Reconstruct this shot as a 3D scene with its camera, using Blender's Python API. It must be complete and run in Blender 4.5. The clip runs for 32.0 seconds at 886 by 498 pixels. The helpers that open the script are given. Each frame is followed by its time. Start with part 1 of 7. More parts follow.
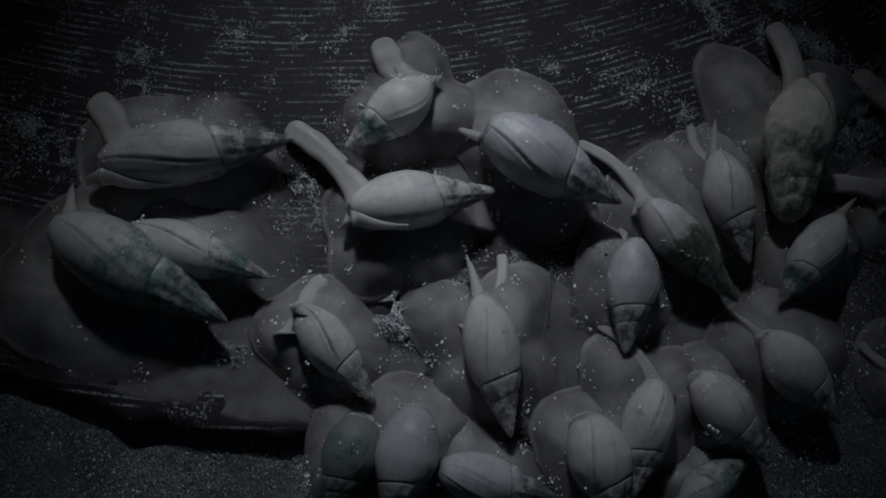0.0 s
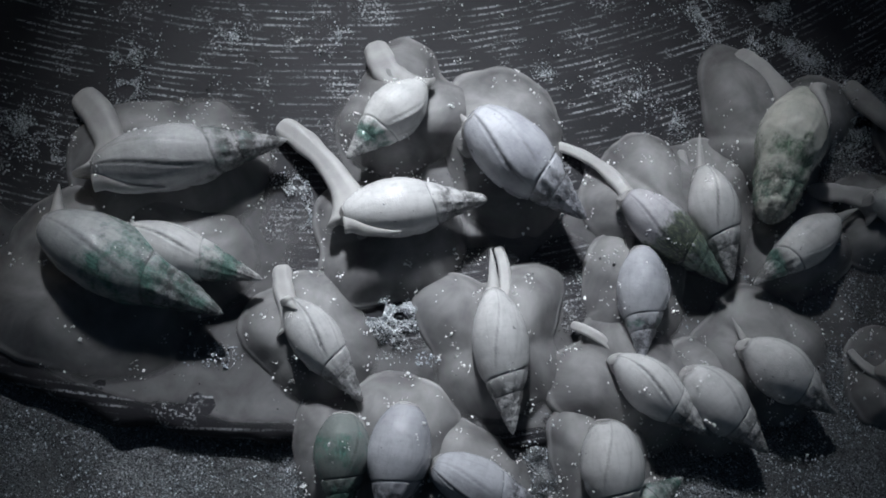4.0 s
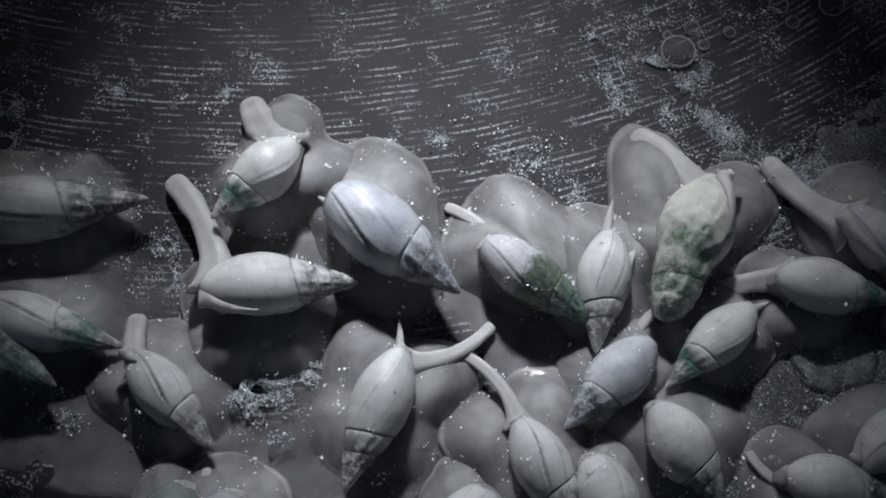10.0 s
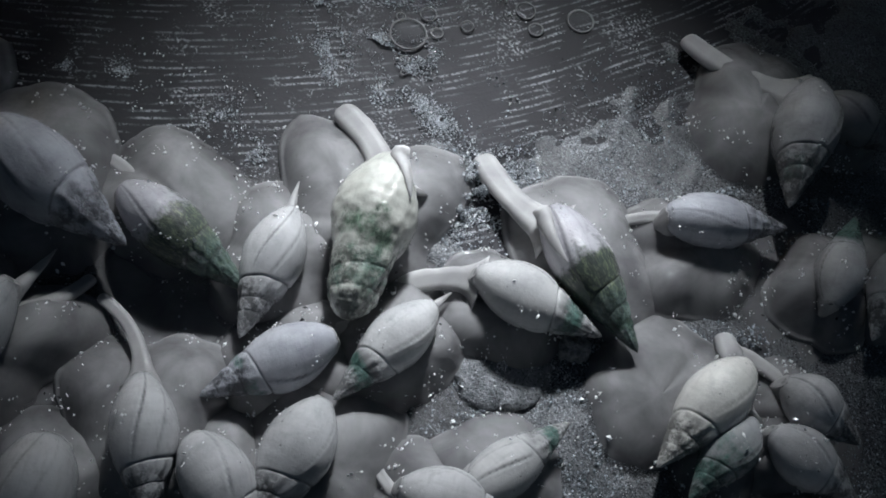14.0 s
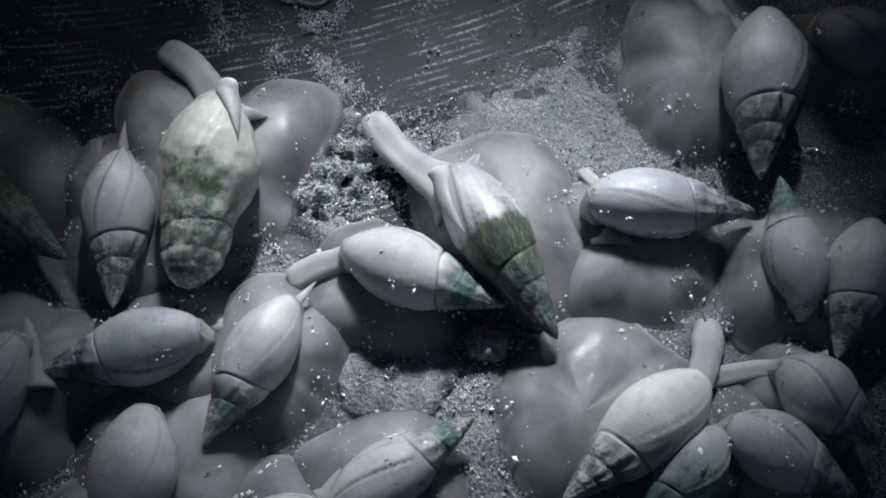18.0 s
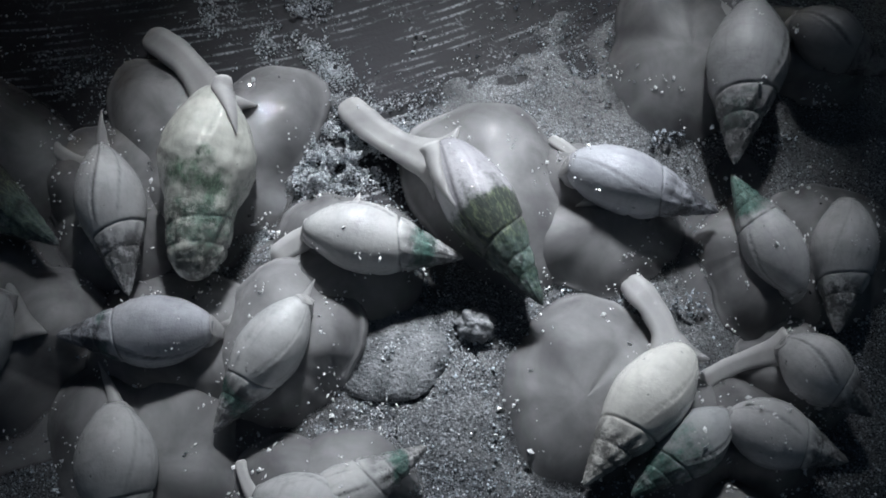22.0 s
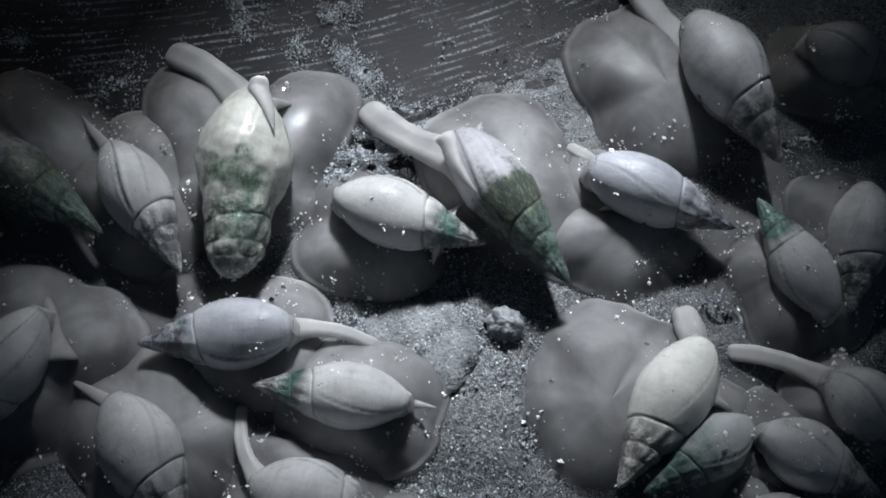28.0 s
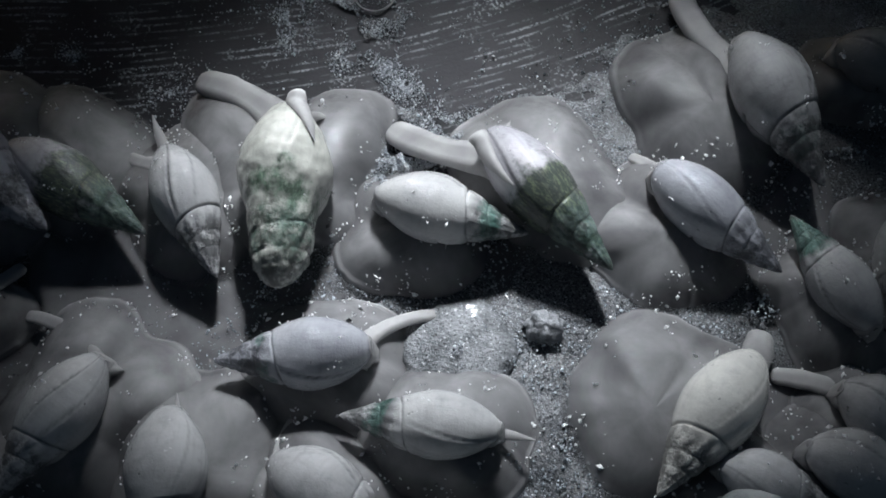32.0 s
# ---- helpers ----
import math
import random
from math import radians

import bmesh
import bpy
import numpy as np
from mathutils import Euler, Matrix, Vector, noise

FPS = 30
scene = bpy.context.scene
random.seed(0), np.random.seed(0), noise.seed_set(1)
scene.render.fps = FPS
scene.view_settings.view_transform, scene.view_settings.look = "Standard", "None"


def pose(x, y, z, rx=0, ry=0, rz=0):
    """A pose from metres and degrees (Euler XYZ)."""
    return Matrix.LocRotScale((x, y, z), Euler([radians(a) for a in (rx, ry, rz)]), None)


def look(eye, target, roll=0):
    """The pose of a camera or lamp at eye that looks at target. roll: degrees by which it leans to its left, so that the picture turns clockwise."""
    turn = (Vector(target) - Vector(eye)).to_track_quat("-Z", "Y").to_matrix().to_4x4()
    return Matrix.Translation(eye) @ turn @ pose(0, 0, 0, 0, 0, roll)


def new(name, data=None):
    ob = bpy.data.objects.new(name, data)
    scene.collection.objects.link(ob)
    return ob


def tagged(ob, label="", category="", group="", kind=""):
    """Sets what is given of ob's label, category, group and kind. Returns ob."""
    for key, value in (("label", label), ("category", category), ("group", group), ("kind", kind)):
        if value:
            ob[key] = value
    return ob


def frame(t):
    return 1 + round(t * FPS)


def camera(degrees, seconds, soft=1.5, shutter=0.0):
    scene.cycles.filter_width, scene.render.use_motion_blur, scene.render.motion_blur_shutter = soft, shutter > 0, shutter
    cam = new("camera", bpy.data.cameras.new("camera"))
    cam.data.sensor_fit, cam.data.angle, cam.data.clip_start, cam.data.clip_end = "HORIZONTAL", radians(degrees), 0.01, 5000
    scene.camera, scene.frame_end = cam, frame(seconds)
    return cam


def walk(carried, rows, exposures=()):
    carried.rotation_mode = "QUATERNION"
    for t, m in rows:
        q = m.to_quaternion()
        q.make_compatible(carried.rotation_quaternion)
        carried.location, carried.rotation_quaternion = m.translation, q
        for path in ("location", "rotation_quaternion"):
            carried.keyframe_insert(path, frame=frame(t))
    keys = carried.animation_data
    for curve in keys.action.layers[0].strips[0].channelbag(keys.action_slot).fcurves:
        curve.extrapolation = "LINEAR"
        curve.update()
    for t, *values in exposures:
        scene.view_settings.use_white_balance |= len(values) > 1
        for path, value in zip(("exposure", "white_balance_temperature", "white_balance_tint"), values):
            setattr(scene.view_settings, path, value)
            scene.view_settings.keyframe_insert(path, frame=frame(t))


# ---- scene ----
# ---- camera ----
PATH = [
    (0, (0.00094, -0.08317, 0.22738), (-0.00075, -0.03778, 0.03260), 13.63),
    (0.5, (0.00083, -0.08937, 0.22377), (-0.00041, -0.03817, 0.03044), 14.32),
    (1, (0.00060, -0.09029, 0.22346), (0.00008, -0.03831, 0.03033), 15.21),
    (1.5, (0.00000, -0.08881, 0.22382), (0.00003, -0.03800, 0.03038), 15.89),
    (2, (0.00019, -0.08837, 0.22542), (0.00040, -0.03811, 0.03184), 16.00),
    (2.5, (0.00117, -0.09030, 0.22589), (0.00128, -0.03847, 0.03272), 16.02),
    (3, (0.00088, -0.09029, 0.22581), (0.00120, -0.03825, 0.03270), 16.33),
    (3.5, (-0.00001, -0.08869, 0.22600), (0.00082, -0.03768, 0.03261), 17.08),
    (5.5, (-0.00193, -0.08840, 0.22491), (-0.00065, -0.03693, 0.03165), 17.84),
    (6, (0.00036, -0.09058, 0.22518), (0.00035, -0.03756, 0.03234), 16.13),
    (6.5, (0.00376, -0.09114, 0.22513), (0.00071, -0.03743, 0.03250), 12.96),
    (7, (0.00413, -0.08600, 0.22434), (-0.00149, -0.03542, 0.03092), 10.20),
    (7.5, (0.00433, -0.08315, 0.22373), (-0.00229, -0.03441, 0.02988), 8.91),
    (8, (0.00677, -0.07998, 0.22325), (-0.00029, -0.03247, 0.02910), 8.41),
    (8.5, (0.01282, -0.07739, 0.21857), (0.00395, -0.02786, 0.02501), 6.94),
    (9, (0.02240, -0.07231, 0.21813), (0.01061, -0.02188, 0.02495), 4.29),
    (9.5, (0.03194, -0.06715, 0.21743), (0.01741, -0.01507, 0.02487), 2.72),
    (10, (0.04127, -0.06797, 0.21562), (0.02449, -0.01099, 0.02465), 2.96),
    (10.5, (0.05780, -0.06656, 0.21400), (0.04002, -0.00551, 0.02438), 5.19),
    (11, (0.07369, -0.06859, 0.21009), (0.05402, -0.00083, 0.02295), 7.00),
    (11.5, (0.07888, -0.06723, 0.20856), (0.05833, 0.00074, 0.02159), 7.64),
    (12, (0.08556, -0.06891, 0.20567), (0.06382, 0.00210, 0.01997), 8.69),
    (12.5, (0.09328, -0.07323, 0.19504), (0.07146, 0.00575, 0.01259), 11.68),
    (13, (0.09845, -0.07077, 0.18959), (0.07983, 0.01091, 0.00798), 15.05),
    (13.5, (0.10156, -0.06790, 0.18795), (0.08571, 0.01433, 0.00633), 17.49),
    (14, (0.10327, -0.06683, 0.18396), (0.09051, 0.01809, 0.00334), 20.10),
    (14.5, (0.10492, -0.06741, 0.17604), (0.09378, 0.02293, -0.00205), 21.47),
    (15, (0.11275, -0.06510, 0.16687), (0.09643, 0.02838, -0.00919), 18.79),
    (15.5, (0.12699, -0.06287, 0.16403), (0.09762, 0.03088, -0.01018), 14.41),
    (17.5, (0.14273, -0.03516, 0.15409), (0.10012, 0.03672, -0.02762), -2.49),
    (18, (0.14450, -0.03418, 0.15497), (0.10173, 0.03588, -0.02741), -3.38),
    (18.5, (0.14617, -0.03664, 0.15478), (0.10371, 0.03559, -0.02682), -2.27),
    (19, (0.14557, -0.03937, 0.15467), (0.10460, 0.03541, -0.02625), -0.49),
    (19.5, (0.14308, -0.04005, 0.15574), (0.10463, 0.03470, -0.02574), 0.86),
    (20, (0.14136, -0.03743, 0.15736), (0.10470, 0.03386, -0.02587), 0.73),
    (20.5, (0.13920, -0.03442, 0.16035), (0.10546, 0.03259, -0.02504), 1.24),
    (21, (0.13548, -0.03061, 0.16717), (0.10713, 0.03028, -0.02122), 2.42),
    (21.5, (0.13435, -0.02884, 0.16917), (0.10806, 0.02977, -0.02024), 3.09),
    (22, (0.13505, -0.02917, 0.16919), (0.10829, 0.02986, -0.02002), 2.75),
    (22.5, (0.13674, -0.02996, 0.16716), (0.10787, 0.03027, -0.02135), 1.66),
    (23, (0.14014, -0.03302, 0.16154), (0.10651, 0.03191, -0.02461), 0.09),
    (23.5, (0.14169, -0.03472, 0.16045), (0.10592, 0.03214, -0.02462), -0.94),
    (24, (0.14077, -0.03366, 0.16055), (0.10624, 0.03225, -0.02510), -0.37),
    (24.5, (0.14044, -0.03435, 0.16200), (0.10726, 0.03172, -0.02383), 0.25),
    (26.5, (0.13720, -0.03764, 0.16326), (0.10774, 0.03108, -0.02224), 4.67),
    (27, (0.13679, -0.03796, 0.16483), (0.10787, 0.03046, -0.02086), 5.02),
    (27.5, (0.13587, -0.03643, 0.16639), (0.10668, 0.02919, -0.02027), 3.97),
    (28, (0.13479, -0.03700, 0.16786), (0.10324, 0.02763, -0.01876), 1.36),
    (28.5, (0.13713, -0.04011, 0.16872), (0.10164, 0.02671, -0.01641), -0.72),
    (29, (0.13878, -0.04174, 0.16916), (0.10088, 0.02599, -0.01517), -1.86),
    (29.5, (0.13864, -0.04198, 0.16818), (0.09920, 0.02594, -0.01575), -2.61),
    (30, (0.13824, -0.04203, 0.16724), (0.09784, 0.02596, -0.01646), -3.08),
    (30.5, (0.13735, -0.04221, 0.16642), (0.09617, 0.02589, -0.01706), -3.12),
    (31, (0.13698, -0.04218, 0.16598), (0.09582, 0.02588, -0.01752), -2.98),
    (31.5, (0.13872, -0.04428, 0.16479), (0.09602, 0.02595, -0.01755), -2.92),
    (32, (0.14012, -0.04713, 0.16317), (0.09536, 0.02583, -0.01758), -3.13),
]
cam = camera(48, 32.0, soft=1.75)
walk(cam, [(t, look(eye, target, roll)) for t, eye, target, roll in PATH],
     exposures=[(t, stops + -0.55, 5970, 7.8) for t, stops in ((0, -1.95), (0.25, -1.15), (0.5, -0.55), (0.75, -0.2), (1.0, 0.03), (1.25, 0.05), (14, 0.05), (18, -0.04), (32, -0.02))])

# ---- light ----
# A faint sky, and an added, unseen focusing torch that travels with the camera; its soft oval pool of light on the
# snails imitates a vignette.
world = bpy.data.worlds.new("dim_sky")
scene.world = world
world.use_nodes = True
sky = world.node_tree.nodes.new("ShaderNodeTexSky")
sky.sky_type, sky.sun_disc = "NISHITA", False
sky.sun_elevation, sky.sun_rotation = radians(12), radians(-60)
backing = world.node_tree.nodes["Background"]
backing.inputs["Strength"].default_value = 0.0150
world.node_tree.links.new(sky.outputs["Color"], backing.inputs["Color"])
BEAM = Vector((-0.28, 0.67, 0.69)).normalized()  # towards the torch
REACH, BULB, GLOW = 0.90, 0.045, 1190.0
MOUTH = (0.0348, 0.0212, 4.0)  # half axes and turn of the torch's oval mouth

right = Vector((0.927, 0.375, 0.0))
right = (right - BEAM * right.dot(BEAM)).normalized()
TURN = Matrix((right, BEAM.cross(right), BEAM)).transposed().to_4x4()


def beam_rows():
    """For each row of the path: seconds, the added torch's pose, and how far the snoot is drawn out, so that the pool
    keeps to the view.
    """
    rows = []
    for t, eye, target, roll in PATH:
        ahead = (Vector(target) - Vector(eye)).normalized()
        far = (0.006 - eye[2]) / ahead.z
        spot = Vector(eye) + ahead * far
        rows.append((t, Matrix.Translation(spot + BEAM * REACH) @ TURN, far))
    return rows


# ---- materials ----
class Nodes:
    """A short way to write node trees."""

    def __init__(self, name):
        self.mat = bpy.data.materials.new(name)
        self.mat.use_nodes = True
        self.tree = self.mat.node_tree
        self.bsdf = self.tree.nodes["Principled BSDF"]

    def add(self, kind, **values):
        node = self.tree.nodes.new("ShaderNode" + kind)
        for key, value in values.items():
            if key in ("operation", "blend_type", "data_type", "feature", "distance", "wave_type", "bands_direction"):
                if key == "operation":
                    node.operation = value
                elif key == "blend_type":
                    node.blend_type = value
                elif key == "data_type":
                    node.data_type = value
                elif key == "feature":
                    node.feature = value
                elif key == "wave_type":
                    node.wave_type = value
                elif key == "bands_direction":
                    node.bands_direction = value
            else:
                self.put(node.inputs[key.replace("_", " ")], value)
        return node

    def put(self, socket, value):
        if hasattr(value, "links") or isinstance(value, bpy.types.NodeSocket):
            self.tree.links.new(value, socket)
        else:
            socket.default_value = value

    def math(self, operation, a, b=0.0, c=0.0):
        node = self.tree.nodes.new("ShaderNodeMath")
        node.operation = operation
        for socket, value in zip(node.inputs, (a, b, c)):
            self.put(socket, value)
        return node.outputs[0]

    def noise(self, vector, scale, detail=3.0, rough=0.55, warp=0.0):
        node = self.add("TexNoise", Vector=vector, Scale=scale, Detail=detail, Roughness=rough, Distortion=warp)
        return node.outputs["Fac"]

    def ramp(self, fac, stops):
        node = self.tree.nodes.new("ShaderNodeValToRGB")
        self.put(node.inputs[0], fac)
        els = node.color_ramp.elements
        while len(els) < len(stops):
            els.new(0.5)
        for el, (pos, col) in zip(els, stops):
            el.position = pos
            el.color = (*col, 1) if isinstance(col, tuple) else (col, col, col, 1)
        return node.outputs["Color"]

    def mix(self, fac, a, b, blend="MIX"):
        node = self.tree.nodes.new("ShaderNodeMix")
        node.data_type, node.blend_type = "RGBA", blend
        self.put(node.inputs[0], fac)
        for socket, value in ((node.inputs[6], a), (node.inputs[7], b)):
            self.put(socket, (*value, 1) if isinstance(value, tuple) and socket.type == "RGBA" else value)
        return node.outputs[2]

    def bump(self, height, strength, distance):
        node = self.add("Bump", Height=height, Strength=strength, Distance=distance)
        self.tree.links.new(node.outputs[0], self.bsdf.inputs["Normal"])

    def wet(self, height, strength, distance):
        """Water on the surface: its own rippled gloss above the base."""
        node = self.add("Bump", Height=height, Strength=strength, Distance=distance)
        self.tree.links.new(node.outputs[0], self.bsdf.inputs["Coat Normal"])

    def coords(self, kind="Object"):
        return self.tree.nodes.new("ShaderNodeTexCoord").outputs[kind]

    def shifted(self):
        """Object coordinates, moved by chance from object to object."""
        info = self.tree.nodes.new("ShaderNodeObjectInfo")
        off = self.math("MULTIPLY", info.outputs["Random"], 7.0)
        node = self.add("VectorMath", operation="ADD")
        self.tree.links.new(self.coords(), node.inputs[0])
        self.tree.links.new(off, node.inputs[1])
        return node.outputs[0]

    def set(self, **values):
        for key, value in values.items():
            socket = self.bsdf.inputs[key.replace("_", " ")]
            self.put(socket, (*value, 1) if isinstance(value, tuple) and socket.type == "RGBA" else value)
        return self.mat


def shell_material(name, light, dark, algae=0.0, algae_from=-1.0, algae_to=0.0, algae_colour=(0.038, 0.118, 0.092), hair=None, rough=0.38):
    """Wet shell: cloudy tone, growth lines, dark pits, a dirty worn spire, and algae on a stretch of the axis (-1 at the apex to 1)."""
    n = Nodes(name)
    where = n.shifted()
    along = n.add("SeparateXYZ", Vector=n.coords("Generated")).outputs["X"]
    blotch = n.noise(where, 85, 5, 0.62)
    middle = n.noise(where, 330, 4, 0.65, 0.3)
    fine = n.noise(where, 1500, 3, 0.6)
    grow = n.noise(n.add("Mapping", Vector=where, Scale=(700, 130, 130)).outputs[0], 1.0, 3, 0.6)
    rays = n.noise(n.add("Mapping", Vector=where, Scale=(60, 900, 900)).outputs[0], 1.0, 3, 0.6)
    col = n.mix(n.ramp(blotch, [(0.30, 0.0), (0.60, 1.0)]), tuple(0.65 * a + 0.35 * c for a, c in zip(dark, light)), light)
    col = n.mix(n.math("MULTIPLY", n.ramp(grow, [(0.50, 0.0), (0.74, 1.0)]), 0.22), col, dark)
    col = n.mix(n.math("MULTIPLY", n.ramp(rays, [(0.52, 0.0), (0.74, 1.0)]), 0.22), col, tuple(0.7 * c for c in dark))
    col = n.mix(n.math("MULTIPLY", n.ramp(middle, [(0.54, 0.0), (0.72, 1.0)]), 0.25), col, tuple(0.6 * c for c in dark))
    pits = n.ramp(n.noise(where, 620, 2, 0.5), [(0.72, 0.0), (0.78, 1.0)])
    col = n.mix(n.math("MULTIPLY", pits, 0.7), col, (0.04, 0.04, 0.042))
    seam = n.tree.nodes.new("ShaderNodeAttribute")
    seam.attribute_name = "body"
    seam = n.math("MULTIPLY", seam.outputs["Fac"], n.ramp(middle, [(0.30, 0.35), (0.60, 1.0)]))
    spire = n.ramp(along, [(0.30, 1.0), (0.40, 0.0)])
    crust = n.math("MULTIPLY", n.ramp(n.noise(where, 300, 5, 0.7), [(0.42, 0.0), (0.55, 1.0)]), spire)
    col = n.mix(n.math("MULTIPLY", spire, 0.30), col, dark)
    col = n.mix(n.math("MULTIPLY", crust, 0.8), col, tuple(0.2 * c for c in dark))
    if algae > 0:
        axis = n.math("ADD", n.math("MULTIPLY_ADD", along, 2.0, -1.0), n.math("MULTIPLY_ADD", n.noise(where, 110, 3, 0.6), 0.7, -0.35))
        inside = n.math("MULTIPLY", n.math("MINIMUM", n.math("MAXIMUM", n.math("MULTIPLY", n.math("SUBTRACT", axis, algae_from), 4.0), 0.0), 1.0),
                        n.math("MINIMUM", n.math("MAXIMUM", n.math("MULTIPLY", n.math("SUBTRACT", algae_to, axis), 3.5 if algae < 1.5 else 2.4), 0.0), 1.0))
        patch = n.math("ADD", n.noise(where, 190, 6, 0.7), n.math("MULTIPLY", n.math("SUBTRACT", inside, 0.9), 0.38))
        mask = n.ramp(patch, [(0.57 - 0.20 * algae, 0.0), (0.76 - 0.20 * algae, 1.0)])
        hairs = n.noise(n.add("Mapping", Vector=where, Scale=(330, 2300, 2300)).outputs[0], 1.0, 3, 0.7)
        tint = n.mix(n.ramp(hairs, [(0.47, 0.0), (0.62, 1.0)]), algae_colour, hair or tuple(min(1, 2.3 * c + 0.03) for c in algae_colour))
        tint = n.mix(n.math("MULTIPLY", spire, 0.6), tint, n.mix(n.ramp(middle, [(0.4, 0.0), (0.6, 1.0)]), (0.15, 0.22, 0.20), (0.024, 0.078, 0.066)))
        tint = n.mix(n.ramp(middle, [(0.45, 0.0), (0.65, 0.8)]), tint, tuple(0.35 * c for c in algae_colour))
        col = n.mix(n.math("MULTIPLY", mask, 0.88), col, tint)
    # Seams, folds and front rim go darker by the mesh's own values.
    col = n.mix(n.math("MULTIPLY", seam, 0.85), col, (0.035, 0.036, 0.040))
    relief = n.math("ADD", n.math("MULTIPLY", grow, 0.15), n.math("ADD", n.math("MULTIPLY", fine, 0.22), n.math("MULTIPLY", middle, 0.4)))
    relief = n.math("ADD", relief, n.math("ADD", n.math("MULTIPLY", crust, -0.8), n.math("MULTIPLY", pits, -0.5)))
    n.bump(relief, 0.5, 0.0004)
    n.wet(n.math("ADD", n.math("MULTIPLY", n.noise(where, 420, 4, 0.65, 0.4), 0.5), n.math("ADD", n.math("MULTIPLY", relief, 0.3), n.math("MULTIPLY", fine, 0.45))), 0.75, 0.0006)
    return n.set(Base_Color=col, Roughness=n.math("MULTIPLY_ADD", fine, 0.3, rough + 0.05), Specular_IOR_Level=0.25, Coat_Weight=1.0, Coat_Roughness=0.06)


SHELL = {
    "plain": shell_material("shell_grey", (0.58, 0.58, 0.588), (0.24, 0.24, 0.248)),
    "white": shell_material("shell_white", (0.58, 0.58, 0.588), (0.30, 0.30, 0.31)),
    "violet": shell_material("shell_violet", (0.46, 0.47, 0.512), (0.19, 0.195, 0.226)),
    "dark": shell_material("shell_dark", (0.22, 0.22, 0.23), (0.12, 0.12, 0.13)),
    "green": shell_material("shell_green", (0.44, 0.45, 0.46), (0.20, 0.22, 0.22), 0.55, -1.1, 0.6),
    "greenish": shell_material("shell_dull_green", (0.20, 0.225, 0.218), (0.10, 0.115, 0.112), 0.35, -1.1, 0.8),
    "spire": shell_material("shell_teal_spire", (0.44, 0.44, 0.45), (0.22, 0.22, 0.23), 1.4, -1.1, -0.05),
    "band": shell_material("shell_banded", (0.66, 0.66, 0.66), (0.32, 0.32, 0.33), 1.35, -0.72, -0.15),
    "band2": shell_material("shell_spire_green", (0.56, 0.56, 0.558), (0.27, 0.27, 0.28), 0.9, -0.9, -0.25),
    "olive": shell_material("shell_olive", (0.46, 0.45, 0.48), (0.27, 0.27, 0.30), 1.5, -1.2, 0.50, (0.012, 0.030, 0.015), (0.12, 0.155, 0.075)),
    "violet_band": shell_material("shell_violet_banded", (0.52, 0.53, 0.57), (0.22, 0.225, 0.258), 1.0, -0.62, -0.16),
    "grimy": shell_material("shell_grimy", (0.40, 0.40, 0.41), (0.15, 0.15, 0.156), 0.35, -0.9, 0.1, (0.03, 0.05, 0.045)),
    "cream": shell_material("shell_cream", (0.62, 0.62, 0.57), (0.30, 0.31, 0.28), 0.65, -1.1, 0.35, (0.07, 0.12, 0.08)),
    "cream2": shell_material("shell_ivory", (0.84, 0.83, 0.79), (0.50, 0.49, 0.47)),
}


def flesh_material(name, light, dark, alpha, rough, thin=False):
    n = Nodes(name)
    where = n.shifted()
    cloud = n.noise(where, 95, 4, 0.55, 0.4)
    grain = n.noise(where, 1100, 3, 0.6)
    specks = n.ramp(n.noise(where, 1900, 2, 0.5), [(0.66, 0.0), (0.72, 1.0)])
    col = n.mix(n.ramp(cloud, [(0.30, 0.0), (0.70, 1.0)]), dark, light)
    col = n.mix(n.math("MULTIPLY", specks, 0.12), col, (0.08, 0.08, 0.085))
    n.bump(n.math("ADD", n.math("MULTIPLY", cloud, 0.35), n.math("MULTIPLY", grain, 0.06)), 0.30, 0.0004)
    drops = n.noise(where, 640, 3, 0.6, 0.6)
    n.wet(drops, 0.9, 0.0005)
    wet = n.ramp(n.noise(where, 210, 3, 0.6), [(0.46, 0.0), (0.58, 0.9)])
    if thin:  # the flesh grows thinner, and clearer, towards its border
        body = n.tree.nodes.new("ShaderNodeAttribute")
        body.attribute_name = "body"
        alpha = n.math("MULTIPLY", body.outputs["Fac"], n.math("MULTIPLY_ADD", cloud, 0.35, alpha - 0.18))
    return n.set(Base_Color=col, Roughness=n.math("MULTIPLY_ADD", grain, 0.3, rough + 0.05), Coat_Weight=wet, Coat_Roughness=0.06, Specular_IOR_Level=0.28, Subsurface_Weight=0.65,
                 Subsurface_Radius=(0.006, 0.006, 0.006), Subsurface_Scale=0.9, Alpha=alpha)


FOOT = flesh_material("foot_flesh", (0.32, 0.317, 0.323), (0.155, 0.153, 0.159), 0.94, 0.42, True)
FILM_OF_SLIME = flesh_material("slime", (0.23, 0.228, 0.236), (0.12, 0.119, 0.124), 0.82, 0.40, True)
FLESH = flesh_material("head_flesh", (0.28, 0.278, 0.283), (0.17, 0.168, 0.174), 1.0, 0.40)
SIPHON = flesh_material("siphon_flesh", (0.42, 0.416, 0.414), (0.28, 0.277, 0.28), 1.0, 0.34)


def set_body(data, values):
    data.attributes.new("body", "FLOAT", "POINT").data.foreach_set("value", [float(v) for v in values])


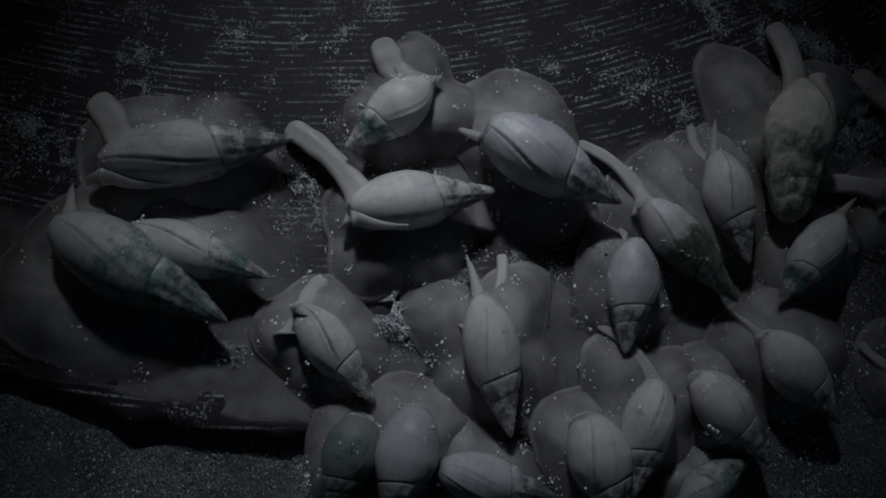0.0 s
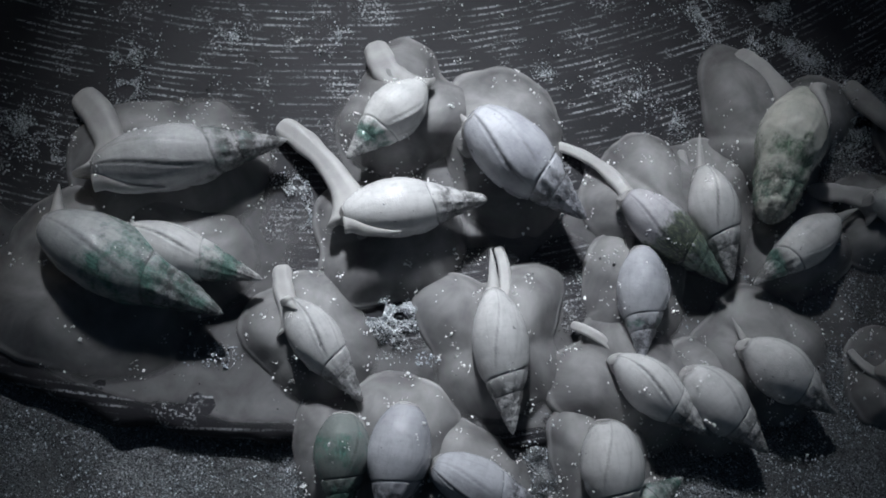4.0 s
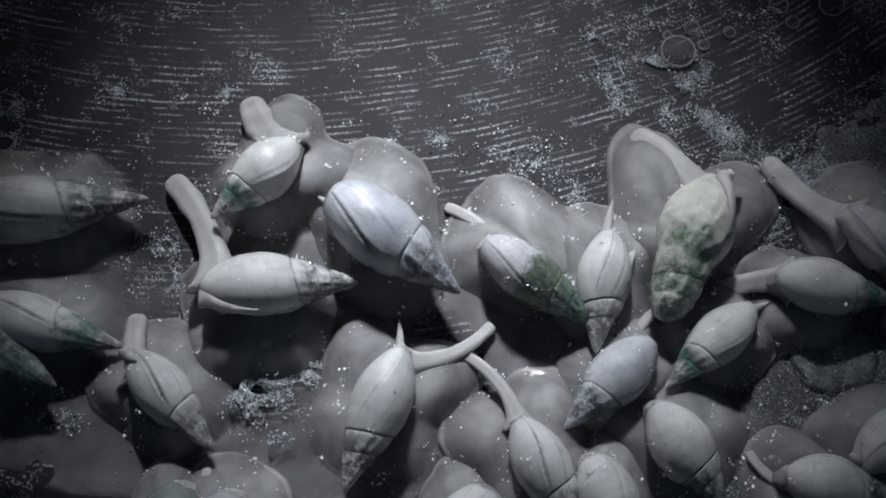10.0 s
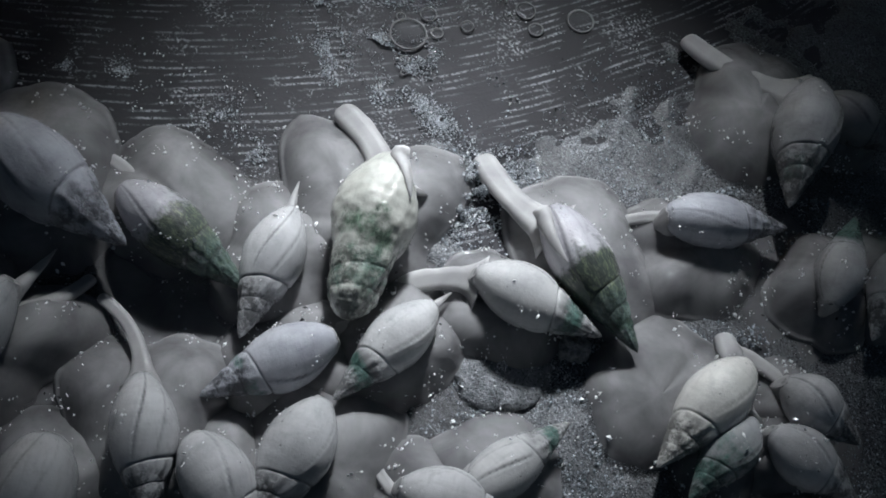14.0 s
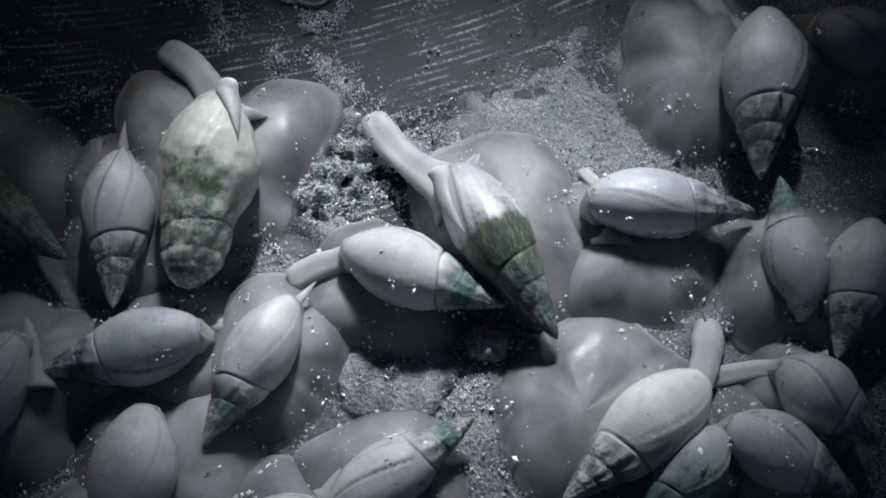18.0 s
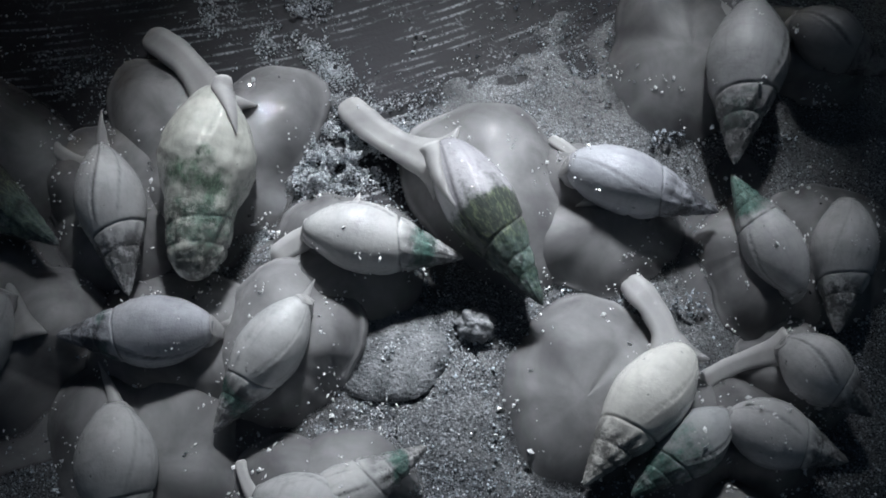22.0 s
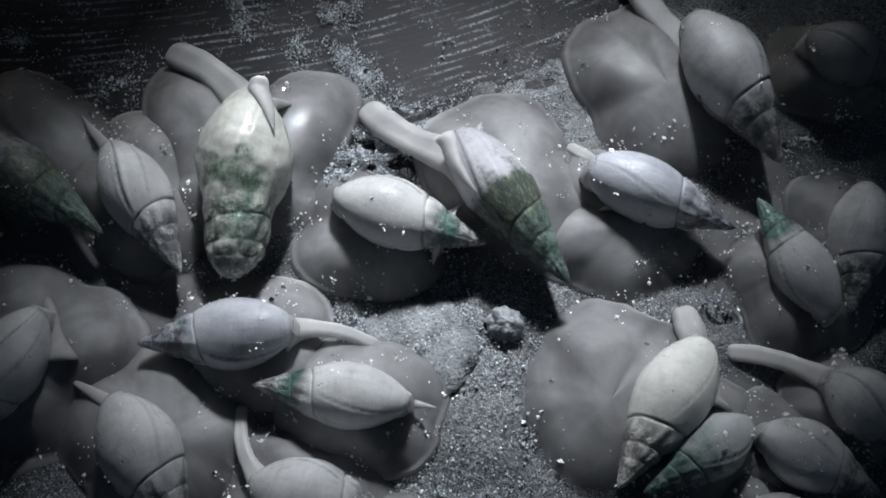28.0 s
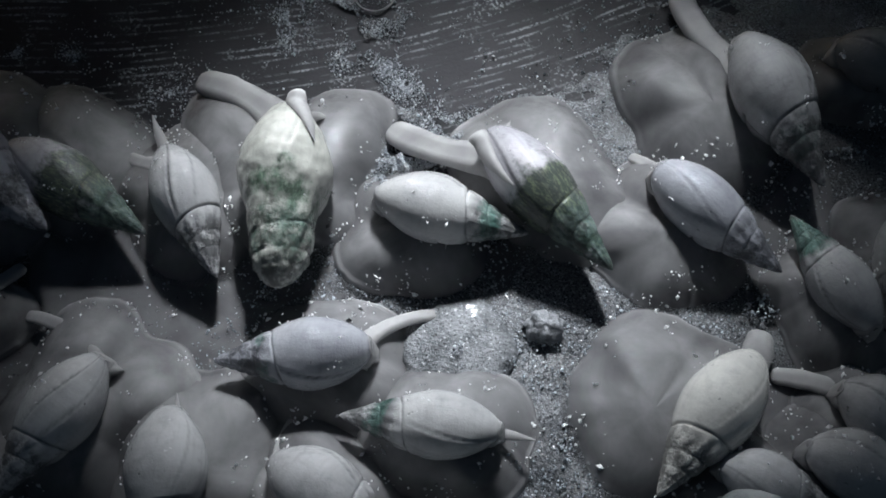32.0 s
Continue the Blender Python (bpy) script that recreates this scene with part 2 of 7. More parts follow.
def sand_material():
    n = Nodes("wet_sand")
    where = n.coords()
    grain = n.add("TexVoronoi", Vector=where, Scale=4300.0)
    tone = n.add("SeparateColor", Color=grain.outputs["Color"]).outputs[0]
    wide = n.math("ADD", n.math("MULTIPLY", n.noise(where, 45, 4, 0.6), 0.6), n.math("MULTIPLY", n.noise(where, 260, 4, 0.65), 0.4))
    col = n.ramp(tone, [(0.0, (0.02, 0.021, 0.023)), (0.18, (0.055, 0.059, 0.065)), (0.7, (0.120, 0.128, 0.141)), (1.0, (0.42, 0.44, 0.47))])
    col = n.mix(n.ramp(wide, [(0.40, 0.80), (0.58, 0.0)]), col, (0.06, 0.062, 0.066))
    n.bump(n.math("ADD", n.math("MULTIPLY", tone, 0.5), n.math("MULTIPLY", n.noise(where, 900, 4, 0.65), 1.2)), 0.7, 0.0004)
    return n.set(Base_Color=col, Roughness=n.math("MULTIPLY_ADD", tone, 0.45, 0.2), Specular_IOR_Level=0.6)


def slab_material():
    """Dark wet hide with fine bright streaks that run in wide arcs round a far centre."""
    n = Nodes("dark_wet_hide")
    where = n.coords()
    split = n.add("SeparateXYZ", Vector=where)
    dx, dy = n.math("SUBTRACT", split.outputs[0], -0.122), n.math("SUBTRACT", split.outputs[1], 0.260)
    far = n.math("SQRT", n.math("ADD", n.math("MULTIPLY", dx, dx), n.math("MULTIPLY", dy, dy)))
    turn = n.math("ARCTAN2", dx, n.math("MULTIPLY", dy, -1.0))
    polar = n.add("CombineXYZ", X=n.math("MULTIPLY", far, 560.0), Y=n.math("MULTIPLY", turn, 26.0)).outputs[0]
    streak = n.noise(polar, 1.0, 3, 0.6)
    broad = n.noise(where, 38, 4, 0.6)
    fleck = n.noise(where, 1500, 2, 0.5)
    where_sandy = n.ramp(broad, [(0.36, 0.0), (0.60, 1.0)])
    wander = n.noise(n.add("CombineXYZ", X=n.math("MULTIPLY", far, 60.0), Y=n.math("MULTIPLY", turn, 7.0)).outputs[0], 1.0, 2)
    phase = n.math("FRACT", n.math("ADD", n.math("MULTIPLY", far, 571.4), n.math("MULTIPLY", wander, 1.3)))
    ridge = n.math("SUBTRACT", 1.0, n.math("ABSOLUTE", n.math("MULTIPLY_ADD", phase, 2.0, -1.0)))
    beads = n.ramp(n.noise(where, 1500, 3, 0.6), [(0.40, 0.0), (0.54, 1.0)])
    dashes = n.ramp(n.noise(n.add("CombineXYZ", X=n.math("MULTIPLY", far, 240.0), Y=n.math("MULTIPLY", turn, 20.0)).outputs[0], 1.0, 3), [(0.48, 0.0), (0.62, 1.0)])
    lines = n.math("MULTIPLY", n.ramp(ridge, [(0.55, 0.0), (0.90, 1.0)]), n.math("MULTIPLY", beads, dashes))
    lines = n.math("MULTIPLY", lines, n.math("MULTIPLY_ADD", where_sandy, 0.7, 0.3))
    flecks = n.math("MULTIPLY", n.ramp(fleck, [(0.53, 0.0), (0.63, 1.0)]), n.ramp(n.noise(where, 70, 5, 0.7), [(0.54, 0.0), (0.64, 0.9)]))
    col = n.mix(n.ramp(n.noise(where, 14, 3), [(0.3, 0.0), (0.7, 1.0)]), (0.017, 0.017, 0.020), (0.038, 0.037, 0.044))
    col = n.mix(n.math("MAXIMUM", lines, flecks), col, (0.52, 0.53, 0.56))
    n.bump(n.math("ADD", n.math("MULTIPLY", streak, 0.5), n.math("MULTIPLY", fleck, 0.25)), 0.35, 0.0004)
    return n.set(Base_Color=col, Roughness=n.math("MULTIPLY_ADD", fleck, 0.3, 0.42), Specular_IOR_Level=0.2)


def grain_material(name, low, high, rough=0.3):
    n = Nodes(name)
    chance = n.tree.nodes.new("ShaderNodeNewGeometry").outputs["Random Per Island"]
    col = n.ramp(chance, [(0.0, (0.02, 0.02, 0.022)), (0.10, low), (0.6, tuple((a + b) / 2 for a, b in zip(low, high))), (1.0, high)])
    return n.set(Base_Color=col, Roughness=n.math("MULTIPLY_ADD", chance, 0.3, rough - 0.2), Specular_IOR_Level=0.7)


SAND, SLAB = sand_material(), slab_material()
GRAINS = grain_material("quartz_grains", (0.208, 0.231, 0.258), (0.71, 0.77, 0.84))
GLITTER = grain_material("glittering_quartz", (0.31, 0.33, 0.357), (0.88, 0.915, 0.955), 0.25)
MICA = grain_material("black_mica", (0.010, 0.010, 0.011), (0.028, 0.028, 0.030))
# Near-white base colour that stands in for wet highlights.
GLINT_WHITE = grain_material("glint_white_grain", (0.86, 0.87, 0.88), (0.95, 0.955, 0.96), 0.25)
n = Nodes("bubble_film")
FILM = n.set(Base_Color=(0.55, 0.56, 0.58), Roughness=0.05, Alpha=0.10, Coat_Weight=0.5)
n = Nodes("sandy_shell")
tone = n.mix(n.ramp(n.noise(n.coords(), 260, 5, 0.7), [(0.38, 0.0), (0.62, 1.0)]), (0.10, 0.107, 0.116), (0.27, 0.28, 0.295))
tone = n.mix(n.ramp(n.noise(n.coords(), 2300, 2, 0.5), [(0.58, 0.0), (0.66, 0.9)]), tone, (0.03, 0.031, 0.034))
tone = n.mix(n.ramp(n.noise(n.coords(), 1900, 2, 0.5), [(0.64, 0.0), (0.70, 0.9)]), tone, (0.62, 0.64, 0.67))
STONE = n.set(Base_Color=tone, Roughness=0.5, Coat_Weight=0.15)
n.bump(n.noise(n.coords(), 1500, 4), 0.8, 0.0005)
n = Nodes("crusty_pebble")
PEBBLE = n.set(Base_Color=n.ramp(n.noise(n.coords(), 1300, 4, 0.7), [(0.35, (0.13, 0.135, 0.145)), (0.65, (0.34, 0.35, 0.37))]), Roughness=0.4)
n.bump(n.noise(n.coords(), 1200, 4), 0.9, 0.0006)


# ---- building ----
def mesh_of(name, verts, faces, material, smooth=True):
    data = bpy.data.meshes.new(name)
    data.from_pydata(np.array([tuple(v) for v in verts], float).tolist() if not isinstance(verts, np.ndarray) else verts.tolist(), [], faces)
    data.materials.append(material)
    if smooth:
        data.polygons.foreach_set("use_smooth", [True] * len(data.polygons))
    data.update()
    return data


def part(name, data, parent, label=""):
    ob = new(name, data)
    ob.parent = parent
    return tagged(ob, label)


def grid_faces(rows, cols, closed=True):
    faces = []
    for i in range(rows - 1):
        for j in range(cols if closed else cols - 1):
            k = (j + 1) % cols
            faces.append((i * cols + j, i * cols + k, (i + 1) * cols + k, (i + 1) * cols + j))
    return faces


# ---- ground ----
def ground_height(x, y):
    """Low at the near side of the slab; beyond the slab's far border the sand lies over it."""
    border = float(np.interp(y, [-0.10, -0.07, -0.048, -0.008, 0.02, 0.04, 0.066, 0.125, 0.3], [0.016, 0.030, 0.046, 0.072, 0.079, 0.082, 0.104, 0.128, 0.25]))
    rise = (x - border) / 0.026 + 0.5
    if -1 < rise < 2.5:
        rise += 0.8 * noise.noise((x * 70, y * 70, 8.0)) + 0.6 * noise.noise((x * 240, y * 240, 8.0)) + 0.4 * noise.noise((x * 520, y * 520, 8.0))
    rise = min(1.0, max(0.0, rise))
    return -0.0050 + 0.0056 * rise * rise * (3 - 2 * rise)


def build_ground():
    near = np.arange(-0.16, 0.2601, 0.0016)
    out = 0.002 * 1.22 ** np.arange(1, 62)
    step = np.cumsum(out)
    xs = np.r_[(near[0] - step)[::-1], near, near[-1] + step]
    ys_near = np.arange(-0.15, 0.1701, 0.0016)
    ys = np.r_[(ys_near[0] - step)[::-1], ys_near, ys_near[-1] + step]
    verts = []
    for y in ys:
        for x in xs:
            z = ground_height(x, y)
            if abs(x) < 0.4 and abs(y) < 0.4:
                z += 0.0011 * noise.noise((x * 55, y * 55, 1.7)) + 0.0006 * noise.noise((x * 170, y * 170, 5.1))
            verts.append((x, y, z))
    faces = grid_faces(len(ys), len(xs), closed=False)
    ob = new("ground", mesh_of("ground", verts, faces, SAND))
    tagged(ob, "wet grey beach sand with dark and bright grains", "sand", kind="structure")


def build_slab():
    """The dark sheet under the snails, with an uneven thick edge."""
    corners = [(-0.26, -0.105), (-0.16, -0.097), (-0.121, -0.0916), (-0.0853, -0.0848), (-0.0709, -0.0854), (-0.0587, -0.087), (-0.034, -0.0838), (-0.0154, -0.0791),
               (0.0027, -0.0766), (0.030, -0.068), (0.060, -0.056), (0.080, -0.030), (0.096, -0.008), (0.104, 0.010), (0.104, 0.026),
               (0.108, 0.040), (0.120, 0.050), (0.134, 0.066), (0.150, 0.090), (0.160, 0.125), (0.18, 0.2), (0.0, 0.32), (-0.26, 0.25)]
    line = []
    for i, (a, b) in enumerate(zip(corners, corners[1:] + corners[:1])):
        long = math.hypot(b[0] - a[0], b[1] - a[1])
        count = max(2, int(long / 0.003)) if i < 20 else 6
        for k in range(count):
            x, y = (a[j] + (b[j] - a[j]) * k / count for j in (0, 1))
            line.append((x + 0.0016 * noise.noise((x * 130, y * 130, 3)), y + 0.0016 * noise.noise((x * 130, y * 130, 9))))
    mid = np.array([-0.04, 0.06])
    verts, rings = [], [(1.0, -0.005), (1.004, -0.0022), (1.0, -0.0008), (0.99, 0.0), (0.97, 0.0002), (0.92, 0.0), (0.8, 0.0), (0.6, 0.0), (0.4, 0.0), (0.2, 0.0)]
    for s, z in rings:
        for x, y in line:
            px, py = mid + (np.array((x, y)) - mid) * s
            verts.append((px, py, z + (0.0007 * noise.noise((px * 60, py * 60, 4)) if s < 1 else 0.0)))
    faces = grid_faces(len(rings), len(line))
    verts.append((*mid, 0.0))
    last = (len(rings) - 1) * len(line)
    faces += [(last + j, last + (j + 1) % len(line), len(verts) - 1) for j in range(len(line))]
    ob = new("wet_slab", mesh_of("wet_slab", verts, faces, SLAB))
    tagged(ob, "dark wet slab with fine curved streaks on sand", "slab", kind="structure")


def octahedra(points, sizes):
    """Small eight-sided grains, each turned and stretched by chance."""
    base = np.array([(1, 0, 0), (-1, 0, 0), (0, 1, 0), (0, -1, 0), (0, 0, 1), (0, 0, -1)], float)
    tris = np.array([(0, 2, 4), (2, 1, 4), (1, 3, 4), (3, 0, 4), (2, 0, 5), (1, 2, 5), (3, 1, 5), (0, 3, 5)])
    count = len(points)
    q = np.random.normal(size=(count, 4))
    w, x, y, z = (q / np.linalg.norm(q, axis=1, keepdims=True)).T
    turn = np.array([[1 - 2 * (y * y + z * z), 2 * (x * y - z * w), 2 * (x * z + y * w)], [2 * (x * y + z * w), 1 - 2 * (x * x + z * z), 2 * (y * z - x * w)],
                     [2 * (x * z - y * w), 2 * (y * z + x * w), 1 - 2 * (x * x + y * y)]]).transpose(2, 0, 1)
    stretch = (0.4 + np.random.rand(count, 1, 3) ** 1.5 * 1.1) * np.array(sizes, float)[:, None, None]
    verts = np.einsum("nij,nkj->nki", turn, base[None] * stretch) + np.array(points, float).reshape(-1, 1, 3)
    faces = (np.arange(count) * 6)[:, None, None] + tris[None]
    return verts.reshape(-1, 3), [tuple(f) for f in faces.reshape(-1, 3).tolist()]


HEAPS = [  # centre, reach, height, grains
    (0.052, 0.0704, 0.006, 0.0006, 420), (0.0551, 0.0583, 0.0045, 0.0006, 420), (0.0618, 0.0716, 0.005, 0.0006, 320), (0.0661, 0.0595, 0.0055, 0.0007, 420), (0.0637, 0.0527, 0.005, 0.0006, 380),
    (0.0708, 0.0482, 0.006, 0.0008, 520), (0.0769, 0.0459, 0.006, 0.0010, 520), (0.0389, 0.0596, 0.004, 0.0004, 160), (0.0465, 0.0495, 0.005, 0.0005, 300), (0.0504, 0.0448, 0.005, 0.0005, 320),
    (0.0627, 0.046, 0.006, 0.0006, 360), (0.0462, 0.019, 0.008, 0.0008, 360), (0.0027, 0.0165, 0.004, 0.0004, 140), (0.0124, 0.0214, 0.005, 0.0004, 160), (-0.0634, 0.0078, 0.006, 0.0004, 260),
    (-0.0386, 0.0157, 0.004, 0.0004, 130), (-0.1024, -0.0288, 0.012, 0.0008, 900), (-0.0931, -0.0347, 0.008, 0.0008, 500), (-0.0819, -0.0127, 0.006, 0.0012, 420), (-0.0369, -0.0248, 0.007, 0.0014, 520),
    (0.0357, 0.0232, 0.009, 0.0005, 300),
    (-0.0083, -0.0479, 0.0135, 0.0056, 4200), (0.004, -0.040, 0.007, 0.0035, 900), (-0.002, -0.0445, 0.006, 0.005, 900), (-0.0319, -0.0311, 0.0055, 0.0020, 500), (-0.0474, -0.0321, 0.0035, 0.0020, 260),
    (-0.085, -0.004, 0.010, 0.0012, 500), (-0.0384, 0.0257, 0.004, 0.0010, 150), (0.0876, 0.0298, 0.0105, 0.0040, 2000), (0.081, 0.018, 0.006, 0.0025, 600),
    (0.096, 0.041, 0.006, 0.0015, 400), (0.108, -0.010, 0.016, 0.0014, 1500), (0.122, -0.006, 0.016, 0.0012, 1500), (0.100, 0.000, 0.008, 0.0030, 700),
    (0.117, 0.067, 0.016, 0.0007, 900), (0.064, 0.055, 0.007, 0.0008, 350), (0.075, 0.046, 0.007, 0.0008, 300), (0.135, 0.030, 0.010, 0.0010, 500),
    (-0.075, -0.070, 0.010, 0.0010, 260), (-0.042, -0.066, 0.012, 0.0008, 320), (0.028, -0.034, 0.010, 0.0008, 260), (0.145, 0.004, 0.014, 0.0010, 900),
    (0.046, 0.052, 0.02, 0.0005, 500), (0.060, -0.050, 0.014, 0.0010, 500), (0.095, -0.03, 0.018, 0.001, 700),
    (0.0156, -0.0266, 0.0040, 0.0016, 220), (0.024, -0.0274, 0.0040, 0.0014, 200), (0.0346, -0.0259, 0.0050, 0.0012, 220), (0.0738, -0.0297, 0.010, 0.001, 350),
    (0.0997, -0.0212, 0.008, 0.0022, 800), (0.1077, -0.015, 0.009, 0.0014, 600), (0.1172, -0.0151, 0.009, 0.0012, 500), (0.1333, -0.0047, 0.009, 0.001, 500), (0.0768, 0.0337, 0.008, 0.002, 600), (0.1123, 0.0040, 0.018, 0.0040, 3600), (0.092, 0.036, 0.014, 0.0062, 3600), (0.084, 0.024, 0.009, 0.0068, 2400), (0.099, 0.046, 0.012, 0.0016, 900), (0.0795, 0.0210, 0.006, 0.0030, 700), (0.0813, 0.0108, 0.005, 0.0020, 500), (0.0890, 0.0381, 0.009, 0.0090, 2000), (0.0840, 0.0309, 0.009, 0.0098, 2600)]


def build_grains():
    pts, sizes = [], []
    for x, y, reach, high, count in HEAPS:
        for _ in range(int(count * 2.4)):
            r, a = abs(random.gauss(0, 0.5)) * reach, random.uniform(0, 6.283)
            px, py = x + r * math.cos(a), y + r * math.sin(a) * 0.85
            if noise.noise((px * 260, py * 260, 2.0)) < -0.12:
                continue
            z = high * math.exp(-2.2 * (r / reach) ** 2) * (0.25 + 0.9 * abs(noise.noise((px * 300, py * 300, 7.0))))
            pts.append((px, py, max(z * random.uniform(0.5, 1.0), 0.0002)))
            sizes.append(0.00007 + 0.00022 * random.random() ** 2.2)
    for _ in range(52000):  # rows of grains along the streaks
        far = round(random.uniform(0.155, 0.335) / 0.00175) * 0.00175 + random.gauss(0, 0.00010)
        turn = random.uniform(-0.12, 1.15)
        x, y = -0.122 + far * math.sin(turn), 0.260 - far * math.cos(turn)
        if noise.noise((round(far / 0.00175) * 7.3, turn * 30, 1.0)) < 0.05 or noise.noise((x * 45, y * 45, 6.0)) < random.uniform(-0.15, 0.4):
            continue
        pts.append((x, y, 0.0003))
        sizes.append(0.00007 + 0.00016 * random.random() ** 2)
    for _ in range(60000):  # drifts of grains between the streaks
        x, y = random.uniform(-0.12, 0.20), random.uniform(-0.08, 0.12)
        drift = noise.noise((x * 95, y * 95, 16.0)) + 0.6 * noise.noise((x * 240, y * 240, 3.0)) + (0.35 if y > 0.034 else 1.0) * max(0.0, 0.5 + ground_height(x, y) / 0.008)
        if drift < random.uniform(0.30, 0.85):
            continue
        pts.append((x, y, 0.0003))
        sizes.append(0.00007 + 0.00022 * random.random() ** 2)
    ob = new("sand_grains", mesh_of("sand_grains", *octahedra(pts, sizes), GLITTER, smooth=False))
    tagged(ob, "glittering loose quartz grains in wet heaps and rows", "sand", kind="stuff")
    pts, sizes = [], []
    while len(pts) < 80000:
        x, y = random.uniform(-0.1, 0.22), random.uniform(-0.12, 0.09)
        z = ground_height(x, y)
        if z < 0.0 and y > -0.078 and random.random() > max(0.0, 1 + z / 0.0050) ** 0.9 or noise.noise((x * 90, y * 90, 3.0)) < random.uniform(-0.5, 0.1):
            continue
        if y > 0.034 and random.random() < 0.7:
            continue
        pts.append((x, y, (max(z, 0.0) if y > -0.078 else z) + random.uniform(0.0002, 0.0006)))
        sizes.append(0.00008 + 0.00024 * random.random() ** 2.0)
    ob = new("loose_sand", mesh_of("loose_sand", *octahedra(pts, sizes), GRAINS, smooth=False))
    tagged(ob, "loose pale and dark grains on wet beach sand", "sand", kind="stuff")
    # Clusters of white grains imitate the glints of wet sand.
    pts, sizes = [], []
    while len(pts) < 2600:
        x, y = random.uniform(-0.1, 0.19), random.uniform(-0.075, 0.09)
        if noise.noise((x * 60, y * 60, 21.0)) < 0.10:
            continue
        for _ in range(random.randint(1, 9)):
            px, py = x + random.gauss(0, 0.0010), y + random.gauss(0, 0.0010)
            pts.append((px, py, max(ground_height(px, py), 0.0) + random.uniform(0.0003, 0.0011)))
            sizes.append(0.00011 + 0.00030 * random.random() ** 2.2)
    dark = [(random.uniform(-0.11, 0.19), random.uniform(-0.09, 0.10)) for _ in range(2200)]
    dark = [(x, y, max(ground_height(x, y), 0.0) + 0.0005) for x, y in dark]
    tagged(new("dark_grains", mesh_of("dark_grains", *octahedra(dark, [0.00012 + 0.00022 * random.random() ** 2 for _ in dark]), MICA, smooth=False)), "scattered black mineral grains", "sand", kind="stuff")
    ob = new("white_grains", mesh_of("white_grains", *octahedra(pts, sizes), GLINT_WHITE, smooth=False))
    tagged(ob, "white grains strewn in small clusters in place of wet glints", "sand", kind="stuff")


# ---- snails ----
def shell_radius(d, long, fat, blunt=0.0, nose=0.0):
    """The outline of a shell: d runs from 0 at the apex to 1 at the siphon end. blunt: a worn-off apex; nose: a wide front."""
    knots = [(0, 0.02), (0.03, 0.12), (0.08, 0.21), (0.16, 0.35), (0.28, 0.56), (0.38, 0.735), (0.47, 0.89), (0.56, 0.985), (0.62, 1.0), (0.70, 0.965),
             (0.79, 0.85 + 0.06 * nose), (0.87, 0.67 + 0.11 * nose), (0.93, 0.49 + 0.15 * nose), (0.975, 0.32 + 0.16 * nose), (1.0, 0.15 + 0.09 * nose)]
    r = float(np.interp(d, [k for k, _ in knots], [r for _, r in knots]))
    if blunt > 0.5 and d < 0.6:
        r = max(r, min(0.99, blunt * math.sqrt(max(0.0, 1 - (1 - min(1.0, d / 0.16)) ** 2)) * (1 + 1.3 * d)))
    elif blunt and d < 0.4:
        r = max(r, blunt * min(1.0, math.sqrt(max(0.0, 1 - (1 - min(1.0, d / 0.13)) ** 2))) * (1 + 0.45 * d))
    return fat * long * r


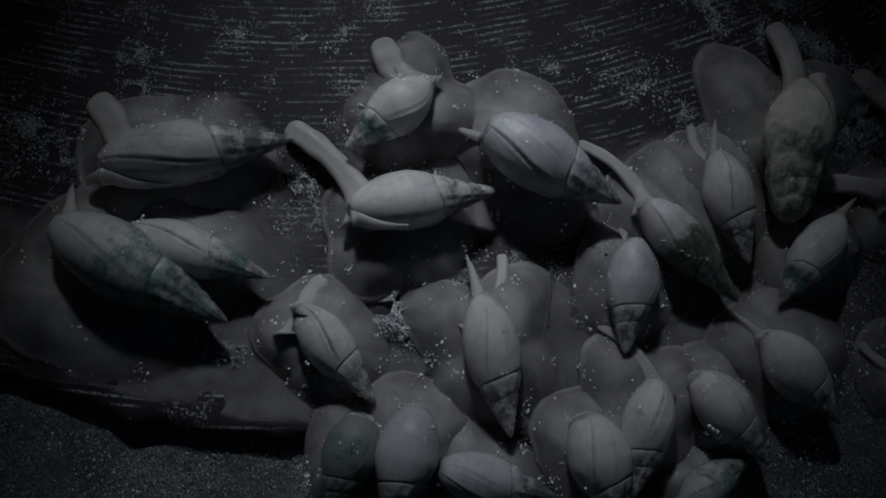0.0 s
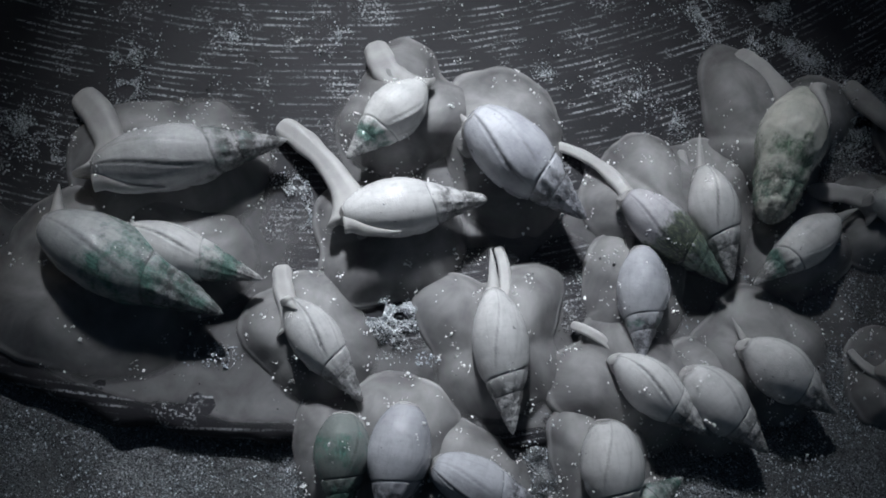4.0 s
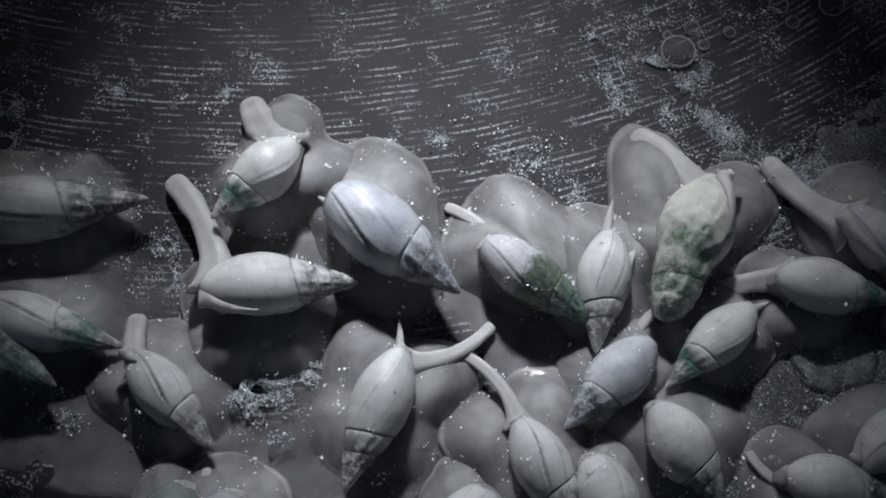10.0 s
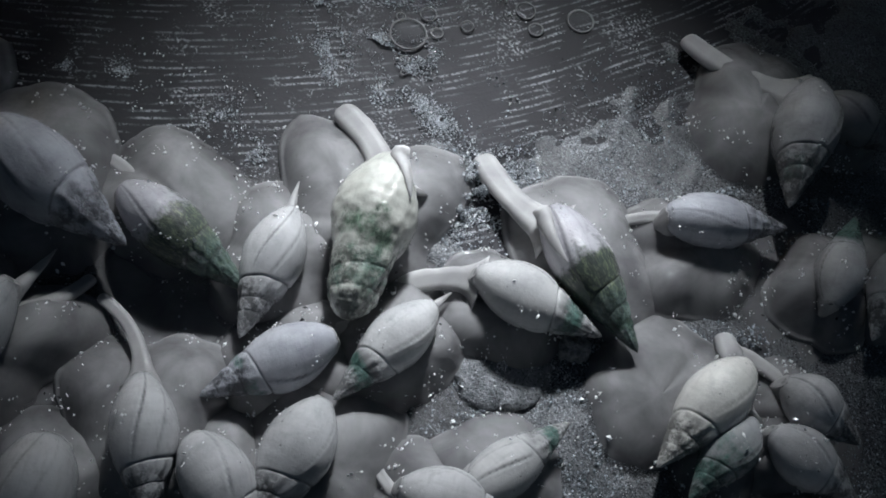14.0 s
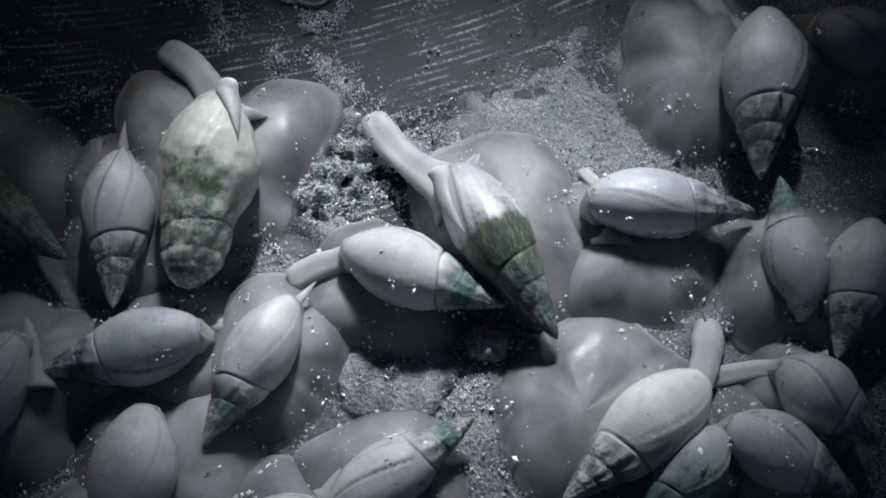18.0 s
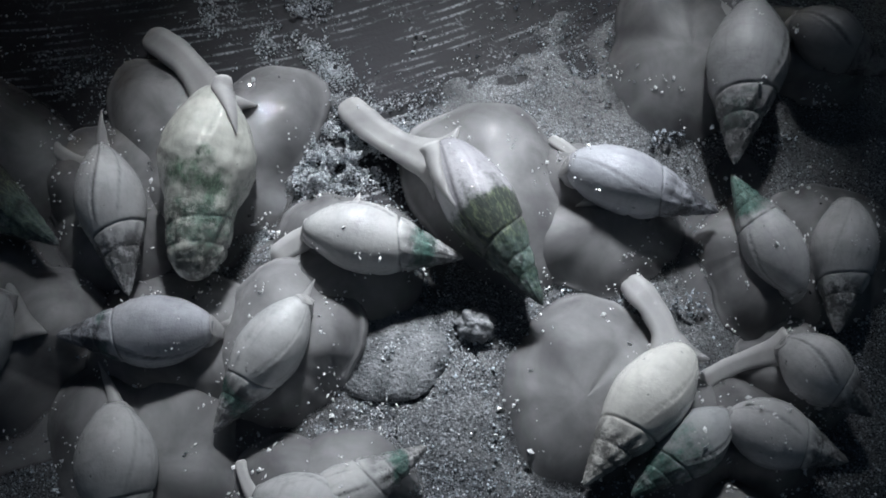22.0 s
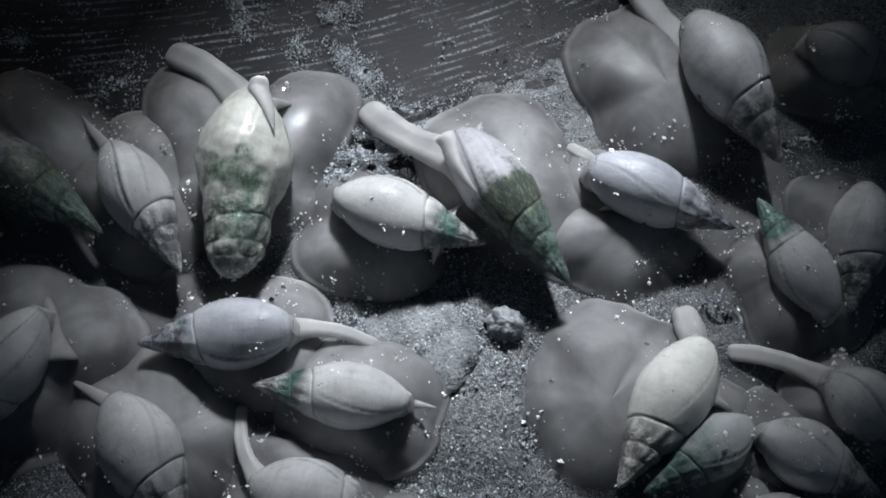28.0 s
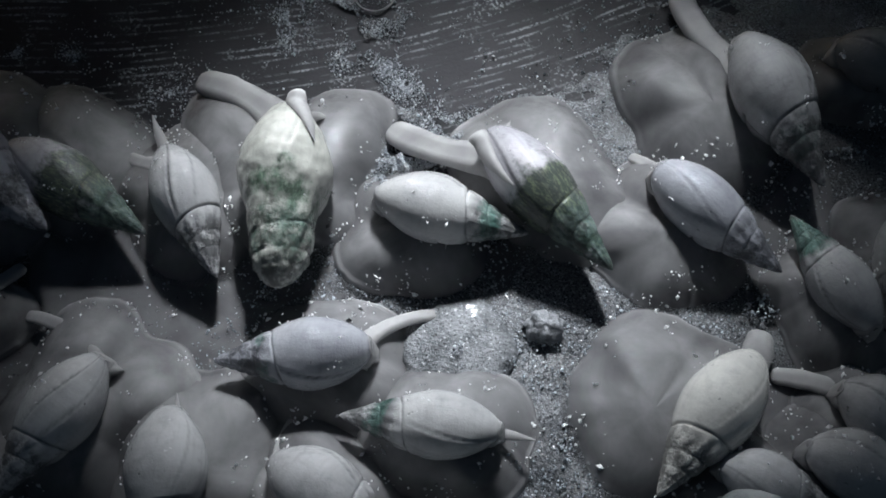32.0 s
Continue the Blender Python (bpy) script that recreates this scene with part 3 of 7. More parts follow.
def shell_mesh(long, fat, high, slope, seed, knobs=0.5, blunt=0.0, nose=0.0, first=0.40, ratio=0.66):
    """first: where the last whorl meets the spire; ratio: how fast the whorls shrink towards the apex. Also gives how
    far the seams, folds and front rim are darkened.
    """
    rows, cols = 150, 96
    fold_at, fold_deep = 0.5 + (seed * 0.37) % 2.0, 0.25 + 0.75 * ((seed * 0.61) % 1.0)
    verts, darkened = [], []
    for i in range(rows):
        d = (i / (rows - 1)) ** 0.9
        d = d if d > 0.03 else 0.03 * (d / 0.03) ** 2
        base = sum(shell_radius(min(1, max(0, d + e)), long, fat, blunt, nose) for e in (-0.02, 0, 0.02)) / 3 if 0.04 < d < 0.98 else shell_radius(d, long, fat, blunt, nose)
        for j in range(cols):
            a = 2 * math.pi * j / cols
            r, darken = base, 0.0
            if d > 0.01:
                whorl = math.log(max(d, 1e-3) / first) / math.log(ratio) + (a - 1.57) / (2 * math.pi) + 0.05 * noise.noise((math.cos(a) * 1.3 + seed, math.sin(a) * 1.3, d * 6))
                f = whorl - math.floor(whorl)
                if -0.6 < whorl:
                    main = math.floor(whorl + 0.5) == 0
                    g = min(f, 1 - f)
                    seam = math.exp(-(g / (0.034 + 0.016 * noise.noise((a * 1.7, seed, 4.0)))) ** 2)
                    r *= 1 - (0.060 if main else 0.055) * (0.3 if knobs > 1 else 1.0) * seam
                    darken = seam * (1.1 if main else 0.9) * (0.62 + 0.9 * noise.noise((a * 2, d * 20, seed)))
                    if whorl > 0:
                        r *= 0.968 + 0.055 * math.sin(math.pi * f) ** 0.6
                        r *= 1 + knobs * 0.040 * math.sin(a * 11 + seed + whorl) * math.sin(math.pi * f)
                if d > first:  # the folds that run forward over the last whorl
                    for k, (start, deep) in enumerate(((fold_at, fold_deep), (fold_at + 0.75, 0.5 * fold_deep))):
                        fold = (a - (start + 1.2 * (d - 0.45))) % (2 * math.pi)
                        fold = min(fold, 2 * math.pi - fold)
                        fade = deep * min(1, (d - first) / 0.1)
                        r *= 1 + (0.028 * math.exp(-((fold - 0.11) / 0.08) ** 2) - 0.026 * math.exp(-(fold / 0.05) ** 2)) * fade
                        darken = max(darken, 1.0 * fade * math.exp(-(fold / 0.040) ** 2))
                    ridge = (a - (fold_at + 1.2 * (d - 0.45))) % (2 * math.pi)  # an old lip: a low step that fades round the whorl
                    r *= 1 + 0.055 * fold_deep * min(1, (d - first) / 0.12) * math.exp(-ridge / 0.8)
                    side = math.exp(-(((a - 4.2 + math.pi) % (2 * math.pi) - math.pi) / 0.7) ** 2)
                    r *= 1 + 0.10 * side * min(1, (d - first) / 0.2)
                # The colour also darkens towards the front rim.
                if d > 0.97:
                    darken = max(darken, (d - 0.97) / 0.03 * 0.8)
                if knobs > 1:
                    r *= 1 + 0.07 * noise.noise((d * 6 + 4.6, math.cos(a) * 1.5, math.sin(a) * 1.5)) + 0.03 * noise.noise((d * 19 + 2.3, math.cos(a) * 4.5, math.sin(a) * 4.5))
                    darken *= 0.5
            x = (d - 0.5) * long
            y, z = r * math.cos(a), r * math.sin(a)
            w = 1 + 0.022 * noise.noise((x * 120 + seed, y * 150, z * 150)) + 0.007 * noise.noise((x * 420 + seed, y * 420, z * 420))
            verts.append((x, y * w, z * w + high + slope * x))
            darkened.append(min(1.0, max(0.0, darken)))
    faces = grid_faces(rows, cols)
    faces.append(tuple(range(cols))[::-1])
    faces.append(tuple((rows - 1) * cols + j for j in range(cols)))
    return verts, faces, darkened


def lip_mesh(long, fat, high, slope):
    """The pale rim of the aperture: a thin flared band along the low side of the last whorl."""
    verts = []
    count, ring = 26, 8
    for i in range(count):
        s = i / (count - 1)
        d = 0.55 + 0.45 * s
        a = 3.55 + 0.55 * math.sin(s * math.pi) + 0.45 * s
        r = shell_radius(d, long, fat) * 1.10
        x = (d - 0.5) * long
        thick = 0.0007 * math.sin(math.pi * min(1, s * 1.05 + 0.02)) + 0.0002
        for k in range(ring):
            b = 2 * math.pi * k / ring
            rr = r + 1.6 * thick * math.cos(b)
            aa = a + thick * 0.9 / max(r, 0.001) * math.sin(b)
            verts.append((x, rr * math.cos(aa), rr * math.sin(aa) + high + slope * x))
    return verts, grid_faces(count, ring)


def flap_mesh(long, fat, high, slope, angle, reach):
    """A white tongue of mantle that lies back over the shell's front, broad at its root and pointed behind."""
    verts, count = [], 22
    for i in range(count):
        s = i / (count - 1)
        d = 1.0 - reach * s
        wide = 0.15 * long * (1 - s) ** 0.85 * (0.6 + 0.4 * min(1, s * 5)) + 0.0001
        for k in range(12):
            b = 2 * math.pi * k / 12
            r = max(shell_radius(d, long, fat), 0.40 * fat * long) * 1.02 + 0.0004 + (0.0007 + 0.0013 * (1 - s)) * (1 - s) ** 0.5 * math.sin(b)
            a = angle + 0.5 * wide / r * math.cos(b) + 0.25 * s
            verts.append(((d - 0.5) * long, r * math.cos(a), r * math.sin(a) + high + slope * (d - 0.5) * long))
    return verts, grid_faces(count, 12) + [tuple(range(12))[::-1]]


def foot_mesh(long, front, wide, back, seed, lift, lobes, level):
    """A flat fleshy sole with two front lobes, a curled rim and a tail."""
    cols, rows = 96, 24
    verts, thick = [], []
    for i in range(rows):
        s = i / (rows - 1)
        for j in range(cols):
            a = 2 * math.pi * j / cols
            c, q = math.cos(a), math.sin(a)
            reach = 1 / math.sqrt((c / (front if c > 0 else back)) ** 2 + (q / wide) ** 2)
            turn = abs(math.atan2(q, c))
            reach *= 1 + lobes * math.exp(-((turn - 0.80) / 0.36) ** 2) - 0.7 * lobes * math.exp(-(turn / 0.24) ** 2) - 0.3 * lobes * math.exp(-((turn - 1.55) / 0.3) ** 2)
            reach *= 1 + 0.09 * noise.noise((c * 1.3 + seed, q * 1.3, seed)) + 0.046 * noise.noise((c * 4 + seed, q * 4, 2.0 + seed)) + 0.013 * noise.noise((c * 10 + seed, q * 10, 6.0))
            rho = math.sin(s * math.pi / 2) ** 0.8
            x, y = reach * rho * c * long, reach * rho * q * long
            crest = min(1.0, max(0.0, 0.15 + 0.9 * c + 0.9 * noise.noise((c * 1.8 + seed, q * 1.8, 7.0))))
            z = lift * (1 - rho ** 2.0) + 0.0005 + 0.0006 * crest * math.exp(-((rho - 0.965) / 0.022) ** 2)
            puff = math.exp(-((turn - 0.75) / 0.50) ** 2) * math.exp(-((rho - 0.66) / 0.26) ** 2)
            z += 0.0014 * puff * (1 + 0.5 * noise.noise((c * 2 + seed, q * 2, 9.0))) - 0.0007 * math.exp(-(turn / 0.16) ** 2) * rho * (1 - rho) * 4
            z += 0.0008 * noise.noise((x * 70 + seed, y * 70, 1.0)) * (1 - rho) + level * (1 - rho ** 3)
            verts.append((x, y, max(z, 0.0003)))
            fore = min(1.0, max(0.0, (c + 0.35) / 0.9)) * (0.75 + 0.5 * noise.noise((c * 2 + seed, q * 2, 5.0)))
            thick.append(float(np.interp(rho, [0, 0.62, 0.92, 0.955, 0.985, 1.0], [1.0, 0.95, 0.45 + 0.3 * fore, 0.30 + 0.75 * fore, 0.22 + 0.8 * fore, 0.10 + 0.4 * fore])))
    faces = grid_faces(rows, cols)
    under = len(verts)
    for j in range(cols):
        x, y, z = verts[(rows - 1) * cols + j]
        verts.append((x * 1.004, y * 1.004, -0.0006))
        thick.append(0.15)
    faces += [((rows - 1) * cols + j, (rows - 1) * cols + (j + 1) % cols, under + (j + 1) % cols, under + j) for j in range(cols)]
    return verts, faces, thick


def tube_mesh(long, radii, bend, sink, seed, hollow=True):
    """A soft tube along +x that bends sideways and droops; radii from root to tip."""
    count, ring = 26, 18
    verts = []
    place, turn = np.zeros(3), 0.0
    stops = [(i / (count - 1)) for i in range(count)]
    ends = []
    for s in stops:
        turn = bend * (s - 0.25)
        ends.append((place + np.array((0, 0, -min(sink * long, 0.0047) * s ** 1.2)), turn))
        place = place + np.array((math.cos(turn), math.sin(turn), 0)) * long / (count - 1)
    def ring_of(p, turn, r, s, squash):
        side = np.array((-math.sin(turn), math.cos(turn), 0))
        for k in range(ring):
            b = 2 * math.pi * k / ring
            slit = 1 - 0.30 * squash * math.exp(-((b - 1.35) / 0.38) ** 2)  # a shallow groove along the top
            w = r * (1 + 0.06 * noise.noise((s * 7, math.cos(b) + seed, math.sin(b))))
            verts.append(p + side * w * math.cos(b) + np.array((0, 0, 0.66 * w * slit * math.sin(b))))
    for (p, turn), s in zip(ends, stops):
        r = float(np.interp(s, np.linspace(0, 1, len(radii)), radii)) * (1 + 0.14 * noise.noise((s * 4, seed, 0)))
        ring_of(p, turn, r * (1 + 0.7 * max(0.0, 1 - s / 0.22) ** 2), s, 1.0 if hollow else 0.0)
    tip, turn = ends[-1]
    head, rows = np.array((math.cos(turn), math.sin(turn), -0.15)), count
    for depth, size in ((0.30, 0.97), (0.58, 0.88), (0.80, 0.70), (0.93, 0.46), (0.96, 0.26), (0.86, 0.05)) if hollow else ((0.5, 0.75), (0.8, 0.4), (0.95, 0.05)):
        ring_of(tip + head * depth * r, turn, r * size, 1 + depth, 1.0 if hollow else 0.0)
        rows += 1
    return verts, grid_faces(rows, ring) + [tuple(range(ring))[::-1]]


def head_mesh(long, fat, high, low, seed):
    """The soft neck: it fills the shell's opening and melts into the sole in front."""
    count, ring = 24, 28
    verts = []
    for i in range(count):
        u = -math.cos(math.pi * i / (count - 1))
        s = 0.5 + 0.5 * u
        r = fat * long * 0.74 * math.sqrt(max(1e-4, 1 - u * u)) * (1 + 0.06 * math.sin(s * 7 + seed))
        z = high * 0.8 * (1 - s) ** 1.5 + low * (1 - (1 - s) ** 1.5)
        for k in range(ring):
            b = 2 * math.pi * k / ring
            w = 1 + 0.12 * noise.noise((s * 2 + seed, math.cos(b) * 1.2, math.sin(b) * 1.2))
            verts.append((long * (0.26 + 0.26 * s), (0.85 + 0.40 * s) * r * w * math.cos(b), (0.70 - 0.45 * s) * r * w * math.sin(b) + z))
    return verts, grid_faces(count, ring)


def collar_mesh(long, fat, high, slope, seed, nose, low):
    """The fold of mantle that wraps the shell's front with a rolled, uneven edge and melts into the neck."""
    rows, ring, verts = 12, 40, []
    for i in range(rows):
        s = i / (rows - 1)
        for k in range(ring):
            a = 2 * math.pi * k / ring
            c, q = math.cos(a), math.sin(a)
            edge = 0.982 - 0.16 * max(0.0, -q) ** 1.5 + 0.022 * noise.noise((c * 1.1 + seed, q * 1.1, 3.0))
            d = edge + (1.03 - edge) * s
            r = shell_radius(min(d, 0.985), long, fat, 0.0, nose) * (1.0 if d < 0.985 else 1 - 0.75 * (d - 0.985) / 0.045)
            r = r * (1 + 0.03 * min(1, s * 3)) + 0.0005 * min(1.0, s * 3) - 0.0002 * (i == 0)
            x = (d - 0.5) * long
            verts.append((x, r * c, r * q + high + slope * x - (high - low) * 0.75 * s ** 1.5))
    return verts, grid_faces(rows, ring) + [tuple((rows - 1) * ring + k for k in range(ring))]


TUBES = {"hood": ((0.0050, 0.0056, 0.0050, 0.0048, 0.0048, 0.0040), 0.5), "thick": ((0.0040, 0.0036, 0.0029, 0.0026, 0.0026, 0.0028, 0.0026), 0.6), "tube": ((0.0026, 0.0021, 0.0017, 0.0015, 0.0014, 0.0013), 0.9), "spike": ((0.0021, 0.0016, 0.0011, 0.0007, 0.00015), 0.18)}
LABELS = {"plain": "pale grey spindle-shaped shell", "white": "smooth whitish spindle-shaped shell", "violet": "bluish violet-grey spindle-shaped shell",
          "dark": "dark grey spindle-shaped shell", "green": "grey shell blotched with green algae", "greenish": "dull green algae-covered shell", "spire": "grey shell with a dark teal algae-covered spire",
          "band": "whitish shell with a green algae band on its spire", "band2": "whitish shell with faint green on its spire",
          "violet_band": "violet-grey shell with a faint green band", "grimy": "dirty grey shell with a mottled dark spire",
          "olive": "violet-grey shell half covered in dark olive algae", "cream": "knobbly cream shell with grey-green stains", "cream2": "bright ivory spindle-shaped shell"}


HOMES = []


def stuck(data, rng, low, up, clusters, most, floor):
    """Places and sizes of white grains that cling to a body in small clusters and imitate wet glints."""
    spots, sizes = [], []
    for _ in range(clusters):
        root = data.vertices[rng.randrange(low, up)].co
        if root.z < floor:
            continue
        for _ in range(rng.randint(1, most)):
            spots.append((root.x + rng.gauss(0, 0.0009), root.y + rng.gauss(0, 0.0009), root.z))
            sizes.append(0.00014 + 0.00036 * rng.random() ** 2.2)
    if floor < 0:  # on the flat foot they follow its height
        verts = np.array([v.co for v in data.vertices])
        spots = [(x, y, verts[((verts[:, :2] - (x, y)) ** 2).sum(1).argmin(), 2] + 0.0001) for x, y, z in spots]
    return spots, sizes


def sea_snail(kind, long, fat=0.20, front=0.70, wide=0.48, back=0.52, level=0.0, lobes=0.14, slope=0.08, shift=(0, 0), foot_turn=0, flap=None, blunt=0.0, nose=0.0, tubes=(), seed=0, home=(0, 0)):
    """A live snail: local +x leads out of the shell's front; the shell lies along x over the foot."""
    snail = tagged(new("sea_snail"), "live snail, " + LABELS[kind], "snail", "feeding sea snails")
    high = level + 0.0022 + fat * long * 0.98
    verts, faces, darkened = shell_mesh(long, fat, high, slope, seed, 1.1 if kind == "cream" else 0.9, blunt, nose, *((0.27, 0.55) if kind == "cream" else (0.40, 0.66)))
    data = mesh_of("shell", verts, faces, SHELL[kind])
    set_body(data, darkened)
    shell = part("shell", data, snail, LABELS[kind])
    part("aperture_lip", mesh_of("aperture_lip", *lip_mesh(long, fat, high, slope), SHELL["cream2" if kind in ("white", "cream2", "olive") else "plain"]), shell, "pale rim of the aperture")
    if flap:
        part("mantle_flap", mesh_of("mantle_flap", *flap_mesh(long, fat, high, slope, radians(flap[0]), flap[1]), SIPHON), snail, "white tongue of mantle over the shell")
    verts, faces, thick = foot_mesh(long, front, wide, back, seed * 1.7 + 0.3, 0.0066, lobes, level)
    spin = Matrix.Translation((0.10 * long + shift[0] * long, shift[1] * long, 0)) @ Matrix.Rotation(radians(foot_turn), 4, "Z")
    data = mesh_of("foot", [spin @ Vector(v) for v in verts], faces, FOOT)
    set_body(data, thick)
    rng = random.Random(seed + 50)
    part("stuck_grit", mesh_of("stuck_grit", *octahedra(*stuck(shell.data, rng, 96 * 50, 96 * 148, 12, 8, high)), GLINT_WHITE, smooth=False), shell, "white grains stuck to the shell in place of wet glints")["kind"] = "stuff"
    foot = part("foot", data, snail, "grey translucent fleshy foot")
    HOMES.append(home)
    rng = random.Random(seed)
    part("stuck_grit", mesh_of("stuck_grit", *octahedra(*stuck(foot.data, rng, 96 * 6, 96 * 24, 30, 9, -1.0)), GLINT_WHITE, smooth=False), foot, "white grains stuck to the foot in place of wet glints")["kind"] = "stuff"
    part("head", mesh_of("head", *head_mesh(long, fat, high * 0.9, level + 0.0026, seed), FLESH), snail, "pale soft head and neck")
    part("mantle_collar", mesh_of("mantle_collar", *collar_mesh(long, fat, high, slope, seed, nose, level + 0.0026), SIPHON), snail, "soft pale fold of mantle round the shell's front")
    made = []
    for form, reach in tubes:
        radii, bend = TUBES[form]
        grow = long / 0.031
        data = mesh_of("siphon", *tube_mesh(reach, [r * grow for r in radii], bend * (1 if seed % 2 else -1), 0.10 if form == "spike" else 0.27, seed, form != "spike"), SIPHON)
        tube = part("tentacle" if form == "spike" else "siphon", data, snail, "pointed white tentacle" if form == "spike" else "pale tubular siphon")
        tube.matrix_basis = pose(long * 0.42, 0, level + 0.0068)
        made.append(tube)
    return snail, made


build_ground()
build_slab()
build_grains()
snails = {}
snails["s1"] = sea_snail("grimy", 0.0434, nose=0.5, flap=(5, 0.36), fat=0.18, front=0.62, wide=0.42, level=-0.001, tubes=(("thick", 0.0203), ), seed=1, home=(-0.061, -0.026))
snails["s2"] = sea_snail("green", 0.0437, nose=0.6, fat=0.195, shift=(0, 0.15), level=-0.001, tubes=(("spike", 0.0120), ), seed=2, home=(-0.064, -0.056))
snails["s2"][1][0].matrix_basis = pose(0.0190, 0.0, 0.0068, 0, 0, -55)
snails["s3"] = sea_snail("band", 0.0341, fat=0.175, level=-0.0004, tubes=(), seed=3, home=(-0.053, -0.049))
snails["s4"] = sea_snail("band", 0.0252, blunt=0.2, fat=0.25, front=0.98, wide=0.56, lobes=0.34, level=0.002, tubes=(("hood", 0.0162), ), seed=4, home=(-0.022, -0.006))
snails["s5"] = sea_snail("white", 0.0335, blunt=0.26, nose=0.4, flap=(15, 0.38), fat=0.205, front=0.62, wide=0.46, shift=(0.05, 0.15), level=0.001, tubes=(("thick", 0.0283), ), seed=5, home=(-0.008, -0.024))
snails["s6"] = sea_snail("violet", 0.0355, nose=1.0, fat=0.23, front=0.85, wide=0.42, foot_turn=-35, level=0.0015, tubes=(("spike", 0.0152), ), seed=6, home=(0.016, -0.009))
snails["s7"] = sea_snail("white", 0.0322, fat=0.20, front=0.65, wide=0.5, lobes=0.35, level=0.0005, tubes=(("spike", 0.0134), ("tube", 0.0215), ), seed=7, home=(0.022, -0.050))
snails["s8"] = sea_snail("plain", 0.0278, flap=(80, 0.14), fat=0.20, level=0.0, tubes=(("thick", 0.0126), ), seed=8, home=(-0.019, -0.059))
snails["s9"] = sea_snail("greenish", 0.0230, nose=0.7, fat=0.27, tubes=(), seed=9, home=(-0.009, -0.081))
snails["s10"] = sea_snail("violet", 0.0275, nose=0.7, fat=0.25, level=0.001, tubes=(("tube", 0.0111), ), seed=10, home=(0.002, -0.080))
snails["s11"] = sea_snail("violet", 0.0260, nose=1.0, fat=0.22, tubes=(), seed=11, home=(0.024, -0.078))
snails["s12"] = sea_snail("white", 0.0260, nose=0.9, fat=0.27, tubes=(), seed=12, home=(0.047, -0.063))
snails["s13"] = sea_snail("white", 0.0270, fat=0.22, front=0.85, wide=0.55, lobes=0.25, level=0.001, tubes=(("tube", 0.0213), ), seed=13, home=(0.057, -0.041))
snails["s14"] = sea_snail("white", 0.0250, nose=0.6, fat=0.25, tubes=(), seed=14, home=(0.076, -0.047))
snails["s15"] = sea_snail("plain", 0.0260, fat=0.25, front=0.78, wide=0.62, shift=(0.03, -0.10), tubes=(("spike", 0.0118), ), seed=15, home=(0.085, -0.035))
snails["s16"] = sea_snail("violet_band", 0.0265, nose=0.3, fat=0.225, tubes=(("tube", 0.0180), ), seed=16, home=(0.070, -0.019))
snails["s17"] = sea_snail("olive", 0.0312, nose=0.6, fat=0.195, shift=(0.1, -0.2), tubes=(("tube", 0.0233), ), seed=17, home=(0.044, -0.007))
snails["s18"] = sea_snail("white", 0.0275, fat=0.215, front=0.8, tubes=(("spike", 0.0126), ("tube", 0.0146), ), seed=18, home=(0.060, -0.001))
snails["s19"] = sea_snail("cream", 0.0345, blunt=0.505, flap=(120, 0.32), fat=0.235, front=0.80, wide=0.50, back=0.34, lobes=0.42, shift=(0, 0.07), level=0.0015, tubes=(("thick", 0.0231), ), seed=19, home=(0.073, 0.012))
snails["s20"] = sea_snail("band", 0.0262, fat=0.21, level=0.0005, tubes=(("spike", 0.0097), ), seed=20, home=(0.092, -0.009))
snails["s21"] = sea_snail("band2", 0.0277, fat=0.22, wide=0.46, back=0.40, shift=(0, 0.08), level=0.0005, tubes=(("thick", 0.0142), ), seed=21, home=(0.104, 0.017))
snails["s22"] = sea_snail("olive", 0.0333, nose=0.6, flap=(30, 0.38), fat=0.19, front=0.75, wide=0.42, shift=(0, -0.15), level=0.001, tubes=(("thick", 0.0217), ), seed=22, home=(0.117, 0.028))
snails["s23"] = sea_snail("violet", 0.0279, nose=0.6, fat=0.215, front=0.68, wide=0.5, shift=(0.05, 0.2), tubes=(("tube", 0.0167), ), seed=23, home=(0.139, 0.047))
snails["s24"] = sea_snail("band2", 0.0260, nose=0.5, flap=(150, 0.2), fat=0.20, tubes=(), seed=24, home=(0.121, -0.019))
snails["s25"] = sea_snail("cream2", 0.0285, nose=0.2, blunt=0.12, fat=0.22, front=0.75, wide=0.52, back=0.50, shift=(-0.18, 0.28), tubes=(("thick", 0.0156), ), seed=25, home=(0.151, 0.009))
snails["s26"] = sea_snail("grimy", 0.0324, fat=0.22, front=0.8, wide=0.45, shift=(0.1, 0.3), level=0.0015, tubes=(("thick", 0.0276), ), seed=26, home=(0.144, 0.073))
snails["s27"] = sea_snail("spire", 0.0243, fat=0.21, level=0.001, tubes=(), seed=27, home=(0.161, 0.048))
snails["s28"] = sea_snail("plain", 0.0240, fat=0.24, tubes=(), seed=28, home=(0.173, 0.051))
snails["s29"] = sea_snail("plain", 0.0190, fat=0.30, tubes=(("thick", 0.0169), ), seed=29, home=(0.175, 0.027))
snails["s30"] = sea_snail("white", 0.0210, fat=0.27, tubes=(), seed=30, home=(0.174, 0.015))
snails["s31"] = sea_snail("green", 0.0210, fat=0.24, tubes=(), seed=31, home=(0.161, 0.008))
snails["x1"] = sea_snail("plain", 0.0250, fat=0.25, tubes=(("tube", 0.0143), ), seed=32, home=(0.107, -0.028))
snails["x4"] = sea_snail("plain", 0.0200, fat=0.25, tubes=(), seed=33, home=(0.171, 0.003))
snails["x5"] = sea_snail("dark", 0.0210, fat=0.28, level=0.002, tubes=(), seed=34, home=(0.157, 0.087))
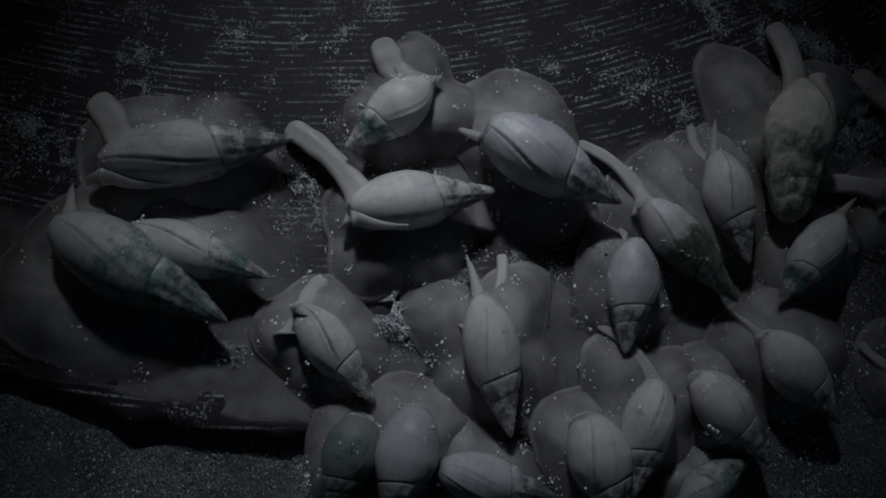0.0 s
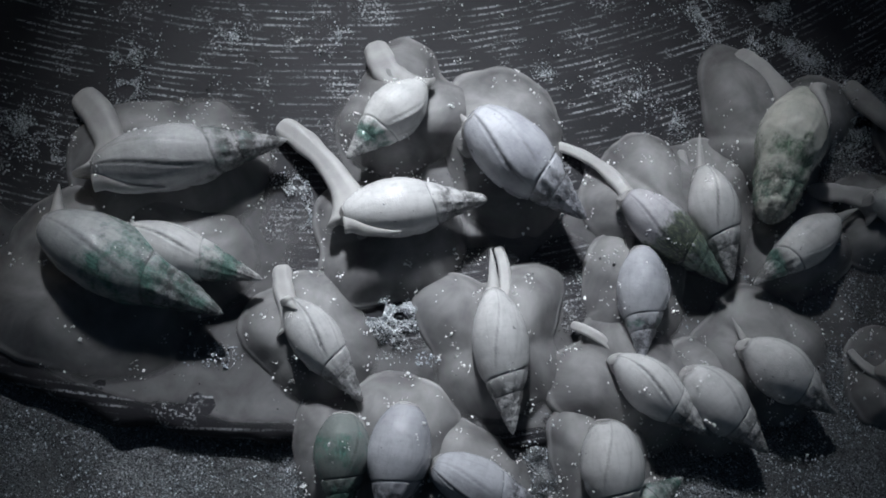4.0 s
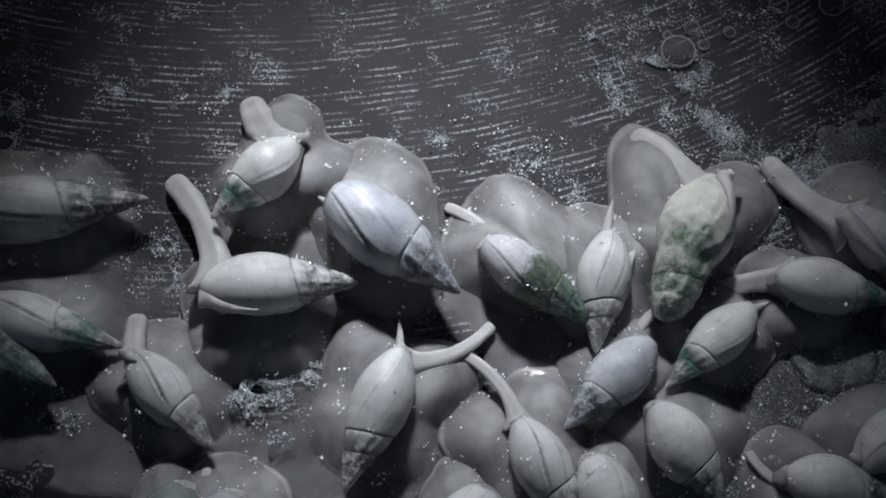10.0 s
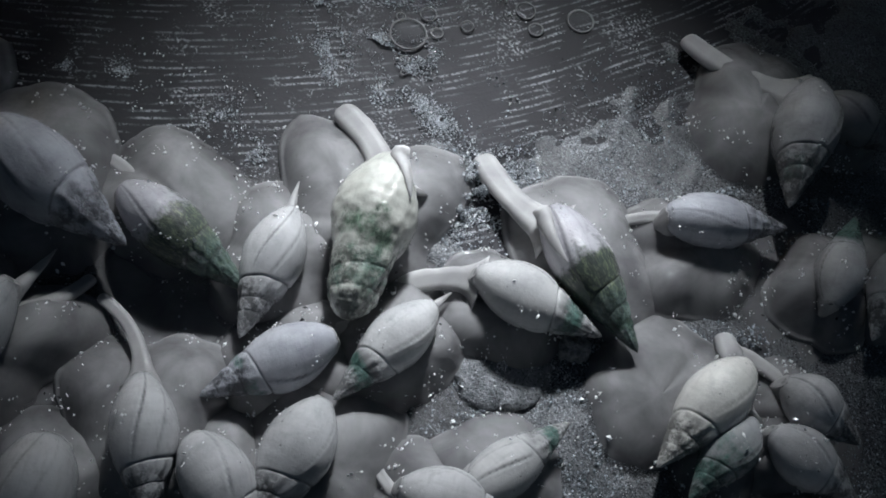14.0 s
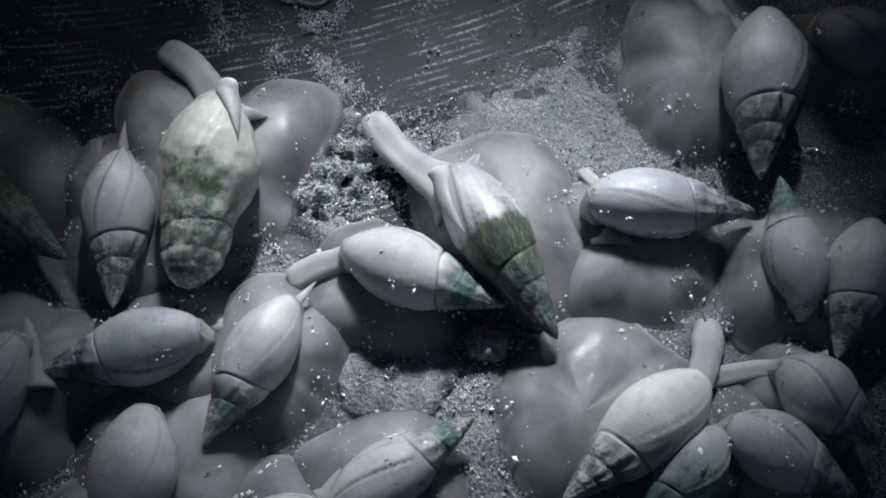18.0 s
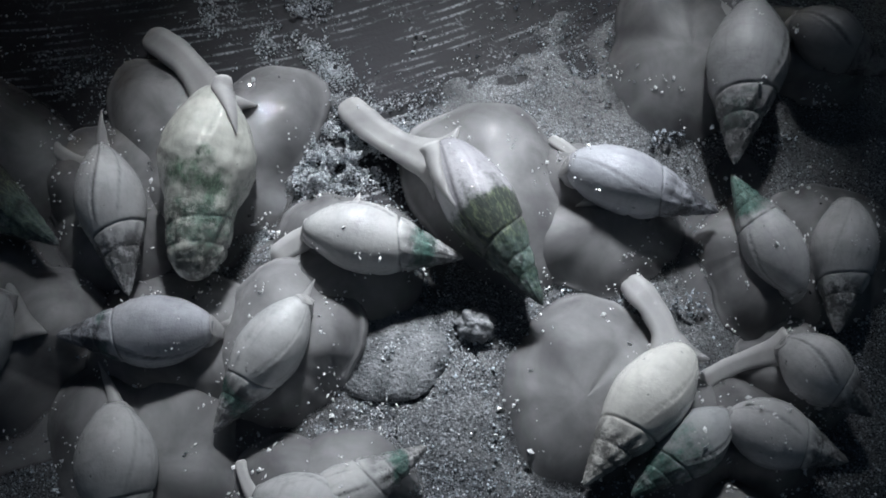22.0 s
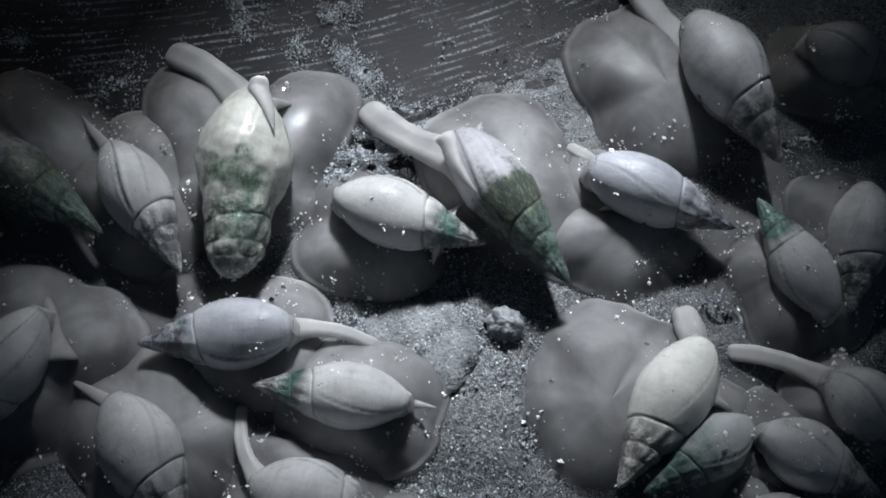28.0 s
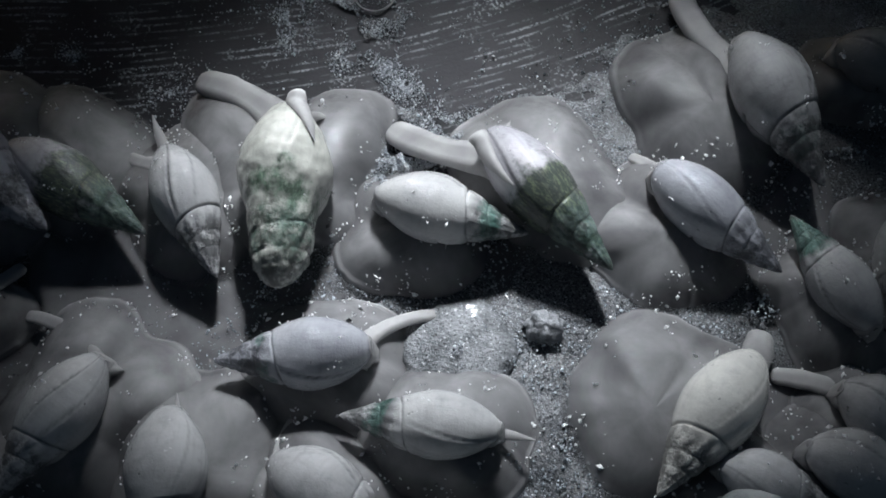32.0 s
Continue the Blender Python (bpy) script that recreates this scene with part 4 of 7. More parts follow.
snails["x7"] = sea_snail("green", 0.0210, fat=0.22, tubes=(), seed=35, home=(0.061, -0.072))


def build_slime():
    """A thin milky film on the ground between the feet, thickest where the snails are crowded."""
    step, x0, y0, nx, ny = 0.0016, -0.150, -0.110, 235, 150
    homes = np.array(HOMES + [(-0.036, -0.073), (-0.060, -0.072), (-0.082, -0.066), (-0.10, -0.06)])
    verts, thick = [], []
    for j in range(ny):
        for i in range(nx):
            x, y = x0 + i * step, y0 + j * step
            near = np.exp(-((homes - (x, y)) ** 2).sum(1) / 0.0185 ** 2).sum()
            much = near - 0.62 - 0.9 * min(1.0, max(0.0, (ground_height(x, y) + 0.0010) / 0.0010)) + 0.45 * noise.noise((x * 75, y * 75, 12.0))
            edge = float(np.interp(x, [-0.16, -0.121, -0.0853, -0.0587, -0.034, -0.0154, 0.0027, 0.03, 0.06, 0.08], [-0.097, -0.0916, -0.0848, -0.087, -0.0838, -0.0791, -0.0766, -0.068, -0.056, -0.03]))
            much -= max(0.0, (edge + 0.006 - y) / 0.004)
            thick.append(min(1.0, max(0.0, much / 0.5)))
            verts.append((x, y, max(ground_height(x, y), 0.0) + 0.0004 + 0.0003 * noise.noise((x * 150, y * 150, 4.0))))
    faces = [f for f in grid_faces(ny, nx, closed=False) if max(thick[v] for v in f) > 0.0]
    kept = sorted({v for f in faces for v in f})
    at = {v: k for k, v in enumerate(kept)}
    data = mesh_of("slime_film", [verts[v] for v in kept], [tuple(at[v] for v in f) for f in faces], FILM_OF_SLIME)
    set_body(data, [thick[v] for v in kept])
    tagged(new("slime_film", data), "thin milky grey slime film between the snails", "slime", kind="stuff")


build_slime()

def bubble(x, y, r):
    """A bubble of water film on the slab."""
    verts, rows, cols = [], 9, 24
    for i in range(rows):
        a = math.pi / 2 * i / (rows - 1)
        for j in range(cols):
            b = 2 * math.pi * j / cols
            verts.append((r * math.cos(a) * math.cos(b), r * math.cos(a) * math.sin(b), 0.75 * r * math.sin(a)))
    ob = new("bubble", mesh_of("bubble", verts, grid_faces(rows, cols), FILM))
    ob.matrix_basis = pose(x, y, 0.0002)
    verts = []
    for i in range(28):
        a = 2 * math.pi * i / 28
        for k in range(6):
            b = 2 * math.pi * k / 6
            w = r * 1.03 + (0.00016 + 0.03 * r) * (math.cos(b) + 0.5 * noise.noise((i * 0.9, k, r * 900)))
            verts.append((w * math.cos(a), w * math.sin(a), 0.0002 + (0.00016 + 0.03 * r) * math.sin(b)))
    faces = [(i * 6 + k, i * 6 + (k + 1) % 6, (i + 1) % 28 * 6 + (k + 1) % 6, (i + 1) % 28 * 6 + k) for i in range(28) for k in range(6)]
    part("foam_rim", mesh_of("foam_rim", verts, faces, FLESH), ob, "pale foam rim")
    tagged(ob, "clear round bubble on the dark wet slab", "bubble", "water bubbles")


for x, y, r in ((0.0596, 0.0627, 0.0040), (0.0797, 0.0835, 0.0022), (0.0650, 0.0665, 0.0013), (0.0620, 0.0560, 0.0009), (0.0560, 0.0590, 0.0008), (0.0700, 0.0720, 0.0014),
                (0.0840, 0.0800, 0.0016), (0.0610, 0.0700, 0.0018), (0.0560, 0.0660, 0.0010), (0.0635, 0.0530, 0.0006), (0.092, 0.088, 0.0030), (0.0665, 0.0600, 0.0006)):
    bubble(x, y, r)


def lump(name, x, y, rx, ry, rz, turn, material, label, category, rough=0.12):
    verts, rows, cols = [], 18, 30
    for i in range(rows):
        a = math.pi * i / (rows - 1) - math.pi / 2
        for j in range(cols):
            b = 2 * math.pi * j / cols
            p = Vector((math.cos(a) * math.cos(b), math.cos(a) * math.sin(b), math.sin(a)))
            w = 1 + rough * noise.noise(p * 2.2 + Vector((x * 90, y * 90, 0))) + rough * 0.5 * noise.noise(p * 6)
            verts.append((rx * p.x * w, ry * p.y * w, rz * p.z * w))
    ob = new(name, mesh_of(name, verts, grid_faces(rows, cols), material))
    ob.matrix_basis = pose(x, y, ground_height(x, y) + rz * 0.1, 0, 0, turn)
    tagged(ob, label, category)


lump("buried_shell", 0.1112, 0.0028, 0.0104, 0.0092, 0.0018, 35, STONE, "flat pale sandy shell half buried in wet sand", "shell", 0.16)
lump("pebble", 0.1228, 0.0134, 0.0034, 0.0030, 0.0026, 10, PEBBLE, "crusty grey pebble of cemented sand", "pebble", 0.35)


def sand_clump(x, y, z, rx, ry, turn, count):
    pts, sizes = [], []
    for _ in range(count):
        r, a = random.random() ** 0.6, random.uniform(0, 6.283)
        pts.append((rx * r * math.cos(a), ry * r * math.sin(a), 0.0011 * (1 - r * r) * random.random()))
        sizes.append(0.00016 + 0.00036 * random.random() ** 2)
    ob = new("sand_clump", mesh_of("sand_clump", *octahedra(pts, sizes), GRAINS, smooth=False))
    ob.matrix_basis = pose(x, y, z, 0, 0, turn)
    tagged(ob, "small clump of wet glittering sand on slime", "sand clump", "sand clumps")


for row in ((0.0510, 0.0052, 0.0028, 0.0030, 0.0022, 20, 120), (0.1385, 0.0620, 0.0022, 0.0042, 0.0017, 45, 110), (0.1572, 0.0708, 0.0014, 0.0040, 0.0014, 25, 90),
            (0.1450, 0.0030, 0.0030, 0.0026, 0.0026, 0, 110), (0.0039, -0.0556, 0.0030, 0.0032, 0.0018, 10, 70), (0.1545, 0.0337, 0.0022, 0.0040, 0.0024, 40, 90),
            (-0.0752, -0.0759, 0.0006, 0.0060, 0.0040, 30, 120), (-0.0430, -0.0680, 0.0006, 0.0070, 0.0035, 15, 120)):
    sand_clump(*row)


def build_vignette_torch():
    """An added, unseen torch that imitates a vignette: bulb, housing and a dark snoot that slides to focus the beam.
    Local -z is the way of the light.
    """
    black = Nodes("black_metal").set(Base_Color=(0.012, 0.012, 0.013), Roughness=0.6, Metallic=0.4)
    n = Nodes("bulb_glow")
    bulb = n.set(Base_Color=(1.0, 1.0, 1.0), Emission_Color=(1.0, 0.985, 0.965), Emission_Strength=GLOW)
    torch = tagged(new("torch"), "unseen added torch imitating a vignette, long snoot, slim stand", "torch")
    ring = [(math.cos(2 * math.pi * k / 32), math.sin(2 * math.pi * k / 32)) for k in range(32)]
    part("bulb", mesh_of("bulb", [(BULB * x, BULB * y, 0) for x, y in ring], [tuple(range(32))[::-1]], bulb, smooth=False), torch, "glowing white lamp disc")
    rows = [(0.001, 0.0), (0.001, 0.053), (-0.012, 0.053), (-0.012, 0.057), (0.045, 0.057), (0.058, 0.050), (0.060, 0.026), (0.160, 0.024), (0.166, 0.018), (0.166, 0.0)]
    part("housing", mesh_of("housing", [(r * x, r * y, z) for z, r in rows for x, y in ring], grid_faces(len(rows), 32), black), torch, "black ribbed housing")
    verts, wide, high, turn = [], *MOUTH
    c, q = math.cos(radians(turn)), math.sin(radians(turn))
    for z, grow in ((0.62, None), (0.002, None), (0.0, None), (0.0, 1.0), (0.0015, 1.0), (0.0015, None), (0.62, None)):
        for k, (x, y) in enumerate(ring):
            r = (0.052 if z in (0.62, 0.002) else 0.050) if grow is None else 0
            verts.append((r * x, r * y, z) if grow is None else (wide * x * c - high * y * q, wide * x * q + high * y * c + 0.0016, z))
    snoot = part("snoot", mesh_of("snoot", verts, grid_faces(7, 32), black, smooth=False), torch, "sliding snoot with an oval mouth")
    # The stand is added out of view, only to hold the torch up.
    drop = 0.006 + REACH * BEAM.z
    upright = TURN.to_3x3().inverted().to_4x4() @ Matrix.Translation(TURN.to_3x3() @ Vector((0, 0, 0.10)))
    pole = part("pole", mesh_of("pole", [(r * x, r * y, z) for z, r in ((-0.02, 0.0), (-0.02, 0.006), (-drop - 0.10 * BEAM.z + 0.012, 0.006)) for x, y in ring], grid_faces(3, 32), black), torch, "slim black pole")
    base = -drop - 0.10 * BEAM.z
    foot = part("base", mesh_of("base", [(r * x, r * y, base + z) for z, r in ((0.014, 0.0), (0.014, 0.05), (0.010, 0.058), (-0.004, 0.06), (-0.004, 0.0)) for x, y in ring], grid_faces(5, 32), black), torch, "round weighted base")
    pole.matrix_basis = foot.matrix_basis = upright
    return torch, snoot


torch, snoot = build_vignette_torch()


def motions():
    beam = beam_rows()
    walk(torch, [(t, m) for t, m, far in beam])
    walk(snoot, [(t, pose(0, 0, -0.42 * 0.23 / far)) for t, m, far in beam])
    walk(snails["s1"][0], [(0, pose(-0.0607, -0.0256, 0, 0, 0, -154.0)), (1.5, pose(-0.0591, -0.0259, 0, 0, 0, -153.4)), (3, pose(-0.0600, -0.0265, 0, 0, 0, -151.7)), (6, pose(-0.0610, -0.0265, 0, 0, 0, -152.2)), (7, pose(-0.0623, -0.0263, 0, 0, 0, -154.6)), (8, pose(-0.0624, -0.0268, 0, 0, 0, -155.5)), (9, pose(-0.0617, -0.0265, 0, 0, 0, -154.1)), (10, pose(-0.0619, -0.0262, 0, 0, 0, -153.2)), (32, pose(-0.0619, -0.0262, 0, 0, 0, -153.2))])
    walk(snails["s1"][1][0], [(0, pose(0.0167, 0.0024, 0.0062, 0, 0, -84)), (1.5, pose(0.0167, 0.0023, 0.0062, 0, 0, -83)), (3, pose(0.0175, -0.0004, 0.0062, 0, 0, -85)), (6, pose(0.0176, -0.0007, 0.0062, 0, 0, -77)), (7, pose(0.0173, 0.0001, 0.0062, 0, 0, -70)), (8, pose(0.0168, 0.0012, 0.0062, 0, 0, -73)), (9, pose(0.0174, -0.0000, 0.0062, 0, 0, -76)), (32, pose(0.0174, -0.0000, 0.0062, 0, 0, -76))])
    walk(snails["s2"][0], [(0, pose(-0.0636, -0.0560, 0, 0, 0, 166.9)), (1.5, pose(-0.0619, -0.0566, 0, 0, 0, 164.9)), (3, pose(-0.0631, -0.0553, 0, 0, 0, 170.3)), (6, pose(-0.0642, -0.0559, 0, 0, 0, 169.1)), (7, pose(-0.0655, -0.0562, 0, 0, 0, 167.2)), (8, pose(-0.0653, -0.0560, 0, 0, 0, 166.2)), (9, pose(-0.0655, -0.0556, 0, 0, 0, 166.6)), (10, pose(-0.0647, -0.0573, 0, 0, 0, 169.9)), (32, pose(-0.0647, -0.0573, 0, 0, 0, 169.9))])
    walk(snails["s3"][0], [(0, pose(-0.0534, -0.0483, 0, 0, 0, 178.6)), (1.5, pose(-0.0523, -0.0490, 0, 0, 0, 178.7)), (3, pose(-0.0526, -0.0490, 0, 0, 0, 179.1)), (6, pose(-0.0548, -0.0487, 0, 0, 0, 180.6)), (7, pose(-0.0547, -0.0492, 0, 0, 0, 179.7)), (8, pose(-0.0540, -0.0493, 0, 0, 0, 179.6)), (9, pose(-0.0520, -0.0487, 0, 0, 0, 180.9)), (10, pose(-0.0508, -0.0502, 0, 0, 0, 184.8)), (32, pose(-0.0508, -0.0502, 0, 0, 0, 184.8))])
    walk(snails["s4"][0], [(0, pose(-0.0216, -0.0057, 0, 0, 0, 54.9)), (1.5, pose(-0.0179, -0.0067, 0, 0, 0, 47.4)), (3, pose(-0.0207, -0.0060, 0, 0, 0, 62.8)), (6, pose(-0.0204, -0.0063, 0, 0, 0, 58.9)), (7, pose(-0.0210, -0.0049, 0, 0, 0, 61.3)), (8, pose(-0.0230, -0.0049, 0, 0, 0, 65.3)), (9, pose(-0.0213, -0.0056, 0, 0, 0, 63.6)), (10, pose(-0.0211, -0.0055, 0, 0, 0, 62.8)), (11, pose(-0.0257, -0.0058, 0, 0, 0, 74.9)), (12, pose(-0.0245, -0.0050, 0, 0, 0, 68.2)), (32, pose(-0.0245, -0.0050, 0, 0, 0, 68.2))])
    walk(snails["s4"][1][0], [(0, pose(0.0098, -0.0006, 0.0082, 0, 0, 91)), (1.5, pose(0.0100, 0.0008, 0.0082, 0, 0, 90)), (3, pose(0.0096, -0.0010, 0.0082, 0, 0, 84)), (6, pose(0.0100, 0.0008, 0.0082, 0, 0, 90)), (7, pose(0.0098, -0.0006, 0.0082, 0, 0, 93)), (8, pose(0.0099, -0.0008, 0.0082, 0, 0, 97)), (9, pose(0.0099, 0.0001, 0.0082, 0, 0, 94)), (10, pose(0.0099, 0.0003, 0.0082, 0, 0, 89)), (11, pose(0.0087, -0.0030, 0.0082, 0, 0, 76)), (12, pose(0.0097, -0.0007, 0.0082, 0, 0, 83)), (32, pose(0.0097, -0.0007, 0.0082, 0, 0, 83))])
    walk(snails["s5"][0], [(0, pose(-0.0083, -0.0225, 0, 0, 0, -155.9)), (1.5, pose(-0.0077, -0.0235, 0, 0, 0, -157.6)), (3, pose(-0.0082, -0.0233, 0, 0, 0, -154.9)), (6, pose(-0.0079, -0.0246, 0, 0, 0, -157.7)), (7, pose(-0.0067, -0.0242, 0, 0, 0, -156.2)), (8, pose(-0.0082, -0.0251, 0, 0, 0, -151.5)), (9, pose(-0.0072, -0.0252, 0, 0, 0, -157.9)), (10, pose(-0.0069, -0.0255, 0, 0, 0, -157.2)), (11, pose(-0.0075, -0.0250, 0, 0, 0, -160.2)), (12, pose(-0.0136, -0.0240, 0, 0, 0, -153.9)), (13, pose(-0.0040, -0.0246, 0, 0, 0, -156.4)), (32, pose(-0.0040, -0.0246, 0, 0, 0, -156.4))])
    walk(snails["s5"][1][0], [(0, pose(0.0124, 0.0016, 0.0072, 0, 0, -67)), (1.5, pose(0.0112, 0.0031, 0.0072, 0, 0, -63)), (3, pose(0.0127, 0.0012, 0.0072, 0, 0, -69)), (6, pose(0.0138, -0.0007, 0.0072, 0, 0, -70)), (7, pose(0.0138, -0.0007, 0.0072, 0, 0, -71)), (8, pose(0.0135, -0.0003, 0.0072, 0, 0, -86)), (9, pose(0.0134, 0.0001, 0.0072, 0, 0, -75)), (10, pose(0.0137, -0.0007, 0.0072, 0, 0, -76)), (11, pose(0.0138, -0.0007, 0.0072, 0, 0, -72)), (32, pose(0.0138, -0.0007, 0.0072, 0, 0, -72))])
    walk(snails["s6"][0], [(0, pose(0.0183, -0.0069, 0, 0, 0, 166.9)), (1.5, pose(0.0172, -0.0072, 0, 0, 0, 160.3)), (3, pose(0.0139, -0.0072, 0, 0, 0, 152.7)), (6, pose(0.0150, -0.0087, 0, 0, 0, 158.5)), (7, pose(0.0175, -0.0070, 0, 0, 0, 151.5)), (8, pose(0.0109, -0.0081, 0, 0, 0, 154.5)), (9, pose(0.0115, -0.0089, 0, 0, 0, 158.0)), (10, pose(0.0132, -0.0091, 0, 0, 0, 161.3)), (11, pose(0.0136, -0.0090, 0, 0, 0, 160.4)), (12, pose(0.0172, -0.0118, 0, 0, 0, 166.2)), (13, pose(0.0199, -0.0110, 0, 0, 0, 169.8)), (14, pose(0.0223, -0.0115, 0, 0, 0, 170.2)), (32, pose(0.0223, -0.0115, 0, 0, 0, 170.2))])
    walk(snails["s6"][1][0], [(0, pose(0.0110, -0.0003, 0.0077, 0, 0, 9)), (1.5, pose(0.0120, -0.0006, 0.0077, 0, 0, 19)), (3, pose(0.0084, 0.0018, 0.0077, 0, 0, -15)), (6, pose(0.0112, -0.0014, 0.0077, 0, 0, 27)), (7, pose(0.0135, -0.0003, 0.0077, 0, 0, 29)), (8, pose(0.0109, -0.0014, 0.0077, 0, 0, 26)), (9, pose(0.0089, -0.0011, 0.0077, 0, 0, 15)), (10, pose(0.0074, -0.0007, 0.0077, 0, 0, 9)), (11, pose(0.0074, -0.0012, 0.0077, 0, 0, 13)), (12, pose(0.0149, -0.0001, 0.0077, 0, 0, -3)), (13, pose(0.0150, -0.0001, 0.0077, 0, 0, -3)), (32, pose(0.0150, -0.0001, 0.0077, 0, 0, -3))])
    walk(snails["s7"][0], [(0, pose(0.0171, -0.0543, 0, 0, 0, 117.5)), (1.5, pose(0.0180, -0.0544, 0, 0, 0, 121.7)), (3, pose(0.0197, -0.0512, 0, 0, 0, 118.7)), (6, pose(0.0202, -0.0542, 0, 0, 0, 102.0)), (7, pose(0.0214, -0.0545, 0, 0, 0, 99.7)), (8, pose(0.0223, -0.0529, 0, 0, 0, 98.4)), (9, pose(0.0218, -0.0483, 0, 0, 0, 94.4)), (10, pose(0.0217, -0.0459, 0, 0, 0, 86.8)), (11, pose(0.0229, -0.0466, 0, 0, 0, 85.3)), (12, pose(0.0227, -0.0475, 0, 0, 0, 82.3)), (13, pose(0.0288, -0.0448, 0, 0, 0, 83.5)), (14, pose(0.0256, -0.0462, 0, 0, 0, 86.8)), (32, pose(0.0256, -0.0462, 0, 0, 0, 86.8))])
    walk(snails["s7"][1][0], [(0, pose(0.0129, 0.0000, 0.0067, 0, 0, -0)), (1.5, pose(0.0125, 0.0000, 0.0067, 0, 0, -3)), (3, pose(0.0129, 0.0000, 0.0067, 0, 0, -9)), (6, pose(0.0133, -0.0000, 0.0067, 0, 0, -4)), (7, pose(0.0136, 0.0001, 0.0067, 0, 0, 2)), (8, pose(0.0137, 0.0001, 0.0067, 0, 0, 3)), (9, pose(0.0124, -0.0001, 0.0067, 0, 0, 9)), (10, pose(0.0098, -0.0013, 0.0067, 0, 0, 20)), (11, pose(0.0122, -0.0001, 0.0067, 0, 0, 7)), (12, pose(0.0126, -0.0000, 0.0067, 0, 0, -1)), (13, pose(0.0105, -0.0010, 0.0067, 0, 0, 20)), (14, pose(0.0127, 0.0000, 0.0067, 0, 0, -5)), (32, pose(0.0127, 0.0000, 0.0067, 0, 0, -5))])
    walk(snails["s7"][1][1], [(0, pose(0.0070, 0.0038, 0.0067, 0, 0, -46)), (1.5, pose(0.0071, 0.0040, 0.0067, 0, 0, -48)), (3, pose(0.0066, 0.0031, 0.0067, 0, 0, -39)), (6, pose(0.0059, 0.0002, 0.0067, 0, 0, -15)), (7, pose(0.0063, 0.0024, 0.0067, 0, 0, -33)), (8, pose(0.0085, 0.0022, 0.0067, 0, 0, -40)), (9, pose(0.0135, -0.0005, 0.0067, 0, 0, -50)), (10, pose(0.0135, -0.0005, 0.0067, 0, 0, -55)), (11, pose(0.0107, 0.0015, 0.0067, 0, 0, -47)), (12, pose(0.0065, 0.0030, 0.0067, 0, 0, -38)), (13, pose(0.0061, 0.0019, 0.0067, 0, 0, -29)), (14, pose(0.0076, 0.0033, 0.0067, 0, 0, -45)), (32, pose(0.0076, 0.0033, 0.0067, 0, 0, -45))])
    walk(snails["s8"][0], [(0, pose(-0.0172, -0.0615, 0, 0, 0, 145.1)), (1.5, pose(-0.0180, -0.0601, 0, 0, 0, 142.1)), (3, pose(-0.0184, -0.0609, 0, 0, 0, 142.4)), (6, pose(-0.0178, -0.0589, 0, 0, 0, 145.7)), (7, pose(-0.0180, -0.0584, 0, 0, 0, 142.4)), (8, pose(-0.0196, -0.0586, 0, 0, 0, 142.9)), (9, pose(-0.0230, -0.0565, 0, 0, 0, 147.0)), (10, pose(-0.0193, -0.0561, 0, 0, 0, 152.1)), (32, pose(-0.0193, -0.0561, 0, 0, 0, 152.1))])
    walk(snails["s8"][1][0], [(0, pose(0.0088, 0.0036, 0.0062, 0, 0, -49)), (1.5, pose(0.0047, 0.0025, 0.0062, 0, 0, -12)), (3, pose(0.0066, 0.0015, 0.0062, 0, 0, -10)), (6, pose(0.0117, -0.0001, 0.0062, 0, 0, -1)), (7, pose(0.0118, -0.0000, 0.0062, 0, 0, 6)), (8, pose(0.0110, 0.0000, 0.0062, 0, 0, 4)), (9, pose(0.0091, 0.0007, 0.0062, 0, 0, -11)), (10, pose(0.0088, 0.0013, 0.0062, 0, 0, -20)), (32, pose(0.0088, 0.0013, 0.0062, 0, 0, -20))])
    walk(snails["s9"][0], [(0, pose(-0.0081, -0.0842, 0, 0, 0, 90.0)), (1.5, pose(-0.0078, -0.0834, 0, 0, 0, 98.8)), (3, pose(-0.0074, -0.0837, 0, 0, 0, 104.0)), (6, pose(-0.0081, -0.0830, 0, 0, 0, 104.9)), (7, pose(-0.0093, -0.0852, 0, 0, 0, 98.9)), (8, pose(-0.0091, -0.0835, 0, 0, 0, 103.4)), (9, pose(-0.0106, -0.0820, 0, 0, 0, 84.2)), (32, pose(-0.0106, -0.0820, 0, 0, 0, 84.2))])
    walk(snails["s10"][0], [(0, pose(0.0037, -0.0814, 0, 0, 0, 92.3)), (1.5, pose(0.0036, -0.0803, 0, 0, 0, 96.9)), (3, pose(0.0042, -0.0801, 0, 0, 0, 97.7)), (6, pose(0.0022, -0.0825, 0, 0, 0, 92.2)), (7, pose(0.0014, -0.0827, 0, 0, 0, 93.3)), (8, pose(0.0009, -0.0826, 0, 0, 0, 90.5)), (9, pose(0.0006, -0.0826, 0, 0, 0, 88.8)), (32, pose(0.0006, -0.0826, 0, 0, 0, 88.8))])
    walk(snails["s10"][1][0], [(0, pose(0.0109, 0.0008, 0.0072, 0, 0, 112)), (3, pose(0.0111, -0.0009, 0.0072, 0, 0, 109)), (6, pose(0.0110, -0.0006, 0.0072, 0, 0, 108)), (9, pose(0.0104, -0.0012, 0.0072, 0, 0, 75)), (32, pose(0.0104, -0.0012, 0.0072, 0, 0, 75))])
